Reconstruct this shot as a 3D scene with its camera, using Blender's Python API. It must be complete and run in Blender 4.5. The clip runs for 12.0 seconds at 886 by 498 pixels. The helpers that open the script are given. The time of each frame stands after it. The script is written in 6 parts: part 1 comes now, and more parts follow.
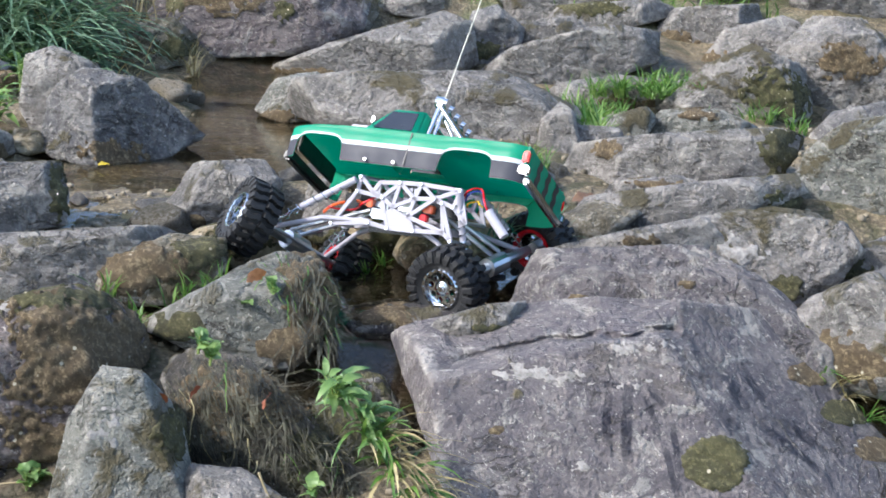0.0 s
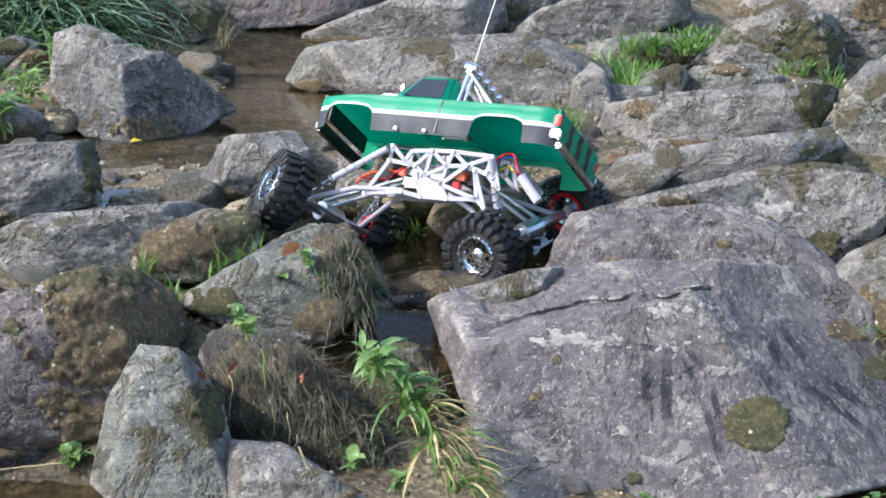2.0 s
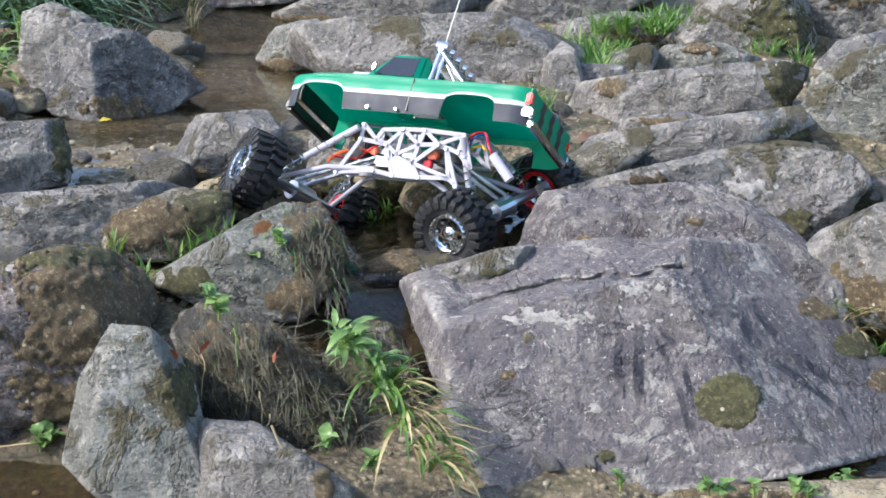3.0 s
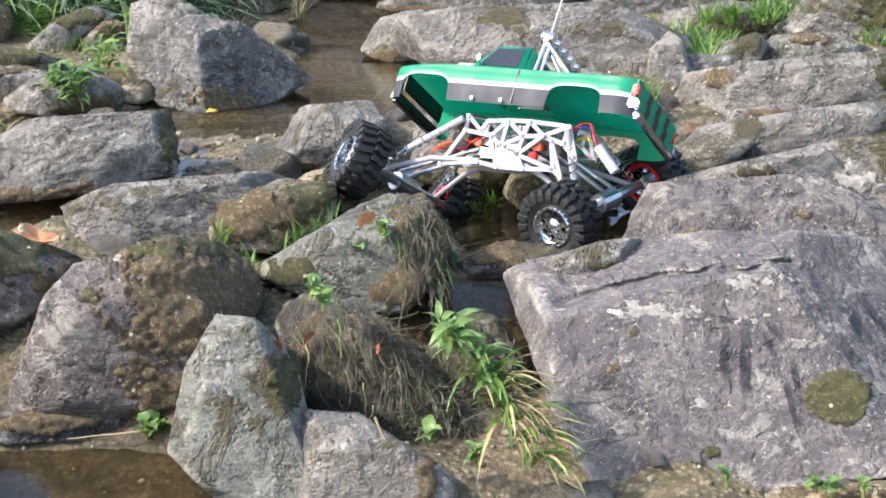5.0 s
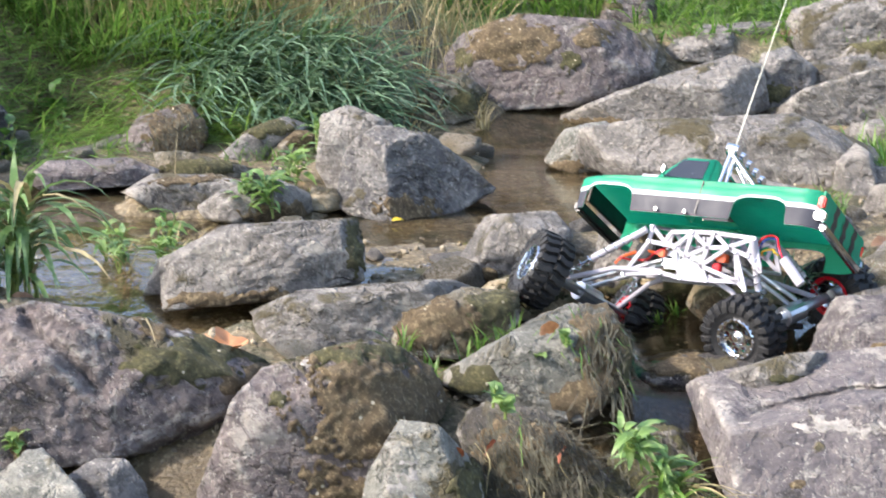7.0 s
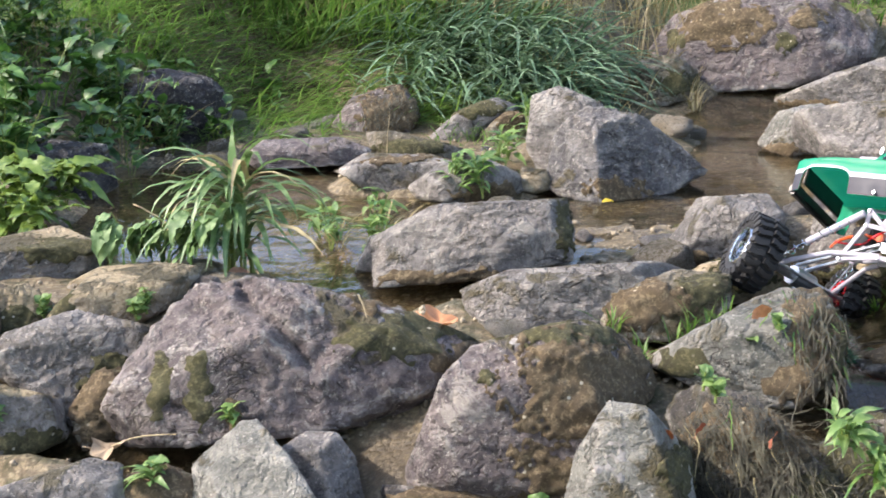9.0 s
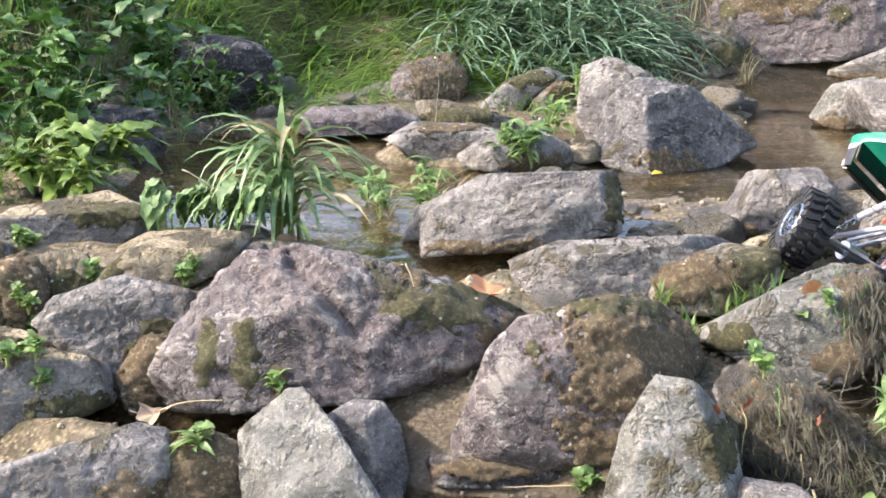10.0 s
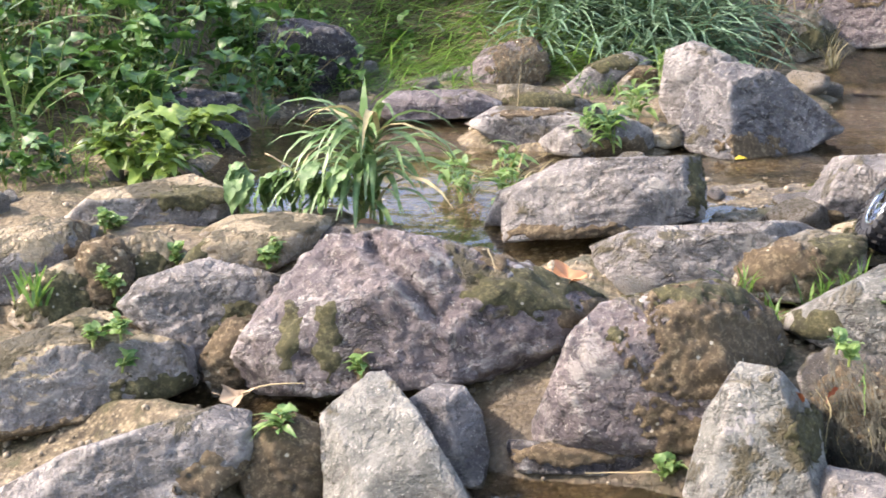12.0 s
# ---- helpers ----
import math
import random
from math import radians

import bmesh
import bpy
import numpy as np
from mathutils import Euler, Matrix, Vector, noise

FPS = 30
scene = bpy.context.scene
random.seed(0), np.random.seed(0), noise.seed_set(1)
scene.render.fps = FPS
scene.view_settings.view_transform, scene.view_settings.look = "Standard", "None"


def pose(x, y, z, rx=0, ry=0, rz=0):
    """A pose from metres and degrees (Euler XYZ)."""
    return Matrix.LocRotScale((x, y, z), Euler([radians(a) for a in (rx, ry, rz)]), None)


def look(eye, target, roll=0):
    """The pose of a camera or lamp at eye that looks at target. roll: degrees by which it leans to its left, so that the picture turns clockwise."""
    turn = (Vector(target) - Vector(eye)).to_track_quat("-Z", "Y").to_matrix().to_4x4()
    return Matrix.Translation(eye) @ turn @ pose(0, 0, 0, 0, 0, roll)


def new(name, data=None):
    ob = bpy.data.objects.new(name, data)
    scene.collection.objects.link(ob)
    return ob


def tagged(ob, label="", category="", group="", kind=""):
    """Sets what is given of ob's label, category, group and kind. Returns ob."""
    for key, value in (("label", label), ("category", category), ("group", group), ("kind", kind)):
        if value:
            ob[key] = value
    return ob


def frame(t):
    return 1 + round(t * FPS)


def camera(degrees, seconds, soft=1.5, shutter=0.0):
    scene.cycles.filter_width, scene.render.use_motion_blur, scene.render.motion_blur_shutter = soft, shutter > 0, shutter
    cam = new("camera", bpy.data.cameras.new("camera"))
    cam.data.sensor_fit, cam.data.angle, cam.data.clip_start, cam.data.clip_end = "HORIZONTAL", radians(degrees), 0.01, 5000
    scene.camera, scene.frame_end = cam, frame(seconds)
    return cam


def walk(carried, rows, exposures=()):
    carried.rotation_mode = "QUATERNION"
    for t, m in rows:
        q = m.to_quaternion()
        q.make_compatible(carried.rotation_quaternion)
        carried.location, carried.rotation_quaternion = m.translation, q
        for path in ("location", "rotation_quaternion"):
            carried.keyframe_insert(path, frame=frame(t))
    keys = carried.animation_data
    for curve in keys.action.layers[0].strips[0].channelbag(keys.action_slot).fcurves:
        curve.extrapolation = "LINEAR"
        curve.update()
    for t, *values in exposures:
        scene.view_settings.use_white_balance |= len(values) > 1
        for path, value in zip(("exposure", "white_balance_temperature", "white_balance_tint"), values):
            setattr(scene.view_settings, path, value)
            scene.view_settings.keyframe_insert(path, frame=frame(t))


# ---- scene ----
# ---- the camera and its way ----
cam = camera(29.5, 12.0, soft=1.6, shutter=0.3)


def eye_row(t, yaw, pitch, roll, x, y, z):
    """A camera row from compass degrees to the right, degrees of tilt and roll, and the place."""
    a, b = radians(yaw), radians(pitch)
    way = Vector((math.sin(a) * math.cos(b), math.cos(a) * math.cos(b), math.sin(b)))
    return t, look((x, y, z), Vector((x, y, z)) + way, roll)


PATH = [
    (0, 0.139, -12.030, 2.539, 0.0024, -2.6603, 0.6767),
    (0.5, 0.872, -13.966, 1.568, 0.0043, -2.6593, 0.6704),
    (0.7, -0.063, -15.349, 1.385, 0.0027, -2.6600, 0.6774),
    (1, -0.396, -13.289, 1.220, -0.0059, -2.6539, 0.6819),
    (1.5, -1.372, -13.271, 0.464, 0.0075, -2.6526, 0.6840),
    (2, -1.169, -13.367, 0.404, 0.0088, -2.6487, 0.6838),
    (2.5, -1.339, -13.772, 0.280, 0.0061, -2.6514, 0.6828),
    (3, -0.104, -14.038, 0.539, 0.0053, -2.6470, 0.6812),
    (3.5, -2.977, -14.300, 0.119, 0.0034, -2.6487, 0.6824),
    (3.7, -3.519, -14.447, 0.065, 0.0026, -2.6391, 0.6839),
    (5.5, -3.848, -14.255, -0.180, 0.0033, -2.6359, 0.6797),
    (6, -4.512, -13.521, -0.519, 0.0028, -2.6484, 0.6799),
    (6.5, -6.530, -12.538, -0.417, 0.0037, -2.6443, 0.6835),
    (7, -9.959, -10.604, -0.598, 0.0004, -2.6540, 0.6835),
    (7.2, -10.636, -10.093, -0.555, 0.0019, -2.6535, 0.6828),
    (8.8, -16.375, -10.830, -1.317, 0.0002, -2.6536, 0.6802),
    (9, -17.107, -11.082, -1.131, -0.0054, -2.6566, 0.6791),
    (9.5, -18.321, -11.828, -1.044, -0.0066, -2.6487, 0.6824),
    (10, -18.730, -12.136, -0.621, -0.0105, -2.6493, 0.6800),
    (10.5, -20.226, -12.240, -0.728, -0.0090, -2.6482, 0.6775),
    (11, -20.482, -12.561, -0.815, -0.0075, -2.6508, 0.6813),
    (11.5, -20.297, -12.525, -1.014, -0.0073, -2.6495, 0.6815),
    (12, -21.521, -12.654, -0.904, -0.0138, -2.6495, 0.6816),
]
walk(cam, [eye_row(*row) for row in PATH],
     exposures=[(0, 1.73, 6040, 10), (3, 1.74, 6040, 10), (3.7, 1.82, 6090, 10), (5.5, 2.12, 6650, 11), (6.5, 2.27, 6650, 12), (7.2, 2.14, 6700, 13), (9, 2.06, 6750, 15), (9.6, 2.28, 6800, 16), (12, 2.45, 6950, 20)])

# ---- sky, sun and exposure ----
SUN_WAY = Vector((-0.70, -0.27, 0.66)).normalized()   # towards the sun
world = bpy.data.worlds.new("sky")
scene.world = world
world.use_nodes = True
wn = world.node_tree
sky = wn.nodes.new("ShaderNodeTexSky")
sky.sky_type, sky.sun_disc = "NISHITA", False
sky.sun_elevation = math.asin(SUN_WAY.z)
sky.sun_rotation = math.atan2(SUN_WAY.x, SUN_WAY.y)
sky.air_density, sky.dust_density = 1.0, 2.0
wn.links.new(sky.outputs[0], wn.nodes["Background"].inputs[0])
wn.nodes["Background"].inputs[1].default_value = 0.15
sun = new("sun", bpy.data.lights.new("sun", "SUN"))
sun.data.energy, sun.data.angle, sun.data.color = 1.85, radians(2.5), (1.0, 0.95, 0.88)
sun.matrix_world = look(SUN_WAY * 20, (0, 0, 0))

# ---- noise for shaping ----
def lattice(p, seed):
    """Smooth value noise in -1..1 at the rows of p."""
    i = np.floor(p).astype(np.int64)
    f = p - i
    f = f * f * f * (f * (f * 6 - 15) + 10)
    out = 0
    for dx in (0, 1):
        for dy in (0, 1):
            for dz in (0, 1):
                n = (i[:, 0] + dx) * 374761393 + (i[:, 1] + dy) * 668265263 + (i[:, 2] + dz) * 2147483647 + seed * 974711
                n = (n ^ (n >> 13)) * 1274126177 & 0x7FFFFFFF
                n = (n ^ (n >> 16)) & 0xFFFF
                w = (f[:, 0] if dx else 1 - f[:, 0]) * (f[:, 1] if dy else 1 - f[:, 1]) * (f[:, 2] if dz else 1 - f[:, 2])
                out = out + w * (n / 32767.5 - 1)
    return out


def fbm(p, scale, seed, octaves=4, rough=0.5):
    out, amp = 0, 1.0
    for o in range(octaves):
        out = out + amp * lattice(p * scale + 17.3 * o, seed + o)
        scale, amp = scale * 2.03, amp * rough
    return out


# ---- materials ----
def rgb(h):
    return tuple(((int(h[i:i + 2], 16) / 255) ** 2.2) for i in (0, 2, 4)) + (1,)


class Mat:
    """A small builder for node materials."""
    def __init__(self, name, rough=0.8, metal=0.0):
        self.m = bpy.data.materials.new(name)
        self.m.use_nodes = True
        self.t = self.m.node_tree
        self.b = self.t.nodes["Principled BSDF"]
        self.b.inputs["Roughness"].default_value = rough
        self.b.inputs["Metallic"].default_value = metal
        self.co = None

    def node(self, kind, **kw):
        n = self.t.nodes.new("ShaderNode" + kind)
        for k, v in kw.items():
            n.inputs[k].default_value = v
        return n

    def link(self, a, b):
        self.t.links.new(a, b)

    def coords(self):
        """Object coordinates, shifted at random from thing to thing."""
        if not self.co:
            c, info = self.node("TexCoord"), self.node("ObjectInfo")
            add = self.t.nodes.new("ShaderNodeVectorMath")
            add.operation = "MULTIPLY_ADD"
            self.link(info.outputs["Random"], add.inputs[0])
            add.inputs[1].default_value = (31.0, 17.0, 23.0)
            self.link(c.outputs["Object"], add.inputs[2])
            self.co = add.outputs[0]
        return self.co

    def noise(self, scale, detail=5.0, rough=0.6, dist=0.0, stretch=None):
        n = self.node("TexNoise", Scale=scale, Detail=detail, Roughness=rough, Distortion=dist)
        v = self.coords()
        if stretch:
            mp = self.node("Mapping")
            mp.inputs["Scale"].default_value = stretch
            self.link(v, mp.inputs["Vector"])
            v = mp.outputs[0]
        self.link(v, n.inputs["Vector"])
        return n.outputs["Fac"]

    def voronoi(self, scale, feature="F1"):
        n = self.node("TexVoronoi", Scale=scale)
        n.feature = feature
        self.link(self.coords(), n.inputs["Vector"])
        return n.outputs["Distance"]

    def ramp(self, fac, lo, hi, a=0.0, b=1.0):
        n = self.node("MapRange")
        n.inputs["From Min"].default_value, n.inputs["From Max"].default_value = lo, hi
        n.inputs["To Min"].default_value, n.inputs["To Max"].default_value = a, b
        self.link(fac, n.inputs["Value"])
        return n.outputs["Result"]

    def math(self, op, a, b):
        n = self.t.nodes.new("ShaderNodeMath")
        n.operation = op
        for s, v in zip(n.inputs, (a, b)):
            if isinstance(v, (int, float)):
                s.default_value = v
            else:
                self.link(v, s)
        return n.outputs[0]

    def mix(self, fac, a, b):
        n = self.t.nodes.new("ShaderNodeMix")
        n.data_type = "RGBA"
        for s, v in ((n.inputs[0], fac), (n.inputs[6], a), (n.inputs[7], b)):
            if isinstance(v, (tuple, int, float)):
                s.default_value = v
            else:
                self.link(v, s)
        return n.outputs[2]

    def up(self):
        """How far the surface faces the sky, 0..1."""
        g, s = self.node("NewGeometry"), self.node("SeparateXYZ")
        self.link(g.outputs["Normal"], s.inputs[0])
        return s.outputs["Z"]

    def color(self, c):
        if isinstance(c, tuple):
            self.b.inputs["Base Color"].default_value = c
        else:
            self.link(c, self.b.inputs["Base Color"])
        return self

    def rough(self, v):
        self.link(v, self.b.inputs["Roughness"])
        return self

    def bump(self, h, strength=0.4, dist=0.004):
        n = self.node("Bump", Strength=strength, Distance=dist)
        self.link(h, n.inputs["Height"])
        self.link(n.outputs[0], self.b.inputs["Normal"])
        return self


def stone(name, dark, mid, light, moss=0.0, lichen=0.5, mosscol=("453f2c", "6a6145"), tracks=(), dust=0.0):
    """Weathered rock: mottled, with pale lichen crusts and specks, dirt streaks and moss on the faces towards the sky."""
    m = Mat(name, 0.85)
    big, mid_n, fine, grain = m.noise(3.5, 6, 0.62, 0.6), m.noise(13.0, 8, 0.72, 0.5), m.noise(48.0, 6, 0.72), m.noise(190.0, 4, 0.75)
    c = m.mix(m.ramp(big, 0.36, 0.62), rgb(dark), rgb(mid))
    c = m.mix(m.ramp(mid_n, 0.46, 0.58, 0, 0.7), c, rgb(light))
    c = m.mix(m.ramp(m.noise(24.0, 8, 0.75, 0.3), 0.53, 0.57, 0, 0.55), c, rgb(dark))
    c = m.mix(m.ramp(fine, 0.55, 0.60, 0, 0.5), c, rgb(dark))
    c = m.mix(m.ramp(grain, 0.54, 0.64, 0, 0.4), c, rgb(light))
    crease = m.ramp(m.math("ABSOLUTE", m.math("SUBTRACT", m.noise(5.0, 7, 0.62, 0.5), 0.5), 0), 0.0, 0.012)
    where = m.ramp(m.noise(3.2, 3), 0.50, 0.56, 0, 0.75)
    crease = m.math("SUBTRACT", 1.0, m.math("MULTIPLY", where, m.math("SUBTRACT", 1.0, crease)))
    c = m.mix(crease, rgb("35302a"), c)
    streak = m.noise(7.0, 7, 0.74, 1.0, (1.0, 1.0, 3.5))
    c = m.mix(m.ramp(streak, 0.56, 0.62, 0, 0.5), c, rgb("453f36"))
    c = m.mix(m.ramp(m.noise(230.0, 4, 0.85), 0.55, 0.63, 0, 0.5), c, rgb("2f2c29"))
    c = m.mix(m.ramp(m.noise(120.0, 5, 0.85), 0.59, 0.64, 0, 0.65), c, rgb("bdb8ab"))
    patch = m.ramp(m.noise(12.0, 9, 0.80, 0.6), 0.555, 0.585, 0, 1)
    c = m.mix(m.math("MULTIPLY", patch, lichen * 0.8), c, rgb("a6a195"))
    spots = m.math("MULTIPLY", m.ramp(m.math("ADD", m.voronoi(70.0), m.math("MULTIPLY", m.noise(34.0, 5, 0.7), 0.9)), 0.52, 0.46), m.ramp(m.noise(9.0, 3), 0.48, 0.58))
    c = m.mix(m.math("MULTIPLY", spots, min(1.0, lichen * 1.2)), c, rgb("c4bfb1"))
    dots = m.math("MULTIPLY", m.ramp(m.math("ADD", m.voronoi(95.0), m.math("MULTIPLY", fine, 0.4)), 0.34, 0.28), m.ramp(m.noise(11.0, 3), 0.48, 0.55))
    c = m.mix(m.math("MULTIPLY", dots, 0.8), c, rgb("2f2b25"))
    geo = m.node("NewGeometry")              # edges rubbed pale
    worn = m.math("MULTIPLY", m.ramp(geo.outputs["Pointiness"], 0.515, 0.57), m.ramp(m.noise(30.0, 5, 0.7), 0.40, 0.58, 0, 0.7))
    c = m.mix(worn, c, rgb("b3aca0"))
    wet = None
    if tracks:                               # wet tracks that run over the stone: x, z at both ends, half width
        xyz, co = m.node("SeparateXYZ"), m.node("TexCoord")
        m.link(co.outputs["Object"], xyz.inputs[0])
        wob = m.math("MULTIPLY", m.math("SUBTRACT", m.noise(11.0, 5, 0.62), 0.5), 0.022)
        gaps = m.ramp(m.noise(80.0, 3, 0.6), 0.36, 0.44)
        for x0, z0, x1, z1, w in tracks:
            long = math.hypot(x1 - x0, z1 - z0)
            cx, cz = (x1 - x0) / long, (z1 - z0) / long
            dx, dz = m.math("SUBTRACT", xyz.outputs["X"], x0), m.math("SUBTRACT", xyz.outputs["Z"], z0)
            side = m.math("ADD", m.math("SUBTRACT", m.math("MULTIPLY", dx, cz), m.math("MULTIPLY", dz, cx)), wob)
            run = m.math("ADD", m.math("MULTIPLY", dx, cx), m.math("MULTIPLY", dz, cz))
            line = m.ramp(m.math("ABSOLUTE", side, 0), w * 0.95, w * 0.7)
            line = m.math("MULTIPLY", line, m.math("MULTIPLY", m.ramp(run, -0.01, 0.03), m.ramp(run, long + 0.01, long - 0.03)))
            wet = line if wet is None else m.math("MAXIMUM", wet, line)
        wet = m.math("MULTIPLY", wet, gaps)
        c = m.mix(m.math("MULTIPLY", wet, 0.9), c, rgb("1d1a22"))
    height = m.math("ADD", m.math("MULTIPLY", mid_n, 1.0), m.math("ADD", m.math("MULTIPLY", fine, 0.55), m.math("MULTIPLY", grain, 0.15)))
    height = m.math("ADD", height, m.math("MULTIPLY", m.noise(15.0, 7, 0.74, 1.0, (0.6, 1.0, 2.7)), 0.9))
    chip = m.ramp(m.noise(24.0, 4, 0.6, 0.1), 0.45, 0.55)        # flakes broken off with sharp edges
    height = m.math("ADD", height, m.math("MULTIPLY", chip, 0.38))
    height = m.math("ADD", height, m.math("MULTIPLY", crease, 0.9))
    if dust > 0:                             # sand and silt that lies on the upper faces
        lie = m.math("ADD", m.math("MULTIPLY", m.up(), 0.55), m.noise(8.0, 7, 0.7, 0.4))
        sand = m.mix(m.ramp(m.noise(130.0, 4, 0.7), 0.35, 0.65), rgb("7c6e55"), rgb("a39475"))
        c = m.mix(m.ramp(lie, 1.02 - 0.2 * dust, 1.08 - 0.2 * dust), c, sand)
    if moss > 0:
        field = m.math("ADD", m.noise(7.0, 6, 0.66, 0.5), m.math("MULTIPLY", m.up(), 0.10))
        mask = m.ramp(field, 0.74 - 0.3 * moss, 0.80 - 0.3 * moss)
        green = m.mix(m.noise(60.0, 4, 0.7), rgb(mosscol[0]), rgb(mosscol[1]))
        c = m.mix(mask, c, green)
        height = m.math("ADD", height, m.math("MULTIPLY", mask, m.math("MULTIPLY", m.noise(220.0, 3, 0.7), 1.6)))
    m.color(c).bump(height, 0.75 if tracks else 1.0, 0.016)
    r = m.ramp(big, 0.3, 0.7, 0.6, 0.92)
    if wet is not None:
        r = m.math("SUBTRACT", r, m.math("MULTIPLY", wet, 0.3))
    m.rough(r)
    return m.m


ROCK_TONES = {
    "grey": ("grey_stone", "55514c", "736e67", "8d8780", 0.42, 0.5),
    "slab": ("slab_stone", "454043", "5a5453", "706965", 0.06, 0.5),
    "greyd": ("dark_grey_stone", "434140", "605d5b", "7d7974", 0.3, 0.35),
    "pale": ("pale_stone", "55554d", "706f66", "8a887d", 0.38, 0.6),
    "pink": ("rosy_stone", "4a4241", "635957", "7b716c", 0.36, 0.55),
    "brown": ("brown_stone", "554e3e", "706754", "8a806b", 0.6, 0.45),
    # dark wet stone, lowered further to stand in for shade under the bank
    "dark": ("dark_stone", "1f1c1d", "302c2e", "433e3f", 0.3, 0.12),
    "sand": ("sandy_stone", "75684f", "948569", "ae9f82", 0.4, 0.3),
    "soil": ("dark_soil", "2b2720", "433c31", "5b5346", 0.5, 0.15),
    "mossy": ("mossy_stone", "45453c", "636259", "807e74", 0.26, 0.5),
}
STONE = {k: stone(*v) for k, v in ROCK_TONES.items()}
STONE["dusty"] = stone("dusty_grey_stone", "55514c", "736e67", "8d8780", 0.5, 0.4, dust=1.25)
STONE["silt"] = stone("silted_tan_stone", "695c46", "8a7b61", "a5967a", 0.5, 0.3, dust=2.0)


def earth():
    """Stream gravel and soil in the middle, turning to short grass on the banks."""
    m = Mat("gravel_soil_and_bank_turf", 0.75)
    peb = m.voronoi(85.0)
    c = m.mix(m.ramp(m.noise(4.0, 6, 0.65), 0.35, 0.65), rgb("352e20"), rgb("5f533d"))
    c = m.mix(m.ramp(m.noise(60.0, 5, 0.7), 0.45, 0.75), c, rgb("83755a"))
    c = m.mix(m.ramp(peb, 0.40, 0.12, 0, 0.55), c, rgb("9a8d70"))
    c = m.mix(m.ramp(m.noise(9.0, 6, 0.66, 0.5), 0.52, 0.60, 0, 0.85), c, rgb("363519"))
    turf = m.mix(m.ramp(m.noise(1.7, 6, 0.7), 0.35, 0.65), rgb("3c5426"), rgb("646c38"))
    turf = m.mix(m.ramp(m.noise(24.0, 6, 0.75, 0.4), 0.42, 0.68), turf, rgb("35431e"))
    xyz, co = m.node("SeparateXYZ"), m.node("TexCoord")
    m.link(co.outputs["Object"], xyz.inputs[0])
    wob = m.math("MULTIPLY", m.math("SUBTRACT", m.noise(0.9, 5, 0.65), 0.5), 2.2)
    x, y = m.math("ADD", xyz.outputs["X"], wob), m.math("ADD", xyz.outputs["Y"], wob)
    far_x, far_y = m.math("ADD", x, m.math("MULTIPLY", wob, 2.0)), m.math("ADD", y, m.math("MULTIPLY", wob, 2.0))
    mask = m.math("MAXIMUM", m.math("MAXIMUM", m.ramp(y, 2.9, 3.2), m.ramp(far_y, -1.7, -2.1)), m.math("MAXIMUM", m.ramp(x, -2.7, -3.0), m.ramp(far_x, 2.4, 2.8)))
    for cx, cy, w, l in ((-0.70, -0.50, 0.26, 0.20), (-1.12, -0.42, 0.16, 0.07), (-0.12, -0.15, 0.25, 0.22), (-0.10, 0.25, 0.40, 0.30), (-0.62, -0.70, 0.4, 0.15)):
        ex = m.math("POWER", m.math("DIVIDE", m.math("SUBTRACT", xyz.outputs["X"], cx), w), 2.0)      # ground soaked beside the pools
        ey = m.math("POWER", m.math("DIVIDE", m.math("SUBTRACT", xyz.outputs["Y"], cy), l), 2.0)
        soak = m.ramp(m.math("ADD", m.math("ADD", ex, ey), m.noise(14.0, 5, 0.6)), 1.55, 1.35, 0, 0.6)
        c = m.mix(soak, c, rgb("352c1e"))
    c = m.mix(mask, c, turf)
    m.color(c).bump(m.math("ADD", m.math("MULTIPLY", peb, -0.8), m.noise(150.0, 4, 0.7)), 0.8, 0.006)
    m.rough(m.ramp(m.noise(6.0, 4), 0.4, 0.6, 0.5, 0.9))
    return m.m


def water():
    m = Mat("stream_water", 0.04)
    m.b.inputs["IOR"].default_value = 1.33
    m.b.inputs["Transmission Weight"].default_value = 1.0
    m.color(rgb("efe4cc"))
    m.bump(m.noise(11.0, 3, 0.5, 0.6, (1.0, 1.6, 1.0)), 0.13, 0.01)
    return m.m


def moss_mat(name, a, b, c):
    m = Mat(name, 0.95)
    col = m.mix(m.ramp(m.noise(22.0, 5, 0.7), 0.35, 0.68), rgb(a), rgb(b))
    col = m.mix(m.ramp(m.noise(110.0, 5, 0.8), 0.5, 0.66), col, rgb(c))
    col = m.mix(m.ramp(m.noise(70.0, 5, 0.8), 0.56, 0.68, 0, 0.6), col, rgb("2b2517"))
    specks = m.math("MULTIPLY", m.ramp(m.voronoi(48.0), 0.16, 0.10), m.ramp(m.noise(14.0, 3), 0.48, 0.56))
    col = m.mix(specks, col, rgb("b8ae95"))
    m.color(col).bump(m.noise(320.0, 4, 0.75), 1.0, 0.006)
    return m.m


MOSS = (moss_mat("brown_moss", "473b2a", "63553f", "8a7a5d"), moss_mat("olive_moss", "35331f", "4d4a2d", "6e6948"))


def crust_mat():
    """Pale dried lichen and mineral crust."""
    m = Mat("pale_crust", 0.9)
    col = m.mix(m.ramp(m.noise(60.0, 6, 0.75), 0.38, 0.62), rgb("68645f"), rgb("918c85"))
    m.color(m.mix(m.ramp(m.noise(200.0, 4, 0.8), 0.55, 0.66, 0, 0.7), col, rgb("6b6457"))).bump(m.noise(160.0, 4, 0.7), 0.8, 0.004)
    return m.m


CRUST = crust_mat()
EARTH, WATER = earth(), water()


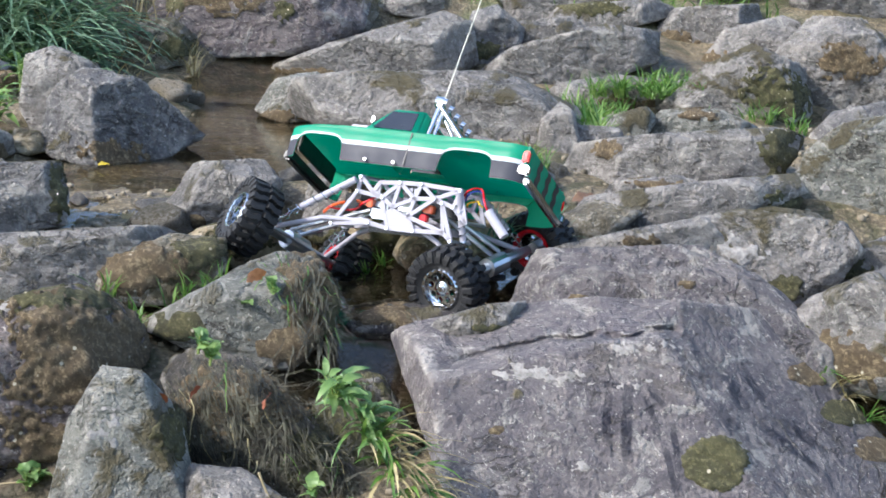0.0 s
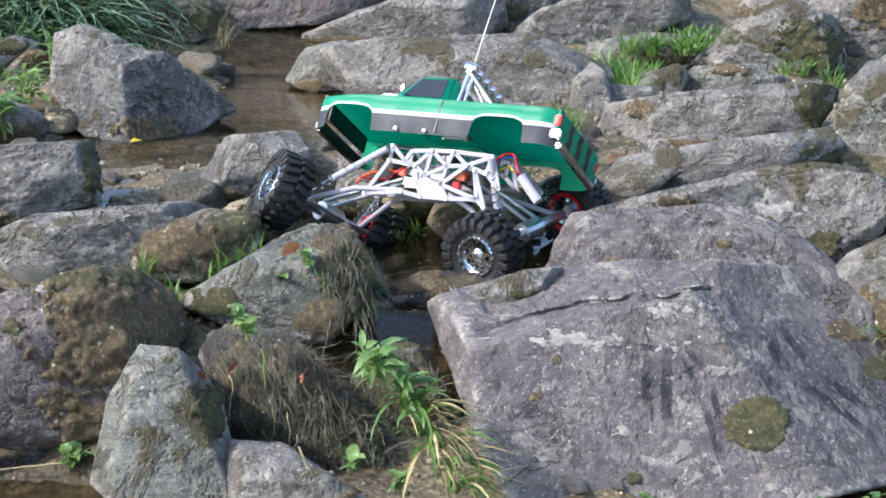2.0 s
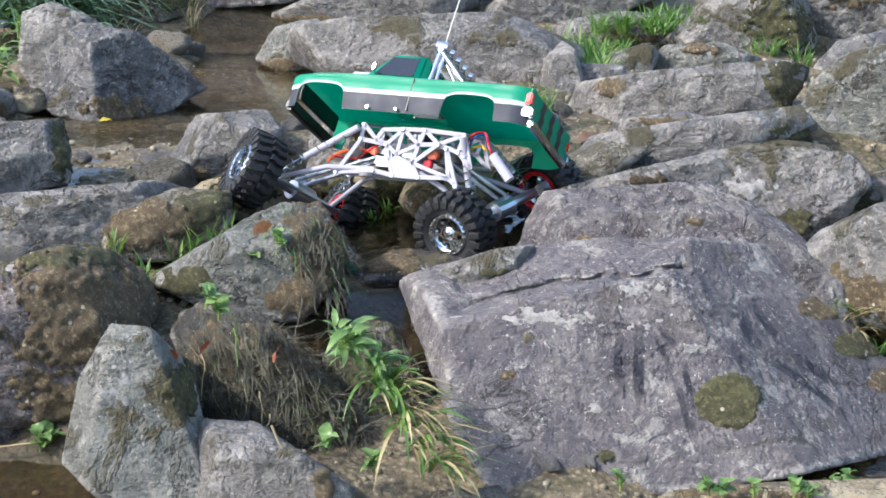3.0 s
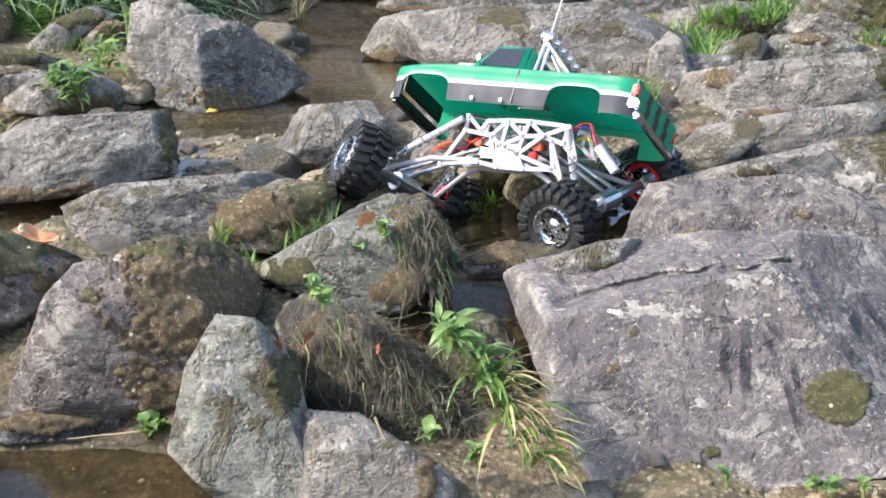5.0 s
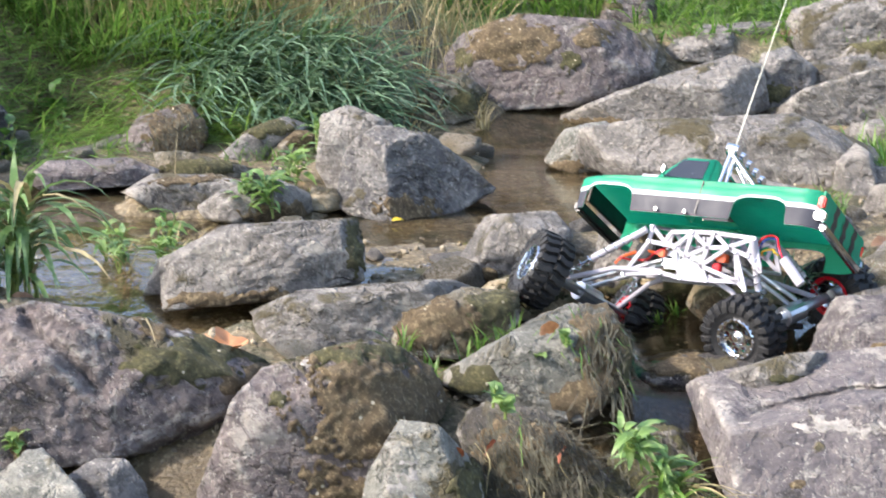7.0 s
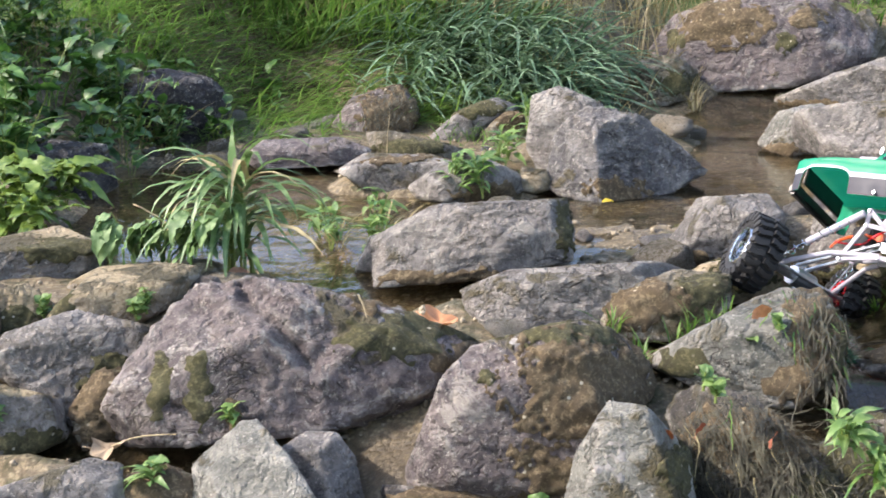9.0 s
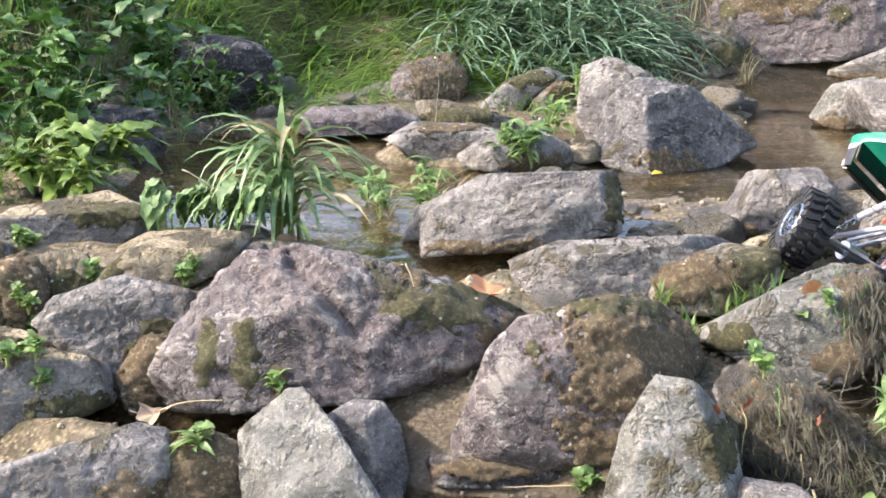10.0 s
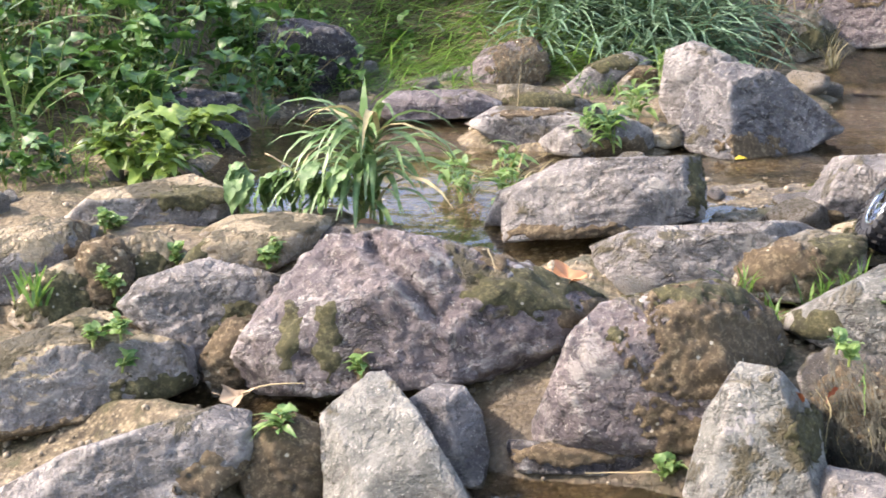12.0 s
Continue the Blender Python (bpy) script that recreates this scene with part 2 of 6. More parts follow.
def plain(name, col, rough=0.5, metal=0.0, var=0.12):
    m = Mat(name, rough, metal)
    c = rgb(col)
    lo = tuple(v * (1 - var * 2) for v in c[:3]) + (1,)
    m.color(m.mix(m.ramp(m.noise(30.0, 4), 0.35, 0.65), lo, c))
    return m.m


# ---- building helpers ----
def mesh_of(name, verts, faces, mat, smooth=True):
    me = bpy.data.meshes.new(name)
    me.from_pydata([tuple(v) for v in verts], [], [tuple(f) for f in faces])
    if smooth:
        me.polygons.foreach_set("use_smooth", [True] * len(me.polygons))
    me.materials.append(mat)
    me.update()
    return me


def part(name, bm, material, parent, label="", smooth=False):
    """One bmesh as one mesh object under a thing or a part."""
    me = bpy.data.meshes.new(name)
    bm.to_mesh(me)
    bm.free()
    if smooth:
        me.polygons.foreach_set("use_smooth", [True] * len(me.polygons))
    me.materials.append(material)
    ob = new(name, me)
    ob.parent = parent
    return tagged(ob, label) if label else ob


BALLS = {}


def ball(level):
    """Directions and faces of a fine geodesic ball."""
    if level not in BALLS:
        bm = bmesh.new()
        bmesh.ops.create_icosphere(bm, subdivisions=level, radius=1.0)
        bm.verts.ensure_lookup_table()
        u = np.array([v.co[:] for v in bm.verts])
        f = [[v.index for v in face.verts] for face in bm.faces]
        bm.free()
        BALLS[level] = (u / np.linalg.norm(u, axis=1)[:, None], f)
    return BALLS[level]


# ---- the ground: a stony bed that climbs away to the bank ----
STEP_Y = (-9, -1.3, -0.45, -0.1, 0.0, 0.35, 0.7, 2.0, 2.6, 4.0, 9.0, 60.0)
STEP_Z = (-0.35, -0.32, -0.15, -0.02, 0.0, 0.03, 0.07, 0.09, 0.2, 0.6, 3.6, 14.0)
# basins of the stream: centre x, y, half width, half length, depth
BASINS = ((-0.55, 1.15, 0.42, 0.34, 0.06), (-0.35, 1.9, 0.35, 0.5, 0.07), (-0.12, 0.22, 0.3, 0.3, 0.10), (-0.62, 0.62, 0.25, 0.25, 0.010),
          (-0.95, 0.22, 0.5, 0.13, 0.06), (-1.38, 0.45, 0.3, 0.28, 0.06), (-1.62, 0.85, 0.2, 0.42, 0.07), (-1.28, 0.75, 0.3, 0.18, 0.06), (0.05, 2.75, 0.3, 0.16, 0.09), (-0.38, 2.36, 0.28, 0.26, 0.10), (-1.84, 1.0, 0.17, 0.24, 0.08), (-1.25, 1.35, 0.45, 0.12, 0.05),
          (-0.72, -0.62, 0.35, 0.13, 0.06), (-1.15, -0.42, 0.3, 0.08, 0.04), (0.55, 0.45, 0.4, 0.12, 0.05), (-0.1, -0.2, 0.12, 0.14, 0.05))


def bed(x, y):
    return np.interp(y, STEP_Y, STEP_Z)


def ramp01(v, a, b):
    t = np.clip((v - a) / (b - a), 0, 1)
    return t * t * (3 - 2 * t)


def ground_z(x, y):
    p = np.stack([x, y, np.zeros_like(x)], 1)
    z = bed(x, y) + 0.014 + 0.022 * fbm(p, 5.0, 3, 4) * ramp01(y, -1.9, -1.1) * ramp01(-y, -3.6, -2.9) * ramp01(x, -3.2, -2.3) * ramp01(-x, -2.0, -1.4)
    z += 0.20 * ramp01(y, 1.75, 2.7) * ramp01(-x, 0.88, 1.25) + 0.30 * ramp01(-x, 2.0, 2.5) * ramp01(y, 0.5, 1.3)
    z += 0.050 * np.exp(-(((x + 1.42) / 0.30) ** 2 + ((y + 0.50 + 0.35 * (x + 1.42)) / 0.07) ** 2))      # gravel heaped along the front stones
    z -= 0.11 * np.exp(-(((x - 0.74) / 0.30) ** 2 + ((y + 0.36) / 0.24) ** 2))      # hollow below the big slab
    for cx, cy, w, l, d in BASINS:
        z -= (d + 0.02) * np.exp(-(((x - cx) / w) ** 4 + ((y - cy) / l) ** 4))
    return z


def ground():
    xs = np.concatenate([np.linspace(-40, -4, 13), np.linspace(-3.4, -2.3, 12), np.arange(-2.2, 1.4, 0.014), np.linspace(1.6, 4, 10), np.linspace(6, 40, 12)])
    ys = np.concatenate([np.linspace(-30, -3, 10), np.linspace(-2.6, -1.2, 10), np.arange(-1.1, 3.0, 0.014), np.linspace(3.1, 6, 20), np.linspace(7, 60, 16)])
    gx, gy = np.meshgrid(xs, ys)
    x, y = gx.ravel(), gy.ravel()
    v = np.stack([x, y, ground_z(x, y)], 1)
    nx, ny = len(xs), len(ys)
    k = (np.arange(ny - 1)[:, None] * nx + np.arange(nx - 1)[None]).ravel()
    f = np.stack([k, k + 1, k + nx + 1, k + nx], 1)
    me = mesh_of("ground", v, f.tolist(), EARTH)
    tagged(new("ground", me), "wet gravel and soil of a stony stream bed", "ground", kind="structure")
    xs, ys = np.arange(-2.3, 1.5, 0.05), np.arange(-1.4, 2.6, 0.05)
    gx, gy = np.meshgrid(xs, ys)
    x, y = gx.ravel(), gy.ravel()
    v = np.stack([x, y, bed(x, y) - 0.012], 1)
    nx, ny = len(xs), len(ys)
    k = (np.arange(ny - 1)[:, None] * nx + np.arange(nx - 1)[None]).ravel()
    f = np.stack([k, k + 1, k + nx + 1, k + nx], 1)
    tagged(new("water", mesh_of("water", v, f.tolist(), WATER)), "shallow brown stream water between the stones", "water", kind="structure")


ground()


# ---- the rocks ----
ROCK_COUNT = [0]
FACES = {}


def rock(name, mat, place, turn, depth, cuts, fine=5, edge=260, facets=(), moss=(), steps=(), label="", rough=1.0, chips=13, parent=None, tracks=(), walls=(), crust=()):
    """A split boulder: a solid bounded by chisel faces, its corners chipped, its edges worn, its skin broken up.
    cuts: (degrees, distance) of the faces round its long axis; facets: (azimuth, rise, distance) of faces on the front;
    walls: (azimuth, rise, distance) of faces given outright;
    moss, crust: (x, z, half width, half height) of cushions and pale crusts on the front."""
    ROCK_COUNT[0] += 1
    seed = ROCK_COUNT[0] * 31
    rng = random.Random(seed)
    low, size = min(d for _, d in cuts), max(d for _, d in cuts)
    if fine == 5 and size > 0.13:
        fine = 6
    u, faces = ball(fine)
    if fine not in FACES:
        FACES[fine] = np.array(faces)
    planes = [(math.cos(radians(a)), 0.0, math.sin(radians(a)), d) for a, d in cuts]
    planes += [(0, -1, 0, depth), (0, 1, 0, depth)]
    for az, el, d in walls:
        a, e = radians(az), radians(el)
        planes.append((math.sin(a) * math.cos(e), -math.cos(a) * math.cos(e), math.sin(e), d))
    front = [] if walls else list(facets) or [(rng.uniform(-15, 15), rng.uniform(50, 64), 0.74), (rng.uniform(-55, -30), rng.uniform(5, 35), 0.76),
                             (rng.uniform(25, 60), rng.uniform(0, 30), 0.76), (rng.uniform(-10, 20), rng.uniform(-10, 20), 0.76)]

    def solid(sharp):
        ratio = np.maximum(u @ np.array([q[:3] for q in planes]).T / np.array([q[3] for q in planes]), 1e-6)
        top = ratio.max(1)
        return u / (top * ((ratio / top[:, None]) ** sharp).sum(1) ** (1 / sharp))[:, None]

    p = solid(400)
    for az, el, d in front:
        a, e = radians(az), radians(el)
        n = np.array((math.sin(a) * math.cos(e), -math.cos(a) * math.cos(e), math.sin(e)))
        planes.append((*n, d * float((p @ n).max())))
    p = solid(400)
    for _ in range(chips * 2):
        n = np.array((rng.gauss(0, 1), -abs(rng.gauss(0, 0.8)) - 0.45 if _ % 4 else 1.0, rng.gauss(0, 0.9)))
        n /= np.linalg.norm(n)
        planes.append((*n, (rng.uniform(0.80, 0.95) if _ < chips else rng.uniform(0.90, 0.985)) * float((p @ n).max())))
    p = solid(edge)
    away = p / np.linalg.norm(p, axis=1)[:, None]
    amp = min(0.014, 0.09 * (low + 0.04)) * rough
    q = p + 0.03 * np.stack([fbm(p, 12.0, seed + k, 2) for k in (1, 2, 3)], 1)
    tilt = np.array((rng.uniform(-0.6, 0.6), rng.uniform(-0.3, 0.3), 1.0))
    tilt /= np.linalg.norm(tilt)
    along = q + (q @ tilt)[:, None] * tilt * 2.0      # grain runs with the bedding
    ridge = 1 - np.abs(fbm(along, 9.0, seed + 7, 4, 0.55))
    h = 0.18 * fbm(p, 6.0, seed, 2) + 0.20 * (ridge - 0.8) + 0.16 * fbm(along, 60.0, seed + 11, 4, 0.7) - 0.30 * np.abs(fbm(along, 22.0, seed + 12, 4, 0.6))
    layer = (q @ tilt) * rng.uniform(14, 24) + 0.6 * fbm(p, 4.0, seed + 13, 2)
    part_of = layer - np.floor(layer)
    h += 0.24 * np.clip((part_of - 0.5) * 9, 0, 1) * (1 - np.clip((part_of - 0.93) * 16, 0, 1)) * (fbm(p, 5.0, seed + 17, 2) > -0.1)
    crack = np.abs(fbm(q, 4.5, seed + 23, 3, 0.5))
    h -= 0.4 * np.exp(-(crack / 0.012) ** 2) * np.clip(fbm(p, 3.0, seed + 29, 2) * 6, 0, 1)
    p = p + away * (amp * h)[:, None]
    for sx, sz, ang, back, reach in steps:                        # broken layers: the stone above the line stands back
        ca, sa = math.cos(radians(ang)), math.sin(radians(ang))
        t = (p[:, 0] - sx) * ca + (p[:, 2] - sz) * sa
        off = -(p[:, 0] - sx) * sa + (p[:, 2] - sz) * ca + 0.010 * fbm(p, 14.0, seed + 33, 3)
        w = np.clip((reach - np.abs(t)) / (0.25 * reach), 0, 1) * (away[:, 1] < 0.3)
        p[:, 1] += w * (back * np.clip(off / 0.016, 0, 1) * np.clip(1.6 - off / 0.16, 0, 1) + 0.016 * np.exp(-((off - 0.018) / 0.005) ** 2))
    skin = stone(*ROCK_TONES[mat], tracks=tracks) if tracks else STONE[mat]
    ob = new(name, mesh_of(name, p, faces, skin))
    here = pose(*place, turn[0], 0, turn[1])
    if parent:
        ob.parent = parent
        ob.matrix_basis = parent.matrix_basis.inverted() @ here
        tagged(ob, label)
    else:
        ob.matrix_basis = here
        tagged(ob, label, "rock", "rocks in the stream", "thing")
    F = FACES[fine]
    for k, (mx, mz, rx, rz) in enumerate(list(moss) + list(crust)):
        thick = 1.0 if k < len(moss) else 0.12
        calm = 0.3 if mat == "slab" else 1.0
        wob = calm * 0.24 * fbm(p, 0.9 / max(rx, 0.03), seed + 40 + k, 3) + calm * 0.40 * fbm(p, 52.0, seed + 60 + k, 4, 0.75)
        f = 1 - np.sqrt(((p[:, 0] - mx) / rx) ** 2 + ((p[:, 2] - mz) / rz) ** 2) + wob
        if thick < 1.0:                                           # crusts break up into flecks
            f = 0.55 * f - 0.12 + 0.55 * fbm(p, 75.0, seed + 70 + k, 3, 0.7)
        f = np.where(away[:, 1] < 0.35, f, -1)
        keep = F[(f[F] > 0).any(1)]
        if len(keep) < 20:
            continue
        idx, inv = np.unique(keep, return_inverse=True)
        tuft = 0.5 + 0.5 * fbm(p[idx], 130.0, seed + 80, 2, 0.7)
        fi = f[idx]
        lift = np.where(fi > 0, -0.0012 + np.minimum(1, np.sqrt(np.clip(fi, 0, 1) * 6)) * (0.0035 + 0.0048 * tuft) + 0.003 * np.clip(fi * 4, 0, 1) * fbm(p[idx], 35.0, seed + 90, 2),
                        -0.0012 + 0.03 * np.clip(fi, -0.3, 0))
        v = p[idx] + away[idx] * np.where(lift > 0, lift * thick, lift)[:, None]
        tri, patch = inv.reshape(-1, 3), np.arange(len(idx))
        while True:                                               # cushions that do not touch are parts of their own
            was = patch.copy()
            np.minimum.at(patch, tri.ravel(), np.repeat(patch[tri].min(1), 3))
            if (patch == was).all():
                break
        for which in np.unique(patch):
            own = tri[patch[tri[:, 0]] == which]
            if len(own) < (24 if thick == 1.0 else 10):
                continue
            used, local = np.unique(own, return_inverse=True)
            kind = "moss_cushion" if thick == 1.0 else "lichen_crust"
            cushion = new(kind, mesh_of(kind, v[used], local.reshape(-1, 3).tolist(), MOSS[(seed + k) % 2] if thick == 1.0 else CRUST))
            cushion.parent = ob
    return ob


big_slab = rock("stone_slab", "slab", (0.290, -0.308, -0.075), (-17.3, -8.3), 0.3, [(-147, 0.258), (-145, 0.255), (-101, 0.208), (-81, 0.172), (-78, 0.176), (-76, 0.191), (47, 0.27), (48, 0.262), (91, 0.189), (102, 0.2), (104, 0.205), (111, 0.236)], fine=7, edge=260, chips=0, rough=0.38, walls=[(6, 25, 0.130), (-16, 58, 0.150), (-65, 0, 0.313), (40, 38, 0.146)],
     moss=[(0.126, -0.038, 0.042, 0.040), (-0.174, -0.022, 0.010, 0.008), (-0.034, -0.121, 0.013, 0.008), (0.262, 0.098, 0.036, 0.018), (0.318, 0.046, 0.040, 0.020), (0.360, -0.004, 0.036, 0.020)],
     steps=[(-0.150, 0.083, 19, 0.022, 0.13), (0.010, 0.120, 8, 0.010, 0.06)],
     tracks=[(-0.030, 0.046, -0.022, -0.031, 0.0072), (-0.002, 0.048, 0.006, -0.062, 0.0090), (0.017, 0.049, 0.048, -0.012, 0.0049), (0.048, -0.012, 0.082, -0.096, 0.0049),
             (0.024, 0.057, 0.057, 0.020, 0.0049), (0.057, 0.020, 0.077, -0.064, 0.0052), (0.040, -0.098, 0.072, -0.116, 0.0067), (0.115, 0.101, 0.172, 0.027, 0.0101), (0.153, 0.103, 0.210, 0.028, 0.0072),
             (0.210, 0.028, 0.284, -0.014, 0.0087), (0.125, 0.039, 0.165, -0.012, 0.0087), (0.075, 0.130, 0.108, 0.085, 0.0065), (0.172, 0.027, 0.290, -0.050, 0.0067), (-0.050, 0.056, 0.017, 0.052, 0.0058)],
     crust=[(-0.125, 0.060, 0.100, 0.012), (0.020, 0.108, 0.045, 0.014), (-0.292, 0.078, 0.014, 0.030), (-0.055, -0.062, 0.010, 0.008)],
     label="broad pale grey slab with dark water marks")
rock("upper_layer", "slab", (0.364, 0.026, 0.003), (-14.0, -8.7), 0.22, [(-127, 0.148), (-98, 0.111), (-73, 0.179), (46, 0.176), (64, 0.138), (96, 0.116), (149, 0.215), (167, 0.227)], fine=6, edge=260, parent=big_slab, chips=6, rough=1.0, facets=[(0, 56, 0.72), (-60, 10, 0.86), (38, 52, 0.82)],
     moss=[(-0.115, 0.020, 0.021, 0.007), (0.149, 0.021, 0.017, 0.007), (0.046, 0.057, 0.015, 0.007)],
     label="rough upper layer of the slab")
weed_mound = rock("earth_mound", "soil", (-0.085, -0.330, -0.151), (-19.7, 2.0), 0.06, [(-155, 0.097), (-95, 0.132), (-55, 0.144), (22, 0.071), (23, 0.071), (81, 0.137), (140, 0.117), (176, 0.088)],
     moss=[(-0.030, 0.031, 0.058, 0.116)],
     label="soil bank under weeds beside the slab")
hang_mound = rock("earth_mound", "soil", (-0.230, -0.380, -0.117), (-19.2, 5.9), 0.08, [(-155, 0.097), (-131, 0.08), (-110, 0.101), (-65, 0.173), (23, 0.112), (44, 0.073), (79, 0.127), (107, 0.178)],
     moss=[(-0.030, 0.070, 0.080, 0.045), (0.060, -0.020, 0.040, 0.050)],
     label="soil mound overgrown with hanging dead roots")
rock("stone_slab", "grey", (0.477, 0.607, 0.092), (-10.2, -8.4), 0.16, [(-120, 0.171), (-75, 0.045), (-62, 0.078), (31, 0.228), (100, 0.039), (101, 0.039), (145, 0.156)],
     label="thin layered grey slab lying under larger slabs")
rock("stone_slab", "grey", (0.350, 0.172, 0.061), (-12.4, -6.9), 0.15, [(-120, 0.137), (-78, 0.077), (-61, 0.081), (-6, 0.156), (71, 0.116), (105, 0.06), (106, 0.06), (158, 0.146)],
     moss=[(-0.007, 0.034, 0.039, 0.014)],
     label="smooth grey slab sloping down to the pool")
rock("rock", "grey", (0.557, 0.177, 0.075), (-12.1, -11.1), 0.14, [(-127, 0.108), (-111, 0.105), (-62, 0.095), (-33, 0.124), (37, 0.154), (88, 0.083), (107, 0.092), (152, 0.152)],
     moss=[(0.045, -0.044, 0.039, 0.030)],
     crust=[(-0.048, 0.016, 0.050, 0.022)],
     label="pale weathered ridge stone with a dark hollow")
rock("stone_slab", "grey", (0.656, -0.087, 0.024), (-14.0, -14.3), 0.16, [(-146, 0.11), (-108, 0.088), (-98, 0.089), (5, 0.121), (100, 0.1), (119, 0.072), (137, 0.078)],
     moss=[(-0.017, -0.049, 0.073, 0.037), (-0.091, -0.012, 0.037, 0.018)],
     label="low grey slab with dry moss at its foot")
rock("stone_slab", "grey", (0.747, 0.224, 0.048), (-11.9, -14.3), 0.12, [(-96, 0.07), (-75, 0.06), (5, 0.124), (95, 0.07), (116, 0.049), (152, 0.101)],
     moss=[(-0.075, 0.010, 0.072, 0.020)],
     label="grey shelf of stone beside shallow water")
rock("stone_slab", "grey", (0.496, 0.916, 0.137), (-8.7, -8.2), 0.12, [(-139, 0.207), (-80, 0.082), (-29, 0.211), (79, 0.117), (97, 0.052), (100, 0.055), (158, 0.204)],
     moss=[(-0.142, 0.008, 0.031, 0.018), (0.229, 0.020, 0.049, 0.055)],
     label="long grey block with a straight upper edge")
rock("stone_slab", "brown", (0.493, 0.589, 0.087), (-10.3, -8.5), 0.1, [(-103, 0.104), (-79, 0.038), (-10, 0.201), (84, 0.077), (103, 0.037), (124, 0.083)],
     moss=[(0.168, 0.024, 0.045, 0.028)],
     label="thin brownish layer of split stone")
rock("boulder", "pale", (0.858, 0.808, 0.137), (-8.5, -14.0), 0.18, [(-145, 0.145), (-92, 0.117), (-84, 0.116), (5, 0.153), (90, 0.129), (109, 0.103), (132, 0.095), (162, 0.106)],
     moss=[(-0.119, -0.085, 0.049, 0.036)],
     crust=[(-0.046, -0.036, 0.022, 0.012)],
     label="rounded pale boulder with one white scar")
rock("boulder", "grey", (0.808, 1.957, 0.161), (-6.1, -9.8), 0.16, [(-139, 0.186), (-91, 0.114), (-62, 0.129), (15, 0.187), (69, 0.143), (120, 0.112), (135, 0.121)],
     moss=[(0.094, 0.004, 0.079, 0.070)],
     label="tan boulder half covered with brown moss")
rock("boulder", "grey", (1.139, 2.245, 0.223), (-5.2, -13.1), 0.2, [(-151, 0.147), (-136, 0.139), (-88, 0.156), (5, 0.193), (54, 0.147), (90, 0.146), (140, 0.16)],
     moss=[(0.026, 0.017, 0.085, 0.051)],
     label="dark-streaked grey boulder on the bank")
rock("rock", "pale", (0.460, 1.586, 0.107), (-7.5, -6.1), 0.07, [(-107, 0.055), (-81, 0.038), (-33, 0.058), (45, 0.078), (108, 0.04), (152, 0.063)],
     label="small pale stone wedged between slabs")
rock("rock", "pale", (0.646, 1.628, 0.110), (-7.4, -8.5), 0.07, [(-105, 0.068), (-84, 0.04), (-50, 0.094), (69, 0.068), (94, 0.047), (132, 0.089)],
     moss=[(-0.004, 0.030, 0.044, 0.015)],
     label="flat pale stone among rubble")
rock("rock", "grey", (0.064, -0.190, 0.041), (-14.2, -1.2), 0.07, [(-93, 0.031), (-81, 0.022), (-63, 0.025), (12, 0.08), (99, 0.023), (108, 0.02), (136, 0.043)],
     moss=[(0.020, -0.010, 0.030, 0.009)],
     label="pale rough ledge stone with mossy hollow")
mid_mossy = rock("boulder", "mossy", (-0.266, -0.065, 0.017), (-14.4, 7.2), 0.13, [(-112, 0.109), (-90, 0.096), (-43, 0.093), (-8, 0.101), (34, 0.104), (87, 0.086), (115, 0.075), (120, 0.077)], chips=6, rough=1.2, facets=[(-8, 60, 0.62), (30, 12, 0.74), (-40, 10, 0.8)],
     moss=[(0.062, 0.010, 0.046, 0.070), (0.088, -0.020, 0.048, 0.066), (0.040, -0.062, 0.060, 0.030), (-0.139, -0.030, 0.054, 0.018)],
     label="mossy green-grey stone dripping with roots")
rock("stone_slab", "grey", (-0.611, 0.085, 0.040), (-12.9, 12.8), 0.12, [(-164, 0.189), (-99, 0.079), (-81, 0.058), (-67, 0.07), (-29, 0.145), (73, 0.103), (93, 0.056), (111, 0.087)],
     moss=[(-0.165, -0.062, 0.039, 0.017)],
     label="long smooth grey slab")
rock("rock", "brown", (-0.459, 0.078, 0.037), (-13.1, 9.8), 0.1, [(-126, 0.09), (-86, 0.059), (-53, 0.065), (4, 0.108), (85, 0.062), (109, 0.052), (136, 0.074)],
     moss=[(-0.033, 0.004, 0.086, 0.043), (0.062, 0.025, 0.038, 0.029)],
     label="low stone wrapped in brown moss")
pink_moss = rock("boulder", "pink", (-0.615, -0.282, -0.044), (-16.6, 14.1), 0.16, [(-176, 0.177), (-96, 0.135), (-84, 0.131), (-37, 0.142), (18, 0.196), (63, 0.154), (102, 0.103), (103, 0.103), (139, 0.114), (157, 0.123)], rough=0.9, facets=[(-18, 42, 0.78), (45, 30, 0.72), (-50, 0, 0.85), (10, 8, 0.8)],
     moss=[(-0.054, 0.039, 0.014, 0.015), (0.098, 0.022, 0.116, 0.102), (0.064, 0.101, 0.077, 0.021), (0.036, -0.096, 0.050, 0.044)],
     crust=[(0.000, 0.100, 0.034, 0.014)],
     label="rosy boulder with a thick coat of brown moss")
rock("earth_mound", "brown", (-1.080, -0.598, -0.143), (-19.7, 27.3), 0.07, [(-174, 0.057), (-93, 0.071), (-4, 0.069), (69, 0.066), (100, 0.057), (178, 0.055)],
     moss=[(0.003, -0.004, 0.074, 0.066)],
     label="dark mossy soil between two stones")
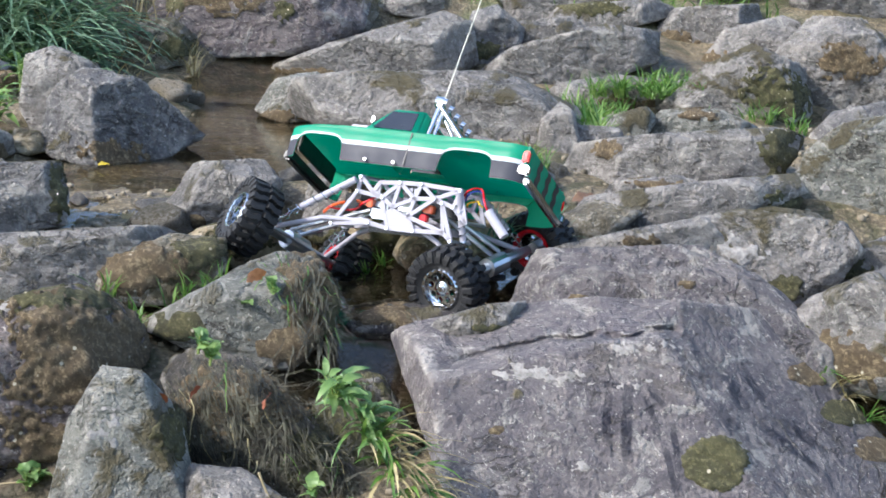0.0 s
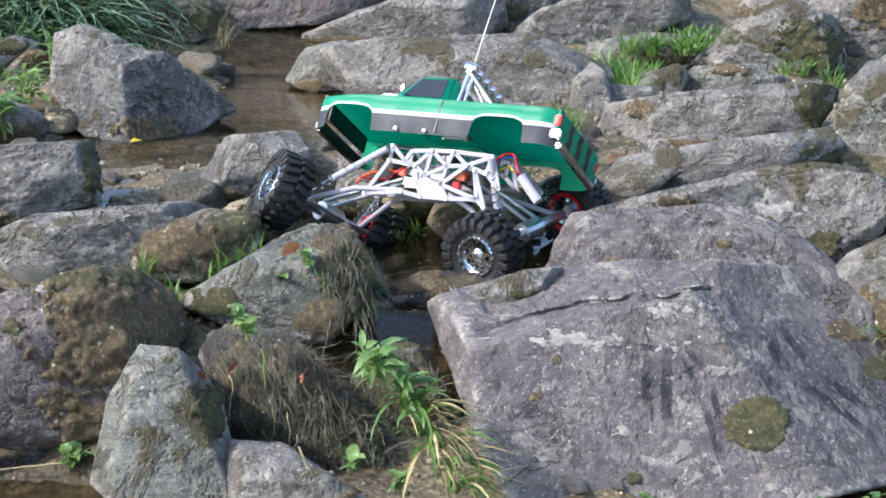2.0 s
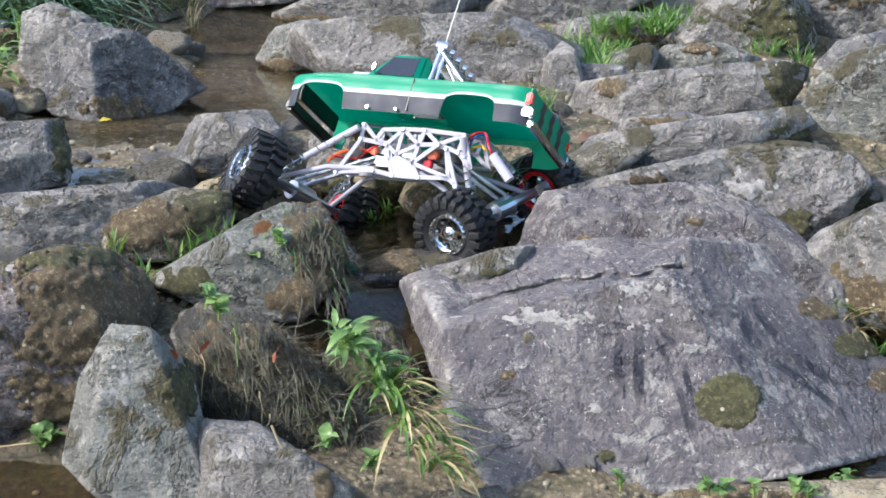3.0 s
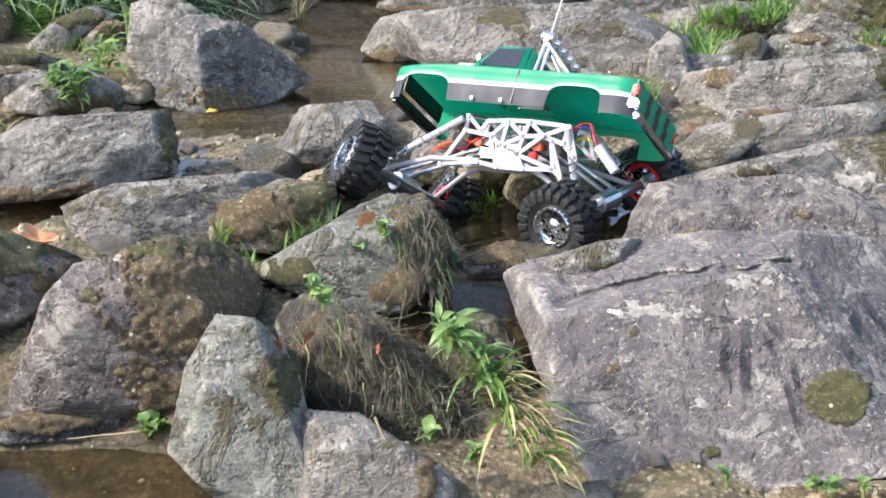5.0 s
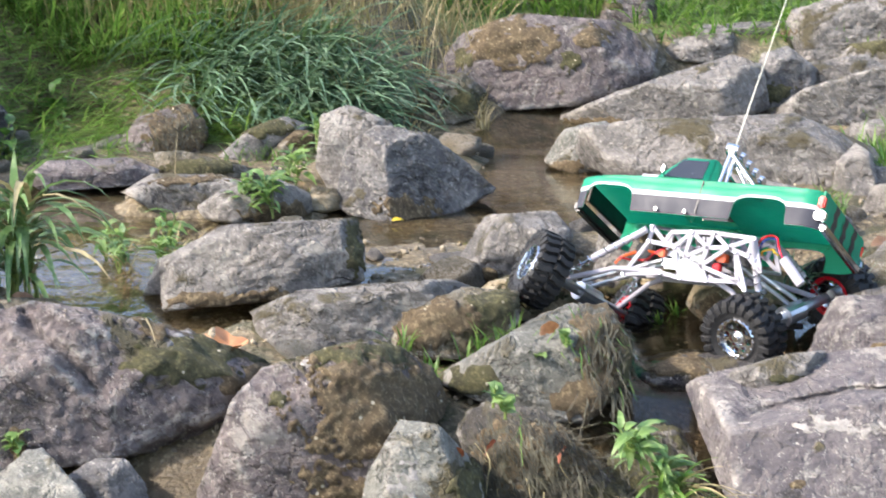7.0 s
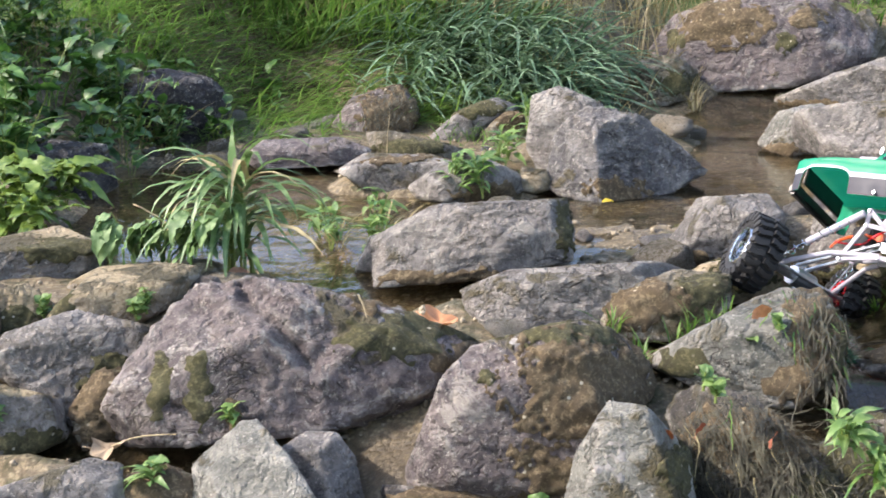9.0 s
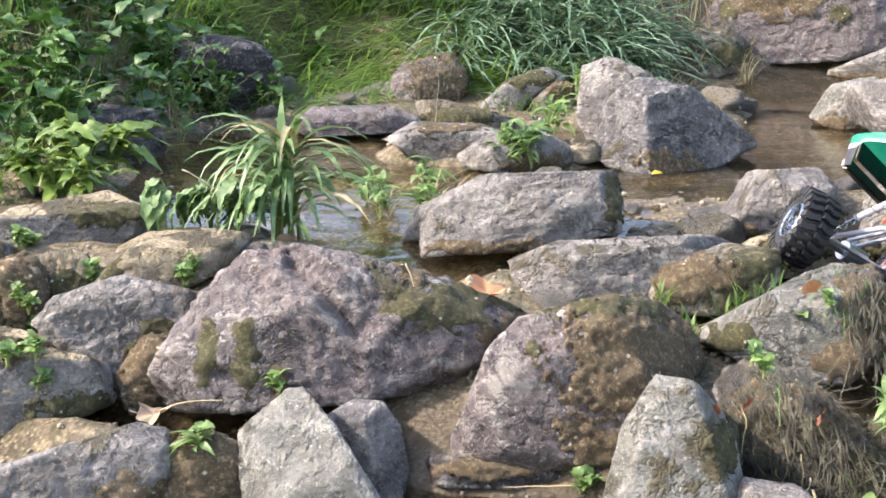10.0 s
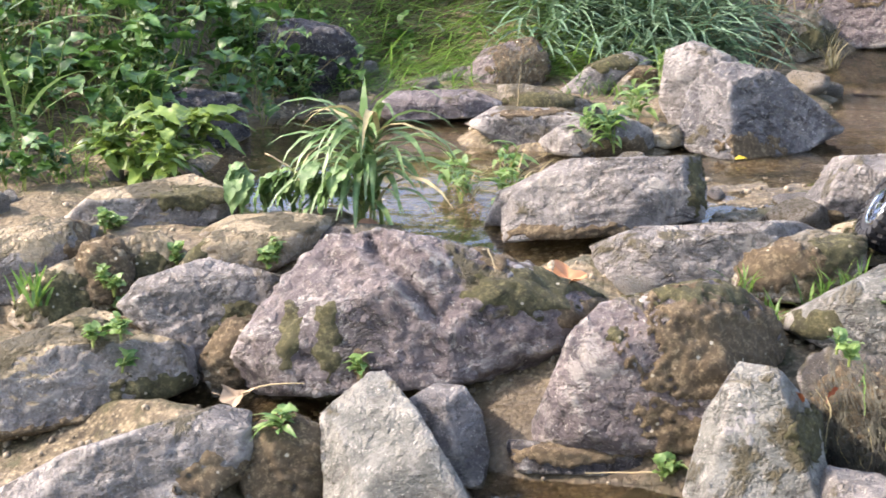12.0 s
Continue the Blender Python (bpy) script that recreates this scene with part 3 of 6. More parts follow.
white_stone = rock("boulder", "pale", (-0.393, -0.511, -0.095), (-19.4, 11.0), 0.13, [(-136, 0.114), (-84, 0.134), (-8, 0.077), (-5, 0.074), (12, 0.073), (44, 0.09), (81, 0.122), (148, 0.106), (167, 0.099)], chips=5, rough=0.5, facets=[(-10, 30, 0.88), (50, 20, 0.78), (-45, 10, 0.85), (5, 5, 0.82)],
     moss=[(0.042, 0.038, 0.023, 0.031)],
     crust=[(-0.035, 0.050, 0.018, 0.024)],
     label="pale upright stone speckled with lichen")
rock("rock", "grey", (-0.233, -0.574, -0.149), (-21.3, 5.8), 0.1, [(-91, 0.074), (16, 0.119), (56, 0.054), (84, 0.071), (167, 0.094), (179, 0.092)],
     moss=[(0.080, -0.013, 0.015, 0.023)],
     label="grey stone leaning on a pale stone")
rock("boulder", "grey", (-0.903, 1.314, 0.163), (-7.4, 12.5), 0.14, [(-153, 0.106), (-93, 0.125), (-23, 0.113), (29, 0.105), (67, 0.099), (109, 0.116), (173, 0.099)],
     label="upright grey boulder standing at the pool")
rock("boulder", "greyd", (-0.738, 1.088, 0.141), (-8.0, 10.7), 0.15, [(-116, 0.134), (-88, 0.109), (-61, 0.13), (49, 0.111), (53, 0.105), (80, 0.103), (126, 0.135), (167, 0.151)], chips=4, walls=[(-45, 18, 0.118), (32, 12, 0.072), (0, 62, 0.106)],
     moss=[(0.001, -0.075, 0.077, 0.032)],
     label="wedge-shaped grey boulder with a wet tip")
rock("rock", "sand", (-0.924, 1.028, 0.090), (-8.9, 13.8), 0.06, [(-174, 0.035), (-101, 0.027), (-74, 0.03), (21, 0.04), (84, 0.03), (146, 0.034)],
     label="small tan stone beside a boulder")
rock("rock", "grey", (-1.048, 0.917, 0.099), (-8.9, 16.2), 0.1, [(-146, 0.113), (-98, 0.049), (-78, 0.05), (12, 0.122), (63, 0.072), (96, 0.047), (122, 0.067)],
     moss=[(0.041, -0.027, 0.076, 0.023)],
     label="low grey stone under weeds")
rock("stone_slab", "grey", (-0.853, 0.344, 0.079), (-11.0, 16.4), 0.12, [(-175, 0.209), (-85, 0.065), (-81, 0.064), (-8, 0.17), (15, 0.175), (92, 0.075), (116, 0.104)], facets=[(0, 55, 0.78), (-10, 5, 0.8), (50, 10, 0.85)],
     moss=[(0.151, 0.018, 0.015, 0.053), (-0.050, -0.063, 0.138, 0.015)],
     label="square grey block with a mossy end")
rock("rock", "grey", (-0.406, 0.558, 0.080), (-10.5, 7.7), 0.12, [(-95, 0.067), (-72, 0.057), (-23, 0.082), (33, 0.093), (94, 0.068), (147, 0.094)],
     moss=[(-0.092, -0.048, 0.044, 0.013)],
     label="pointed grey stone in shallow water")
rock("rock", "sand", (-0.370, 0.289, 0.042), (-12.2, 6.9), 0.1, [(-133, 0.075), (-88, 0.045), (2, 0.098), (80, 0.047), (102, 0.037), (130, 0.058)],
     moss=[(-0.001, 0.006, 0.051, 0.031)],
     label="sandy stone with grass along it")
rock("stone_slab", "grey", (-0.049, 1.460, 0.145), (-7.5, 0.1), 0.2, [(-156, 0.305), (-113, 0.148), (-90, 0.105), (-64, 0.242), (31, 0.333), (67, 0.169), (93, 0.094), (98, 0.111), (159, 0.326)], facets=[(0, 58, 0.75), (-10, 5, 0.82), (55, 5, 0.85)],
     label="long grey slab across the back of the pool")
rock("rock", "sand", (-0.301, 1.870, 0.113), (-7.2, 3.8), 0.09, [(-112, 0.053), (-79, 0.038), (-40, 0.055), (63, 0.056), (98, 0.042), (158, 0.064)],
     label="rough tan lump on the end of a slab")
rock("rock", "pale", (-0.384, 1.752, 0.123), (-7.1, 5.1), 0.1, [(-112, 0.076), (-85, 0.06), (-28, 0.083), (53, 0.087), (102, 0.063), (147, 0.079)],
     moss=[(-0.041, -0.046, 0.060, 0.018)],
     label="pale smooth stone dipping into the pool")
rock("rock", "grey", (0.082, 0.766, 0.120), (-9.3, -1.4), 0.12, [(-151, 0.108), (-105, 0.054), (-100, 0.057), (-9, 0.15), (59, 0.07), (79, 0.061), (125, 0.122)],
     moss=[(-0.005, 0.030, 0.070, 0.019)],
     label="earthy stone with grass growing on it")
rock("stone_slab", "grey", (-0.168, 2.386, 0.193), (-5.4, 2.5), 0.2, [(-116, 0.207), (-89, 0.091), (-62, 0.145), (10, 0.255), (70, 0.176), (108, 0.078), (113, 0.092)],
     moss=[(-0.253, -0.070, 0.102, 0.020)],
     label="wide grey slab behind the pool")
rock("stone_slab", "grey", (0.355, 2.356, 0.192), (-5.4, -3.8), 0.2, [(-98, 0.124), (-89, 0.096), (-68, 0.09), (-3, 0.271), (86, 0.126), (107, 0.082), (127, 0.124)],
     label="broad grey slab in the rocky slope")
rock("stone_slab", "grey", (0.819, 2.870, 0.270), (-4.1, -8.5), 0.2, [(-126, 0.139), (-85, 0.062), (-70, 0.061), (26, 0.204), (96, 0.072), (133, 0.104)],
     moss=[(-0.083, -0.048, 0.094, 0.038)],
     label="pale slab high in the rocky slope")
rock("stone_slab", "grey", (0.507, 2.914, 0.282), (-4.0, -5.4), 0.2, [(-107, 0.114), (-78, 0.044), (-72, 0.05), (69, 0.132), (97, 0.057), (139, 0.136)],
     moss=[(-0.033, 0.036, 0.113, 0.026)],
     label="grey slab high in the rocky slope")
rock("rock", "grey", (0.965, 2.592, 0.236), (-4.7, -10.4), 0.2, [(-97, 0.107), (-74, 0.075), (-31, 0.124), (73, 0.12), (107, 0.081), (147, 0.117)],
     moss=[(-0.120, -0.047, 0.108, 0.036)],
     label="grey stone edged with grass")
rock("stone_slab", "grey", (0.690, 3.359, 0.358), (-2.9, -6.7), 0.3, [(-88, 0.07), (-87, 0.063), (-80, 0.103), (26, 0.512), (91, 0.089), (98, 0.1), (162, 0.488)],
     label="grey slab at the top of the slope")
rock("stone_slab", "greyd", (1.414, 3.192, 0.367), (-2.9, -13.5), 0.3, [(-101, 0.094), (-96, 0.089), (-28, 0.193), (38, 0.19), (96, 0.115), (169, 0.226)],
     label="dark grey slab at the top of the slope")
rock("rock", "greyd", (0.132, 2.535, 0.234), (-4.8, -1.5), 0.15, [(-109, 0.103), (-63, 0.074), (-36, 0.082), (52, 0.096), (108, 0.098), (161, 0.083)],
     moss=[(-0.012, -0.035, 0.053, 0.028)],
     label="mossy dark stone between slabs")
rock("boulder", "pink", (-0.588, 2.683, 0.281), (-4.3, 6.2), 0.3, [(-134, 0.262), (-87, 0.14), (-78, 0.15), (-18, 0.315), (56, 0.223), (86, 0.142), (109, 0.172), (145, 0.277)],
     moss=[(-0.108, 0.065, 0.136, 0.072), (0.066, 0.002, 0.036, 0.029), (0.134, 0.080, 0.054, 0.029), (-0.265, 0.013, 0.036, 0.025)],
     label="wide rosy boulder spotted with moss")
rock("rock", "brown", (-0.849, 2.329, 0.193), (-5.5, 9.7), 0.12, [(-122, 0.092), (-77, 0.073), (-12, 0.102), (55, 0.088), (102, 0.073), (152, 0.096)],
     moss=[(0.049, -0.009, 0.068, 0.034)],
     label="small brown stone at the water edge")
rock("rock", "brown", (-0.342, 2.809, 0.270), (-4.1, 3.8), 0.2, [(-88, 0.083), (-29, 0.098), (33, 0.11), (113, 0.076), (152, 0.099)],
     label="brown stone at the far water edge")
rock("boulder", "pink", (-1.030, -0.192, -0.018), (-14.8, 22.4), 0.2, [(-100, 0.173), (-88, 0.12), (-84, 0.121), (-55, 0.207), (-39, 0.251), (65, 0.143), (71, 0.121), (72, 0.119), (79, 0.119), (96, 0.138), (133, 0.187), (144, 0.205), (162, 0.255)], fine=6, rough=1.3, facets=[(-25, 52, 0.74), (25, 40, 0.78), (-60, 5, 0.9), (15, 5, 0.84)],
     moss=[(0.195, 0.030, 0.102, 0.037), (0.122, 0.083, 0.031, 0.020), (-0.196, -0.030, 0.017, 0.058), (0.268, -0.009, 0.055, 0.037), (-0.138, -0.048, 0.020, 0.062), (-0.088, -0.085, 0.014, 0.030)],
     steps=[(-0.027, 0.036, -48, 0.018, 0.10)],
     crust=[(-0.168, -0.004, 0.011, 0.034), (0.168, 0.052, 0.030, 0.018), (0.040, 0.075, 0.035, 0.012)],
     label="large rosy boulder with moss along its top")
rock("boulder", "pale", (-0.941, -0.564, -0.111), (-19.4, 22.9), 0.13, [(-177, 0.08), (-96, 0.12), (-82, 0.125), (30, 0.071), (37, 0.072), (94, 0.101), (128, 0.086)], chips=3, rough=0.75, edge=340, walls=[(-24, 33, 0.070), (-12, 60, 0.088), (-55, 12, 0.076), (180, 0, 0.12)],
     moss=[(0.062, -0.036, 0.016, 0.011), (0.022, -0.042, 0.009, 0.010)],
     label="bright pale stone with sharp edges")
rock("rock", "greyd", (-0.858, -0.451, -0.113), (-18.8, 21.2), 0.09, [(-158, 0.075), (-100, 0.09), (-10, 0.050), (10, 0.036), (36, 0.039), (83, 0.059), (120, 0.073)], chips=4, walls=[(-18, 55, 0.066), (42, 8, 0.050), (-30, 0, 0.074)],
     label="dark grey stone beside a pale one")
rock("stone_slab", "grey", (-1.290, -0.684, -0.164), (-19.7, 33.6), 0.13, [(-103, 0.107), (-81, 0.069), (-60, 0.092), (-3, 0.181), (71, 0.134), (103, 0.058), (114, 0.069), (143, 0.15)], facets=[(0, 52, 0.76), (0, 5, 0.85)],
     moss=[(0.122, -0.015, 0.059, 0.029)],
     label="long tilted grey slab with broken front")
rock("stone_slab", "dusty", (-1.542, -0.455, -0.106), (-16.5, 34.3), 0.14, [(-100, 0.107), (-82, 0.074), (-74, 0.086), (6, 0.212), (72, 0.1), (97, 0.085), (108, 0.089), (147, 0.127), (177, 0.155)], facets=[(0, 55, 0.74), (0, 0, 0.85), (50, 10, 0.9)],
     moss=[(0.151, -0.031, 0.066, 0.028), (0.031, -0.085, 0.140, 0.019), (0.050, 0.080, 0.034, 0.017)],
     label="low grey slab with a damp mossy underside")
rock("rock", "silt", (-1.509, -0.312, -0.090), (-15.4, 33.0), 0.1, [(-123, 0.05), (-108, 0.042), (-59, 0.091), (25, 0.084), (71, 0.048), (113, 0.092)],
     moss=[(0.006, 0.013, 0.039, 0.019)],
     label="rough sandy lump lying on a slab")
rock("stone_slab", "grey", (-1.392, -0.265, -0.026), (-14.8, 29.9), 0.12, [(-137, 0.09), (-137, 0.09), (-56, 0.093), (-18, 0.137), (73, 0.086), (104, 0.077), (140, 0.11)], facets=[(0, 58, 0.7), (0, 5, 0.85)],
     moss=[(0.079, -0.036, 0.048, 0.038)],
     label="bluish grey slab with a flat top")
rock("rock", "brown", (-1.297, -0.332, -0.084), (-16.0, 29.1), 0.07, [(-163, 0.053), (-81, 0.056), (-27, 0.04), (-3, 0.04), (100, 0.062), (146, 0.042)],
     moss=[(-0.002, 0.004, 0.046, 0.056)],
     label="mossy stone in the crack")
rock("stone_slab", "dusty", (-1.752, 0.195, 0.035), (-10.8, 31.7), 0.13, [(-102, 0.066), (-90, 0.05), (-23, 0.15), (62, 0.096), (98, 0.056), (128, 0.1)], facets=[(0, 66, 0.66)],
     moss=[(0.065, 0.020, 0.091, 0.023)],
     label="flat brown stone at the pool edge")
rock("boulder", "dusty", (-1.824, -0.125, 0.004), (-12.5, 35.6), 0.13, [(-89, 0.082), (-61, 0.073), (-17, 0.109), (77, 0.078), (99, 0.058), (114, 0.067), (176, 0.117)],
     moss=[(0.098, -0.003, 0.032, 0.053)],
     label="grey boulder with a hollow")
rock("rock", "silt", (-1.606, -0.098, 0.003), (-12.7, 31.9), 0.07, [(-156, 0.067), (-88, 0.052), (-25, 0.07), (47, 0.066), (100, 0.048), (159, 0.065)],
     moss=[(0.010, -0.018, 0.052, 0.031)],
     label="rough tan stone with brown moss")
rock("rock", "silt", (-1.634, -0.183, -0.013), (-13.2, 33.3), 0.07, [(-150, 0.065), (-73, 0.068), (-11, 0.049), (31, 0.062), (111, 0.065), (162, 0.048)],
     moss=[(-0.001, 0.005, 0.061, 0.061)],
     label="brown mossy stone among sandy ones")
rock("rock", "silt", (-1.414, 0.001, 0.024), (-12.4, 28.0), 0.12, [(-116, 0.101), (-81, 0.049), (-63, 0.051), (-23, 0.105), (82, 0.066), (99, 0.052), (133, 0.078)], facets=[(0, 62, 0.7)],
     moss=[(-0.124, -0.010, 0.041, 0.031)],
     label="flat sandy stone with weeds")
rock("stone_slab", "silt", (-1.468, 0.175, 0.022), (-11.7, 27.5), 0.1, [(-96, 0.039), (-85, 0.022), (-72, 0.041), (65, 0.075), (92, 0.027), (114, 0.057)], facets=[(0, 62, 0.7)],
     label="flat wet tan stone by the water")
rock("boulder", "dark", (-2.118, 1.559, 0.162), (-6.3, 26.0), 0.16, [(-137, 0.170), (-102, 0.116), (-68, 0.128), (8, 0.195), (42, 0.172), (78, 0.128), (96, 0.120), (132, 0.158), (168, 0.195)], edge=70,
     label="dark wet boulder under the bank, shade put into its tone")
red_rock = rock("boulder", "pink", (-1.563, 1.816, 0.135), (-6.5, 19.3), 0.12, [(-123, 0.093), (-86, 0.076), (-18, 0.103), (37, 0.103), (103, 0.073), (139, 0.094)],
     moss=[(0.027, 0.005, 0.080, 0.064)],
     label="reddish stone with brown roots")
rock("rock", "greyd", (-1.287, 1.788, 0.129), (-6.8, 16.0), 0.12, [(-95, 0.072), (-56, 0.044), (69, 0.088), (112, 0.036), (130, 0.044)],
     moss=[(0.022, 0.037, 0.078, 0.025)],
     label="slanting grey stone under the grass")
rock("rock", "brown", (-1.176, 1.753, 0.111), (-7.1, 15.0), 0.07, [(-108, 0.05), (-77, 0.035), (-6, 0.062), (76, 0.05), (128, 0.041)],
     moss=[(0.015, 0.024, 0.046, 0.025)],
     label="small brown stone under the grass")
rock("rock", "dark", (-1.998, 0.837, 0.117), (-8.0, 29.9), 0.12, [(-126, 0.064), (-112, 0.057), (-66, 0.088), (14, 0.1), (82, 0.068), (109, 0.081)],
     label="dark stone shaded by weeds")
rock("rock", "pink", (-1.579, 1.303, 0.102), (-7.8, 21.6), 0.1, [(-117, 0.088), (-88, 0.036), (-23, 0.148), (67, 0.069), (91, 0.039), (134, 0.105)], facets=[(0, 62, 0.7)],
     label="flat tan stone at the back of the pool")
rock("rock", "grey", (-1.310, 1.143, 0.090), (-8.4, 19.0), 0.1, [(-117, 0.058), (-90, 0.031), (-14, 0.107), (87, 0.033), (108, 0.04)], facets=[(0, 62, 0.7)],
     label="flat grey stone at the back of the pool")
rock("rock", "grey", (-1.227, 1.028, 0.104), (-8.5, 18.3), 0.1, [(-125, 0.086), (-88, 0.047), (-46, 0.109), (71, 0.055), (87, 0.041), (120, 0.086)], facets=[(0, 62, 0.7)],
     moss=[(0.004, 0.026, 0.079, 0.011)],
     label="flat grey stone at the back of the pool")
rock("rock", "grey", (-1.041, 0.380, 0.050), (-11.1, 19.0), 0.08, [(-91, 0.042), (-14, 0.053), (39, 0.048), (107, 0.04), (156, 0.053)],
     label="grey stone standing in the brown pool")
rock("rock", "grey", (0.272, 1.276, 0.126), (-8.0, -3.9), 0.1, [(-99, 0.074), (-43, 0.06), (16, 0.048), (54, 0.065), (137, 0.055), (173, 0.048)],
     label="upright grey block at the end of a slab")
rock("rock", "brown", (0.262, 0.417, 0.064), (-11.3, -5.0), 0.1, [(-103, 0.07), (-65, 0.038), (-46, 0.049), (80, 0.066), (119, 0.043), (145, 0.056)],
     label="brown wet shelf between slabs")
rock("stone_slab", "sand", (0.474, -0.517, -0.205), (-21.8, -12.7), 0.12, [(-91, 0.047), (-81, 0.041), (29, 0.231), (97, 0.032), (101, 0.034), (126, 0.11)], facets=[(0, 64, 0.7)],
     moss=[(-0.068, 0.012, 0.095, 0.010)],
     label="flat sandy stone at the slab foot")
rock("rock", "silt", (-1.690, -0.250, -0.046), (-13.9, 35.1), 0.08, [(-136, 0.075), (-77, 0.064), (-21, 0.06), (24, 0.071), (112, 0.06), (145, 0.058)],
     moss=[(0.003, 0.009, 0.061, 0.041)],
     label="brown stone below a grey boulder")
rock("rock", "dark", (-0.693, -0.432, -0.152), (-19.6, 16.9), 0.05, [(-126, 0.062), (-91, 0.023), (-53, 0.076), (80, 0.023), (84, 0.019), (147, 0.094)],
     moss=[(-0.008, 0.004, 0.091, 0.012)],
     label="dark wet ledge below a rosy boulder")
rock("rock", "brown", (-1.352, 1.450, 0.103), (-7.6, 17.8), 0.1, [(-158, 0.093), (-93, 0.037), (-64, 0.078), (75, 0.03), (90, 0.042)],
     moss=[(0.003, -0.003, 0.088, 0.020)],
     label="low brown stone at the bank foot")
rock("rock", "grey", (0.442, 0.688, 0.089), (-10.0, -7.5), 0.1, [(-100, 0.054), (-76, 0.043), (-26, 0.099), (77, 0.054), (100, 0.042), (143, 0.091)],
     moss=[(-0.003, 0.023, 0.057, 0.011)],
     label="grey stone between two long slabs")
rock("rock", "brown", (0.651, 0.534, 0.063), (-10.7, -11.7), 0.1, [(-145, 0.081), (-91, 0.04), (-71, 0.042), (31, 0.088), (86, 0.044), (123, 0.054)],
     moss=[(0.010, 0.006, 0.067, 0.022)],
     label="brown stone below a pale boulder")
rock("rock", "grey", (0.335, 1.314, 0.099), (-8.3, -5.0), 0.1, [(-158, 0.092), (-88, 0.042), (-68, 0.047), (34, 0.092), (88, 0.047), (131, 0.063)],
     label="grey stone behind the long block")
rock("rock", "grey", (0.739, 2.154, 0.128), (-6.4, -8.9), 0.14, [(-127, 0.1), (-88, 0.048), (-63, 0.063), (45, 0.114), (96, 0.055), (136, 0.081)],
     moss=[(0.010, 0.002, 0.115, 0.026)],
     label="grey stone among grass on the slope")
rock("rock", "greyd", (1.066, 1.674, 0.114), (-7.1, -13.9), 0.12, [(-125, 0.089), (-83, 0.054), (-56, 0.066), (46, 0.103), (106, 0.059), (139, 0.074)],
     label="dark grey stone behind a pale boulder")
rock("rock", "brown", (-1.251, 0.119, 0.019), (-12.3, 24.0), 0.08, [(-128, 0.059), (-91, 0.031), (-69, 0.048), (62, 0.048), (86, 0.031), (125, 0.062)],
     label="brown stone at the brown pool edge")
rock("boulder", "grey", (-0.966, 3.533, 0.434), (-2.1, 8.9), 0.2, [(-100, 0.091), (-80, 0.089), (13, 0.134), (50, 0.105), (108, 0.109), (170, 0.147)],
     moss=[(0.059, -0.039, 0.063, 0.029)],
     label="grey boulder at the top of the stream")
rock("rock", "pink", (-0.372, 3.286, 0.385), (-2.8, 3.6), 0.15, [(-120, 0.072), (-78, 0.082), (13, 0.098), (95, 0.08), (162, 0.101)],
     moss=[(-0.059, 0.045, 0.036, 0.018)],
     label="rosy stone behind a mossy boulder")
rock("boulder", "grey", (0.336, 3.051, 0.348), (-3.2, -3.4), 0.2, [(-116, 0.157), (-86, 0.111), (-12, 0.208), (62, 0.162), (105, 0.117), (157, 0.179)],
     moss=[(-0.211, 0.003, 0.058, 0.027)],
     label="grey boulder high in the rocky slope")
rock("rock", "greyd", (-0.004, 3.130, 0.326), (-3.5, -0.1), 0.15, [(-104, 0.069), (-86, 0.045), (26, 0.176), (93, 0.053), (136, 0.112)],
     label="dark flat stone by the far water")
rock("rock", "grey", (-0.660, 3.559, 0.435), (-2.2, 6.1), 0.2, [(-95, 0.083), (-75, 0.081), (24, 0.17), (96, 0.089), (158, 0.159)],
     moss=[(0.001, 0.020, 0.126, 0.042)],
     label="brown stone at the far bank")
rock("rock", "silt", (-0.098, 0.452, 0.086), (-11.0, 2.0), 0.1, [(-113, 0.084), (-63, 0.068), (-13, 0.081), (74, 0.074), (105, 0.061), (149, 0.077)],
     moss=[(0.004, -0.038, 0.042, 0.042), (-0.039, 0.045, 0.064, 0.021)],
     label="rough tan shelf with green moss")
rock("rock", "silt", (0.011, 0.301, 0.051), (-12.1, -0.3), 0.09, [(-131, 0.076), (-83, 0.05), (-31, 0.078), (65, 0.065), (97, 0.049), (154, 0.075)],
     moss=[(-0.040, -0.027, 0.024, 0.024), (0.038, -0.029, 0.041, 0.020)],
     label="rough tan stone with moss pads")
rock("rock", "grey", (-0.202, 0.450, 0.076), (-11.0, 3.7), 0.08, [(-132, 0.062), (-78, 0.062), (-6, 0.055), (42, 0.059), (106, 0.066), (174, 0.052)],
     moss=[(0.004, -0.052, 0.043, 0.017)],
     label="grey stone at the edge of the stream")
rock("stone_slab", "dark", (-0.037, 0.041, -0.030), (-14.0, 0.9), 0.09, [(-119, 0.065), (-93, 0.038), (-67, 0.041), (14, 0.113), (94, 0.036), (118, 0.05)], facets=[(0, 70, 0.6)],
     moss=[(-0.060, 0.017, 0.065, 0.022)],
     label="wet flat stone with green algae")
rock("rock", "grey", (-0.015, 0.953, 0.112), (-8.9, 0.3), 0.1, [(-114, 0.079), (-89, 0.068), (-18, 0.122), (56, 0.082), (99, 0.079), (151, 0.106)],
     moss=[(0.010, 0.019, 0.135, 0.049)],
     label="grey stone with grass on top")
rock("rock", "grey", (-0.112, 2.985, 0.302), (-3.8, 1.2), 0.1, [(-96, 0.047), (-71, 0.054), (30, 0.11), (96, 0.046), (140, 0.097)],
     label="flat grey stone in the far shallows")
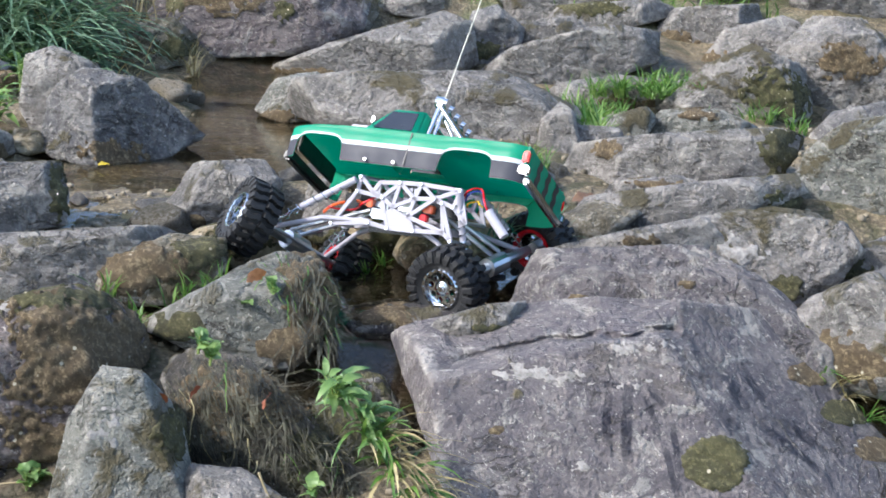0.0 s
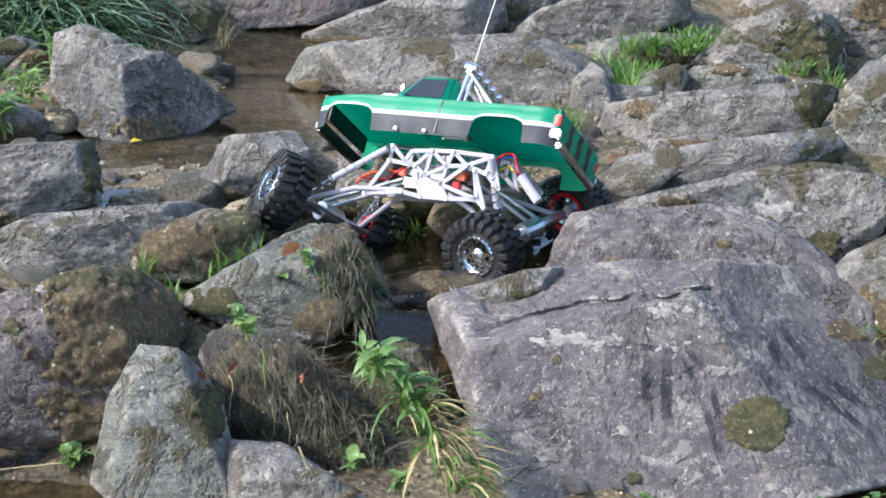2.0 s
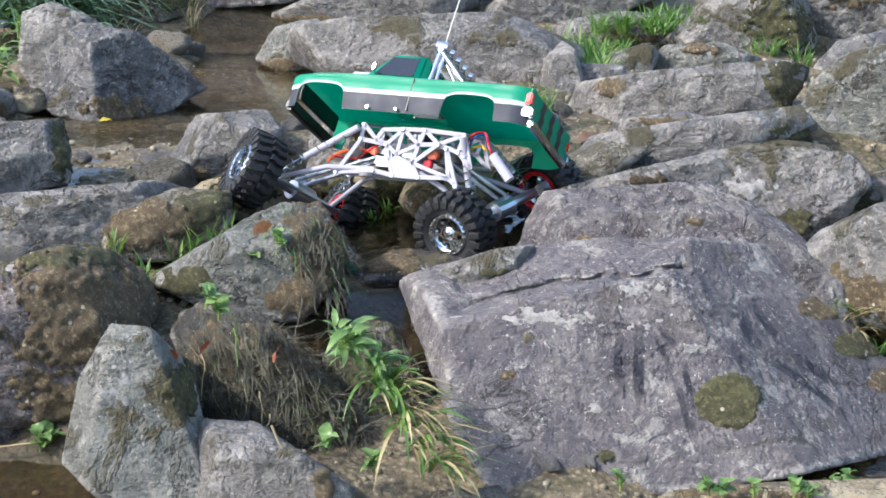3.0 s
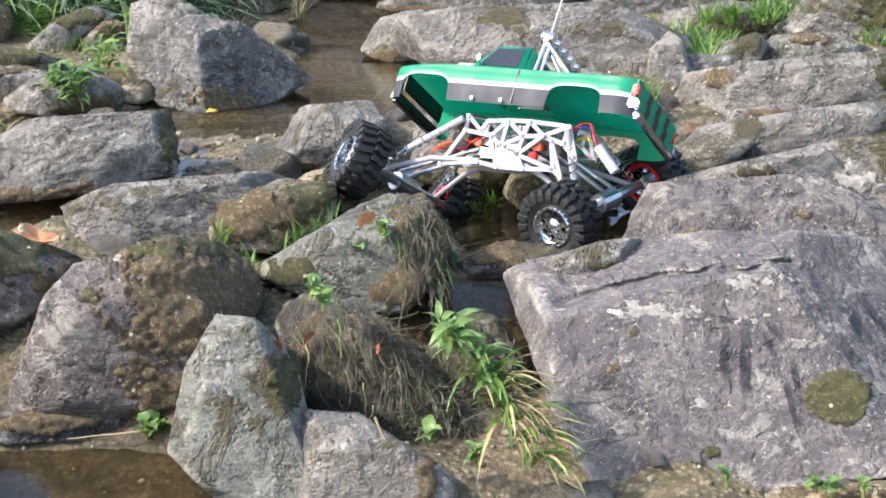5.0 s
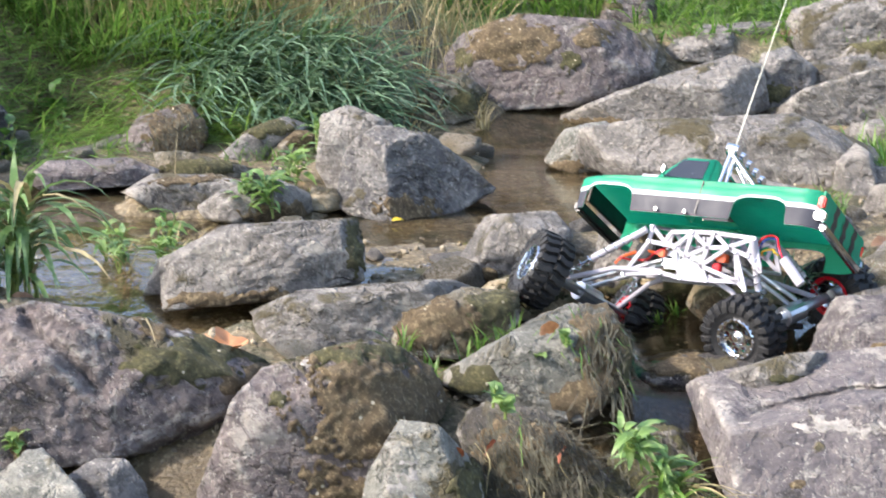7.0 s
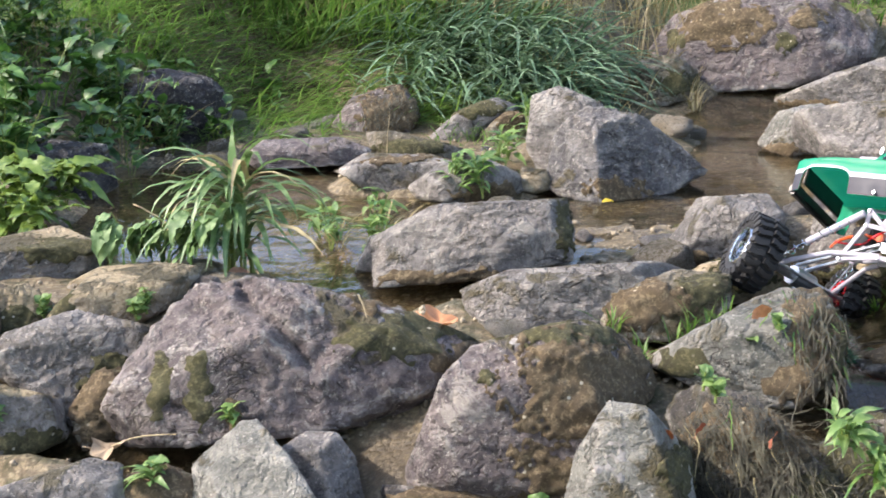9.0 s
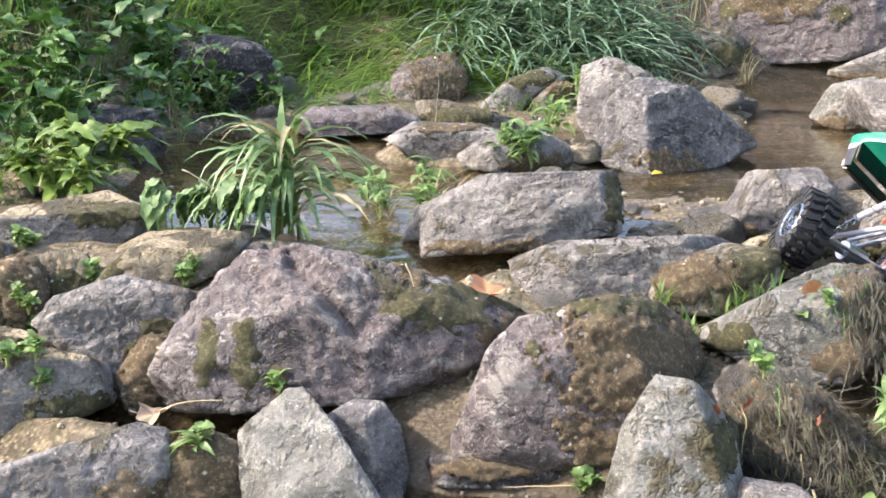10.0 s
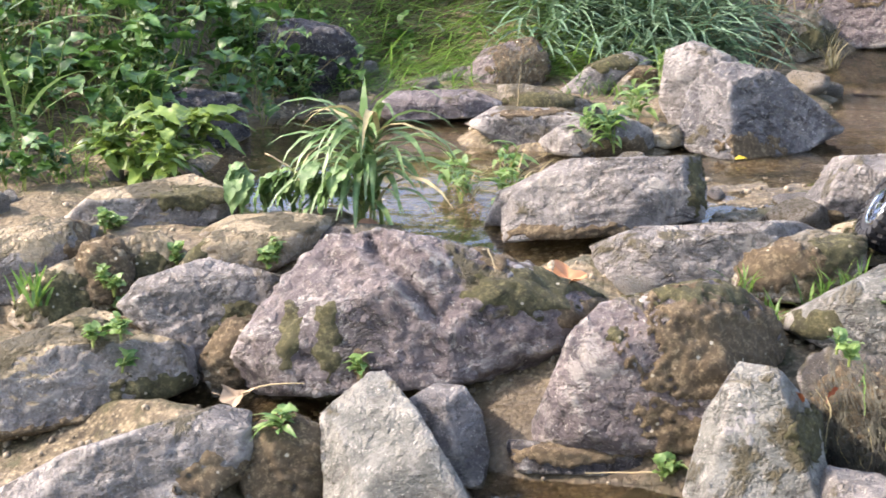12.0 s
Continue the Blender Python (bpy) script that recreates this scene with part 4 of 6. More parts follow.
rock("rock", "grey", (0.324, 2.578, 0.230), (-4.9, -3.5), 0.12, [(-112, 0.089), (-86, 0.071), (-19, 0.132), (56, 0.103), (99, 0.075), (151, 0.125)],
     label="brown stone beside the far slab")
rock("rock", "greyd", (-0.211, 3.747, 0.474), (-1.8, 1.9), 0.2, [(-93, 0.082), (-77, 0.08), (19, 0.211), (93, 0.091), (157, 0.196)],
     moss=[(-0.086, -0.027, 0.086, 0.034)],
     label="dark stone under far grass")
rock("rock", "grey", (-1.061, 1.740, 0.108), (-7.2, 13.4), 0.06, [(-115, 0.035), (-69, 0.034), (24, 0.049), (102, 0.033), (163, 0.046)],
     label="small grey stone at the boulder foot")
rock("rock", "grey", (0.469, 2.085, 0.128), (-6.6, -5.7), 0.12, [(-111, 0.102), (-88, 0.056), (-70, 0.078), (41, 0.165), (87, 0.062), (101, 0.058), (134, 0.126)],
     moss=[(0.077, -0.021, 0.080, 0.022)],
     label="earthy stone edged with grass")
rock("rock", "grey", (0.569, 1.174, 0.101), (-8.6, -8.2), 0.1, [(-92, 0.047), (-81, 0.04), (17, 0.169), (83, 0.048), (97, 0.041), (125, 0.093)],
     moss=[(-0.097, 0.012, 0.052, 0.016)],
     label="flat grey stone in the rubble")


# ---- the model truck ----
def painted(name, col, rough=0.25, metal=0.0, coat=0.6, film=0.0):
    m = Mat(name, rough, metal)
    c = rgb(col)
    dusty = tuple(0.86 * v + 0.010 for v in c[:3]) + (1,)
    m.color(m.mix(m.ramp(m.noise(18.0, 5, 0.7), 0.45, 0.75, 0, 0.7), c, dusty))
    m.rough(m.ramp(m.noise(40.0, 4), 0.35, 0.7, rough, min(1.0, rough + 0.2)))
    m.b.inputs["Coat Weight"].default_value = coat
    m.b.inputs["Specular IOR Level"].default_value = 0.35
    if film:                                 # a thin tinted film lets part of the light through
        t, mix = m.node("BsdfTranslucent", Color=c), m.node("MixShader")
        mix.inputs[0].default_value = film
        m.link(m.b.outputs[0], mix.inputs[1])
        m.link(t.outputs[0], mix.inputs[2])
        m.link(mix.outputs[0], m.t.nodes["Material Output"].inputs["Surface"])
    return m.m


GREEN = painted("green_body_paint", "018a68", 0.42, 0.0, 0.12, 0.35)
# same film as GREEN, its colour raised to imitate light shining through the shell
INNER_LIT = painted("green_lit_inner_film", "3bbd92", 0.4, 0.0, 0.2, 0.5)
STRIPE = painted("white_stripe", "9fa3a6", 0.45, 0.0, 0.1)
DARK = painted("dark_lower_paint", "2f3037", 0.55, 0.0, 0.03)
BLACK = painted("black_plastic", "16161a", 0.35, 0.0, 0.2)
TYRE = plain("tyre_rubber", "1b1b1c", 0.7, 0.0, 0.3)
CHROME = plain("chrome", "d0d2d4", 0.14, 1.0, 0.06)
ALLOY = plain("brushed_alloy", "c3c7cc", 0.32, 0.9, 0.1)
WHITE = painted("white_frame_paint", "98959c", 0.6, 0.0, 0.0)
RED = painted("red_anodised_metal", "b3121f", 0.3, 0.3, 0.2)
ORANGE = painted("orange_plastic", "d2541c", 0.4)
LENS = painted("red_lens", "d4160f", 0.15)
BLUE = painted("blue_wire_cover", "3b4fa8", 0.45)
YELLOW = painted("yellow_wire_cover", "c7a12a", 0.45)
GLASS = painted("smoked_window", "1d2127", 0.08)


def box(bm, lo, hi, bevel=0.0):
    v = [bm.verts.new((x, y, z)) for x in (lo[0], hi[0]) for y in (lo[1], hi[1]) for z in (lo[2], hi[2])]
    fs = [bm.faces.new([v[i] for i in f]) for f in ((0, 1, 3, 2), (4, 6, 7, 5), (0, 4, 5, 1), (2, 3, 7, 6), (0, 2, 6, 4), (1, 5, 7, 3))]
    if bevel:
        es = list({e for f in fs for e in f.edges})
        bmesh.ops.bevel(bm, geom=es, offset=bevel, segments=2, affect="EDGES")


def boxed(lo, hi, bevel=0.0):
    bm = bmesh.new()
    box(bm, lo, hi, bevel)
    return bm


def tube(bm, pts, r, n=8, taper=1.0):
    """A round bar along points."""
    pts = [Vector(p) for p in pts]
    rings = []
    for i, p in enumerate(pts):
        d = (pts[min(i + 1, len(pts) - 1)] - pts[max(i - 1, 0)]).normalized()
        a = d.orthogonal().normalized() if i == 0 else (a - d * a.dot(d)).normalized()
        b = d.cross(a)
        rr = r * (1 + (taper - 1) * i / (len(pts) - 1))
        rings.append([bm.verts.new(p + (a * math.cos(2 * math.pi * k / n) + b * math.sin(2 * math.pi * k / n)) * rr) for k in range(n)])
    for q, w in zip(rings, rings[1:]):
        for k in range(n):
            bm.faces.new((q[k], q[(k + 1) % n], w[(k + 1) % n], w[k]))
    bm.faces.new(rings[0][::-1])
    bm.faces.new(rings[-1])


def tubed(pts, r, n=8, taper=1.0):
    bm = bmesh.new()
    tube(bm, pts, r, n, taper)
    return bm


def beam(bm, p, q, w, t):
    """A flat bar of width w in the x-z plane and thickness t across."""
    p, q = Vector(p), Vector(q)
    d = (q - p).normalized()
    s = Vector((-d.z, 0, d.x)) * (w / 2)
    y = Vector((0, t / 2, 0))
    p, q = p - d * w * 0.3, q + d * w * 0.3
    v = [bm.verts.new(c) for c in (p + s - y, p - s - y, q - s - y, q + s - y, p + s + y, p - s + y, q - s + y, q + s + y)]
    for f in ((0, 1, 2, 3), (7, 6, 5, 4), (0, 4, 5, 1), (1, 5, 6, 2), (2, 6, 7, 3), (3, 7, 4, 0)):
        bm.faces.new([v[i] for i in f])


def lathe(bm, prof, n=40):
    """A ring turned about y from (radius, y) pairs."""
    rows = [[bm.verts.new((r * math.cos(2 * math.pi * k / n), y, r * math.sin(2 * math.pi * k / n))) for k in range(n)] for r, y in prof]
    for a, b in zip(rows, rows[1:]):
        for k in range(n):
            bm.faces.new((a[k], a[(k + 1) % n], b[(k + 1) % n], b[k]))


R_TYRE, W_TYRE = 0.066, 0.056


def tyre_mesh():
    """A crawler tyre moulded in one piece: staggered slanted lugs, deep grooves and side knobs."""
    bm = bmesh.new()
    w, count, fine = W_TYRE / 2, 22, 220
    across = [(-1.0 + 2.0 * j / 26) * (w + 0.001) for j in range(27)]
    rows = []

    def ring(radius, y_at):
        row = []
        for k in range(fine):
            turn = k / fine
            row.append((radius(turn), y_at(turn), 2 * math.pi * turn))
        rows.append([bm.verts.new((r * math.cos(a), y, r * math.sin(a))) for r, y, a in row])

    def on_lug(turn, y):
        side, depth = (0.5 if y > 0 else 0.0), abs(y)
        inner = depth < 0.0145
        slant = 0.30 * depth / w if inner else 0.42 - 0.25 * depth / w
        phase = (turn * count + side + slant) % 1.0
        if depth < 0.0015 or abs(depth - 0.0145) < 0.0011:
            return False
        return 0.20 < phase < (0.80 if inner else 0.84)

    def knob(turn, side):
        return 0.24 < (turn * count + (0.5 if side > 0 else 0.0) + 0.17) % 1.0 < 0.80

    for r, y in ((0.034, 0.78), (0.040, 0.93), (0.045, 1.0)):
        ring(lambda t, r=r: r, lambda t, y=y: -w * y)
    for r in (0.0465, 0.050, 0.054, 0.0555):
        ring(lambda t, r=r: r, lambda t: -w - (0.003 if knob(t, -1) else 0.0))
    for y in across:
        crown = 0.0020 * (y / w) ** 2
        ring(lambda t, y=y, c=crown: (R_TYRE if on_lug(t, y) else 0.0580) - c, lambda t, y=y: y)
    for r in (0.0555, 0.054, 0.050, 0.0465):
        ring(lambda t, r=r: r, lambda t: w + (0.003 if knob(t, 1) else 0.0))
    for r, y in ((0.045, 1.0), (0.040, 0.93), (0.034, 0.78)):
        ring(lambda t, r=r: r, lambda t, y=y: w * y)
    for a, b in zip(rows, rows[1:]):
        for k in range(fine):
            i = (k + 1) % fine
            bm.faces.new((a[k], a[i], b[i], b[k]))
    return bm


def rim_mesh():
    """A dished wheel disc with eight holes and a ring of bolts, its outer face at -y."""
    bm = bmesh.new()
    lathe(bm, [(0.031, 0.022), (0.036, 0.022), (0.036, -0.024), (0.033, -0.028), (0.029, -0.027), (0.028, -0.020)], 40)
    n, hub, out = 8, 0.011, 0.028
    lathe(bm, [(0.0005, -0.026), (0.005, -0.026), (0.006, -0.021), (hub, -0.018)], 24)
    for k in range(n):
        a = 2 * math.pi * k / n
        ring_a = []
        for j in range(12):                  # a plate sector with a round hole
            b = 2 * math.pi * j / 12
            ring_a.append((0.0205 + 0.0052 * math.cos(b), 0.0052 * math.sin(b)))
        outer = []
        for j in range(12):
            b = 2 * math.pi * j / 12
            x, z = math.cos(b), math.sin(b)
            r = 0.0205 + 0.0078 * max(-1, min(1, x * 1.35))
            ang = (math.pi / n) * max(-1, min(1, z * 1.35))
            outer.append((r, ang))
        va = [bm.verts.new((r * math.cos(a) - s * math.sin(a), -0.0195, r * math.sin(a) + s * math.cos(a))) for r, s in ring_a]
        vb = [bm.verts.new((r * math.cos(a + g), -0.0195, r * math.sin(a + g))) for r, g in outer]
        vc = [bm.verts.new((v.co.x, -0.014, v.co.z)) for v in va]
        for j in range(12):
            i = (j + 1) % 12
            bm.faces.new((va[j], va[i], vb[i], vb[j]))
            bm.faces.new((va[i], va[j], vc[j], vc[i]))
    for k in range(16):
        a = 2 * math.pi * (k + 0.5) / 16
        c = Vector((0.0315 * math.cos(a), -0.0275, 0.0315 * math.sin(a)))
        tube(bm, [c, c + Vector((0, -0.0022, 0))], 0.0016, 6)
    return bm


def model_truck():
    truck = new("model_truck")
    truck.location = (-0.08, 0.13, 0.0)
    tagged(truck, "green and white radio-controlled crawler truck climbing over wet rocks", "model truck", kind="thing")
    base = Matrix.Translation(truck.location).inverted()

    def place(ob, m):
        ob.matrix_basis = base @ m
        return ob

    # body: heading, tilt and lean
    def axes(turn, rise, lean):
        a, p, r = radians(turn), radians(rise), radians(lean)
        f = Vector((-math.cos(a) * math.cos(p), math.sin(a) * math.cos(p), math.sin(p)))
        l = Vector((-math.sin(a), -math.cos(a), 0))
        u = f.cross(l)
        m = Matrix((f, l * math.cos(r) + u * math.sin(r), u * math.cos(r) - l * math.sin(r))).transposed().to_4x4()
        return m

    L, W, H = 0.450, 0.207, 0.064
    body_m = Matrix.Translation(BODY_AT) @ axes(25.5, -0.3, 33) @ Matrix.Translation((L / 2, -W / 2, -H))
    arches = ((-L / 2 + 0.235 * L, 0.048, 0.041), (-L / 2 + 0.855 * L, 0.046, 0.043))

    def sill(x):
        z = 0.0
        for c, a, h in arches:
            t = abs(x - c) / a
            if t < 1:
                z = max(z, h * (1 - t ** 4) ** 0.25)
        return z

    def belt(x):
        return H - 0.010 * max(0.0, (x - 0.10) / (L / 2 - 0.10)) ** 2

    def side_y(x, z):
        y = W / 2 - 0.0035 * ((z - 0.045) / 0.045) ** 2 - 0.010 * max(0.0, (abs(x) - 0.19) / 0.03) ** 2
        return y - (0.0022 if abs(z - 0.058) < 0.0015 else 0)

    xs = [-L / 2 + L * i / 220 for i in range(221)]

    def band(z0, z1, sign, inset=0.0, steps=4):
        """A strip of the flank between two heights, open over the wheels."""
        bm = bmesh.new()
        prev = None
        for x in xs:
            s = sill(x)
            lo = max(z0(x), s)
            hi = z1(x)
            if hi - lo < 0.0003:
                prev = None
                continue
            col = []
            for k in range(steps + 1):
                z = lo + (hi - lo) * k / steps
                col.append(bm.verts.new((x, sign * (side_y(x, z) - inset), z)))
            if prev:
                for k in range(steps):
                    q = (prev[k], col[k], col[k + 1], prev[k + 1])
                    bm.faces.new(q if sign < 0 else q[::-1])
            prev = col
        return bm

    def low_stripe(x):
        return max(0.030, min(0.036, sill(x) + 0.002)) if sill(x) > 0.02 else 0.030

    def top_stripe(x):
        return max(0.038, sill(x) + 0.004)

    shell_bm = bmesh.new()
    # bonnet, bed rails, bed floor, bulkhead
    def sheet(bm, fn, nu, nv):
        g = [[bm.verts.new(fn(i / nu, j / nv)) for j in range(nv + 1)] for i in range(nu + 1)]
        for i in range(nu):
            for j in range(nv):
                bm.faces.new((g[i][j], g[i + 1][j], g[i + 1][j + 1], g[i][j + 1]))
    def bonnet(u, v):
        x = 0.096 + u * (L / 2 - 0.096)
        y = (v * 2 - 1) * side_y(x, belt(x))
        return x, y, belt(x) + 0.005 * (1 - (2 * v - 1) ** 4) + (0.002 if abs(2 * v - 1) < 0.45 else 0)
    sheet(shell_bm, bonnet, 16, 20)
    for s in (-1, 1):
        def rail(u, v, s=s):
            x = -L / 2 + u * (L / 2 - 0.012)
            y = side_y(x, H) - v * 0.012
            return x, s * y, H + (0.0015 if 0 < v < 1 else 0) - (0.016 if v == 1 else 0)
        sheet(shell_bm, rail, 20, 3)
        def cowl(u, v, s=s):
            x = -0.014 + u * 0.112
            return x, s * (side_y(x, H) - v * 0.012), H + 0.002 * v
        sheet(shell_bm, cowl, 10, 2)
    body = place(part("body", shell_bm, GREEN, truck, "green painted body shell with white stripe", True), body_m)
    bm = bmesh.new()
    sheet(bm, lambda u, v: (-L / 2 + 0.004 + u * 0.202, (v * 2 - 1) * (W / 2 - 0.013), H - 0.016), 2, 2)
    part("bed_floor", bm, GREEN, body, "green cargo bed floor")
    for s in (-1, 1):
        part("flank", band(lambda x: top_stripe(x), belt, s), GREEN, body, "", True)
        part("stripe", band(low_stripe, top_stripe, s, -0.0004), STRIPE, body, "white side stripe", True)
        part("lower_flank", band(lambda x: 0.0, low_stripe, s), DARK, body, "dark grey lower flank", True)
        part("inner_flank", band(lambda x: 0.0, belt, s, 0.0022), INNER_LIT, body, "green inner side of the shell", True)
        bm = bmesh.new()                     # door gap
        box(bm, (-0.0105, s * (W / 2 - 0.001) - 0.0006, 0.004), (-0.0085, s * (W / 2 - 0.001) + 0.0012, H - 0.001))
        part("door_gap", bm, BLACK, body)
        part("side_pin", tubed([(0.062, s * (W / 2 - 0.004), 0.004), (0.062, s * (W / 2 + 0.004), 0.004)], 0.0028, 10), CHROME, body, "chrome body pin")
        part("side_pin", tubed([(0.008, s * (W / 2 - 0.004), 0.004), (0.008, s * (W / 2 + 0.004), 0.004)], 0.0028, 10), CHROME, body, "chrome body pin")
    # cab
    zb, zr = H + 0.001, H + 0.055
    cab = bmesh.new()
    base_pts = [(-0.014, -0.090, zb), (0.098, -0.090, zb), (0.098, 0.090, zb), (-0.014, 0.090, zb)]
    roof_pts = [(-0.010, -0.073, zr), (0.055, -0.073, zr), (0.055, 0.073, zr), (-0.010, 0.073, zr)]
    vb, vr = [cab.verts.new(p) for p in base_pts], [cab.verts.new(p) for p in roof_pts]
    cab.faces.new(vr)
    for i in range(4):
        cab.faces.new((vb[i], vb[(i + 1) % 4], vr[(i + 1) % 4], vr[i]))
    bmesh.ops.bevel(cab, geom=[e for e in cab.edges if not e.is_boundary], offset=0.005, segments=3, affect="EDGES")
    part("cab", cab, GREEN, body, "", True)

    def pane(name, corners, push):
        c = [Vector(p) for p in corners]
        n = (c[1] - c[0]).cross(c[3] - c[0]).normalized() * push
        bm = bmesh.new()
        a = [bm.verts.new(p + n) for p in c]
        b = [bm.verts.new(p - n) for p in c]
        bm.faces.new(a)
        bm.faces.new(b[::-1])
        for i in range(4):
            bm.faces.new((a[i], b[i], b[(i + 1) % 4], a[(i + 1) % 4]))
        part(name, bm, GLASS, body, "dark smoked window")

    for s in (-1, 1):
        q = lambda x0, t: (x0, s * (0.0905 - 0.017 * t), zb + (zr - zb) * t)
        pane("side_window", [q(0.002, 0.14), q(0.076, 0.14), q(0.053, 0.86), q(0.004, 0.86)], 0.0008)
        part("mirror", boxed((0.071, s * 0.098 - 0.004, zb + 0.010), (0.076, s * 0.098 + 0.004, zb + 0.024), 0.0018), CHROME, body, "chrome door mirror")
        part("mirror_arm", tubed([(0.073, s * 0.087, zb + 0.006), (0.073, s * 0.099, zb + 0.012)], 0.0012), CHROME, body)
    pane("windscreen", [(0.0945, -0.076, zb + 0.006), (0.0945, 0.076, zb + 0.006), (0.0590, 0.063, zr - 0.007), (0.0590, -0.063, zr - 0.007)], 0.0008)
    pane("rear_window", [(-0.0135, -0.062, zb + 0.012), (-0.0135, 0.062, zb + 0.012), (-0.0110, 0.057, zr - 0.010), (-0.0110, -0.057, zr - 0.010)], 0.0008)
    # nose and tail
    xn, xt = L / 2, -L / 2
    part("grille", boxed((xn - 0.012, -0.072, 0.022), (xn - 0.007, 0.072, belt(xn)), 0.002), BLACK, body, "black grille panel")
    for k in range(5):
        z = 0.027 + k * 0.005
        part("grille_bar", boxed((xn - 0.0075, -0.045, z), (xn - 0.0055, 0.045, z + 0.0016)), CHROME, body)
    for s in (-1, 1):
        part("headlight", boxed((xn - 0.0085, s * 0.058 - 0.009, 0.030), (xn - 0.004, s * 0.058 + 0.009, 0.046), 0.002), CHROME, body, "square chrome headlight")
    part("front_bumper", boxed((xn - 0.010, -0.088, -0.004), (xn + 0.006, 0.088, 0.016), 0.004), BLACK, body, "black front bumper")
    bm = bmesh.new()
    for z0, z1 in ((0.016, H),):
        box(bm, (xt, -W / 2 + 0.004, z0), (xt + 0.004, W / 2 - 0.004, z1), 0.001)
    part("tailgate", bm, GREEN, body, "green tailgate")
    for y in (0.040, -0.005, -0.050):        # wavy dark bars across the tailgate
        bm = bmesh.new()
        rows = []
        for k in range(9):
            z = 0.018 + (H - 0.020) * k / 8
            d = 0.003 * math.sin(k * 1.6)
            rows.append([bm.verts.new((xt - 0.0008, y + d + e, z)) for e in (-0.009, 0.009)])
        for a, b in zip(rows, rows[1:]):
            bm.faces.new((a[0], b[0], b[1], a[1]))
        part("tailgate_bar", bm, BLACK, body, "dark wavy decal bar")
    part("rear_bumper", boxed((xt - 0.008, -0.090, 0.0), (xt + 0.004, 0.090, 0.014), 0.003), CHROME, body, "chrome rear bumper")
    for s in (-1, 1):
        part("tail_light", boxed((xt - 0.002, s * (W / 2 - 0.008) - 0.0045, 0.034), (xt + 0.009, s * (W / 2 - 0.006) + 0.0045, 0.054), 0.002), LENS, body, "red tail light")
        part("bumper_corner", boxed((xt - 0.009, s * (W / 2 - 0.005) - 0.007, 0.012), (xt + 0.010, s * (W / 2 - 0.005) + 0.007, 0.028), 0.003), CHROME, body, "chrome bumper corner")
    # blower on the bonnet
    blower = part("blower", boxed((0.112, -0.020, H + 0.002), (0.152, 0.020, H + 0.024), 0.003), CHROME, body, "chrome bonnet blower")
    for k in range(4):
        part("blower_rib", boxed((0.116 + 0.010 * k, -0.0215, H + 0.007), (0.119 + 0.010 * k, 0.0215, H + 0.022), 0.001), CHROME, blower)
    part("blower_scoop", boxed((0.110, -0.025, H + 0.025), (0.160, 0.025, H + 0.041), 0.005), WHITE, body, "pale bonnet scoop")
    for s in (-1, 1):
        part("scoop_mouth", boxed((0.1585, s * 0.012 - 0.009, H + 0.029), (0.1608, s * 0.012 + 0.009, H + 0.038), 0.001), BLACK, body)
    # roll bar with lamps
    zt = H + 0.070
    for s in (-1, 1):
        part("roll_bar_post", tubed([(-0.022, s * 0.078, H - 0.014), (-0.026, s * 0.066, zt)], 0.0046, 10), CHROME, body, "chrome roll bar post")
        part("roll_bar_post", tubed([(-0.036, s * 0.078, H - 0.014), (-0.034, s * 0.066, zt - 0.006)], 0.0036, 10), CHROME, body, "chrome roll bar post")
        part("roll_bar_brace", tubed([(-0.030, s * 0.068, zt - 0.004), (-0.110, s * 0.076, H - 0.014)], 0.0042, 10), CHROME, body, "chrome roll bar brace")
        part("roll_bar_brace", tubed([(-0.034, s * 0.060, zt - 0.016), (-0.086, s * 0.062, H - 0.014)], 0.0032, 10), CHROME, body, "chrome roll bar brace")
    part("lamp_rail", tubed([(-0.028, -0.074, zt), (-0.028, 0.074, zt)], 0.0046, 10), CHROME, body, "chrome lamp rail")
    for k in range(5):
        y = -0.060 + 0.030 * k
        part("roof_lamp", tubed([(-0.016, y, zt + 0.010), (-0.025, y, zt + 0.010), (-0.036, y, zt + 0.008)], 0.0120, 16, 0.7), CHROME, body, "round chrome roof lamp")
        part("lamp_glass", tubed([(-0.0152, y, zt + 0.010), (-0.0145, y, zt + 0.010)], 0.0105, 14), GLASS, body)
    # aerial
    pts = [(0.000 - 0.05 * (k / 12) ** 1.5, 0.012 + 0.05 * (k / 12) ** 2, zr + 0.42 * k / 12) for k in range(13)]
    part("aerial", tubed(pts, 0.0012, 6, 0.7), plain("aerial_tube", "c9c6b4", 0.4), body, "thin pale aerial tube")
    part("aerial_foot", tubed([(0.000, 0.012, zr - 0.002), (0.000, 0.012, zr + 0.010)], 0.0034, 8), WHITE, body)

    # chassis
    frame_m = Matrix.Translation(CHASSIS_AT) @ axes(24, -1, 13)
    n = {"a": (0.046, 0.062), "b": (0.021, 0.038), "c": (0.050, 0.037), "d": (0.002, 0.031), "e": (0.009, 0.055), "f": (-0.028, 0.058),
         "g": (-0.018, 0.016), "h": (-0.004, 0.006), "i": (-0.013, -0.020), "j": (-0.061, -0.020), "k": (-0.048, 0.003), "l": (-0.057, 0.034),
         "m": (-0.067, 0.059), "n": (-0.093, 0.037), "o": (-0.138, 0.055), "p": (-0.129, 0.026), "q": (-0.108, 0.031), "r": (-0.130, -0.030),
         "s": (-0.153, 0.003), "t": (-0.115, -0.017), "u": (0.092, -0.022), "v": (0.023, -0.014)}
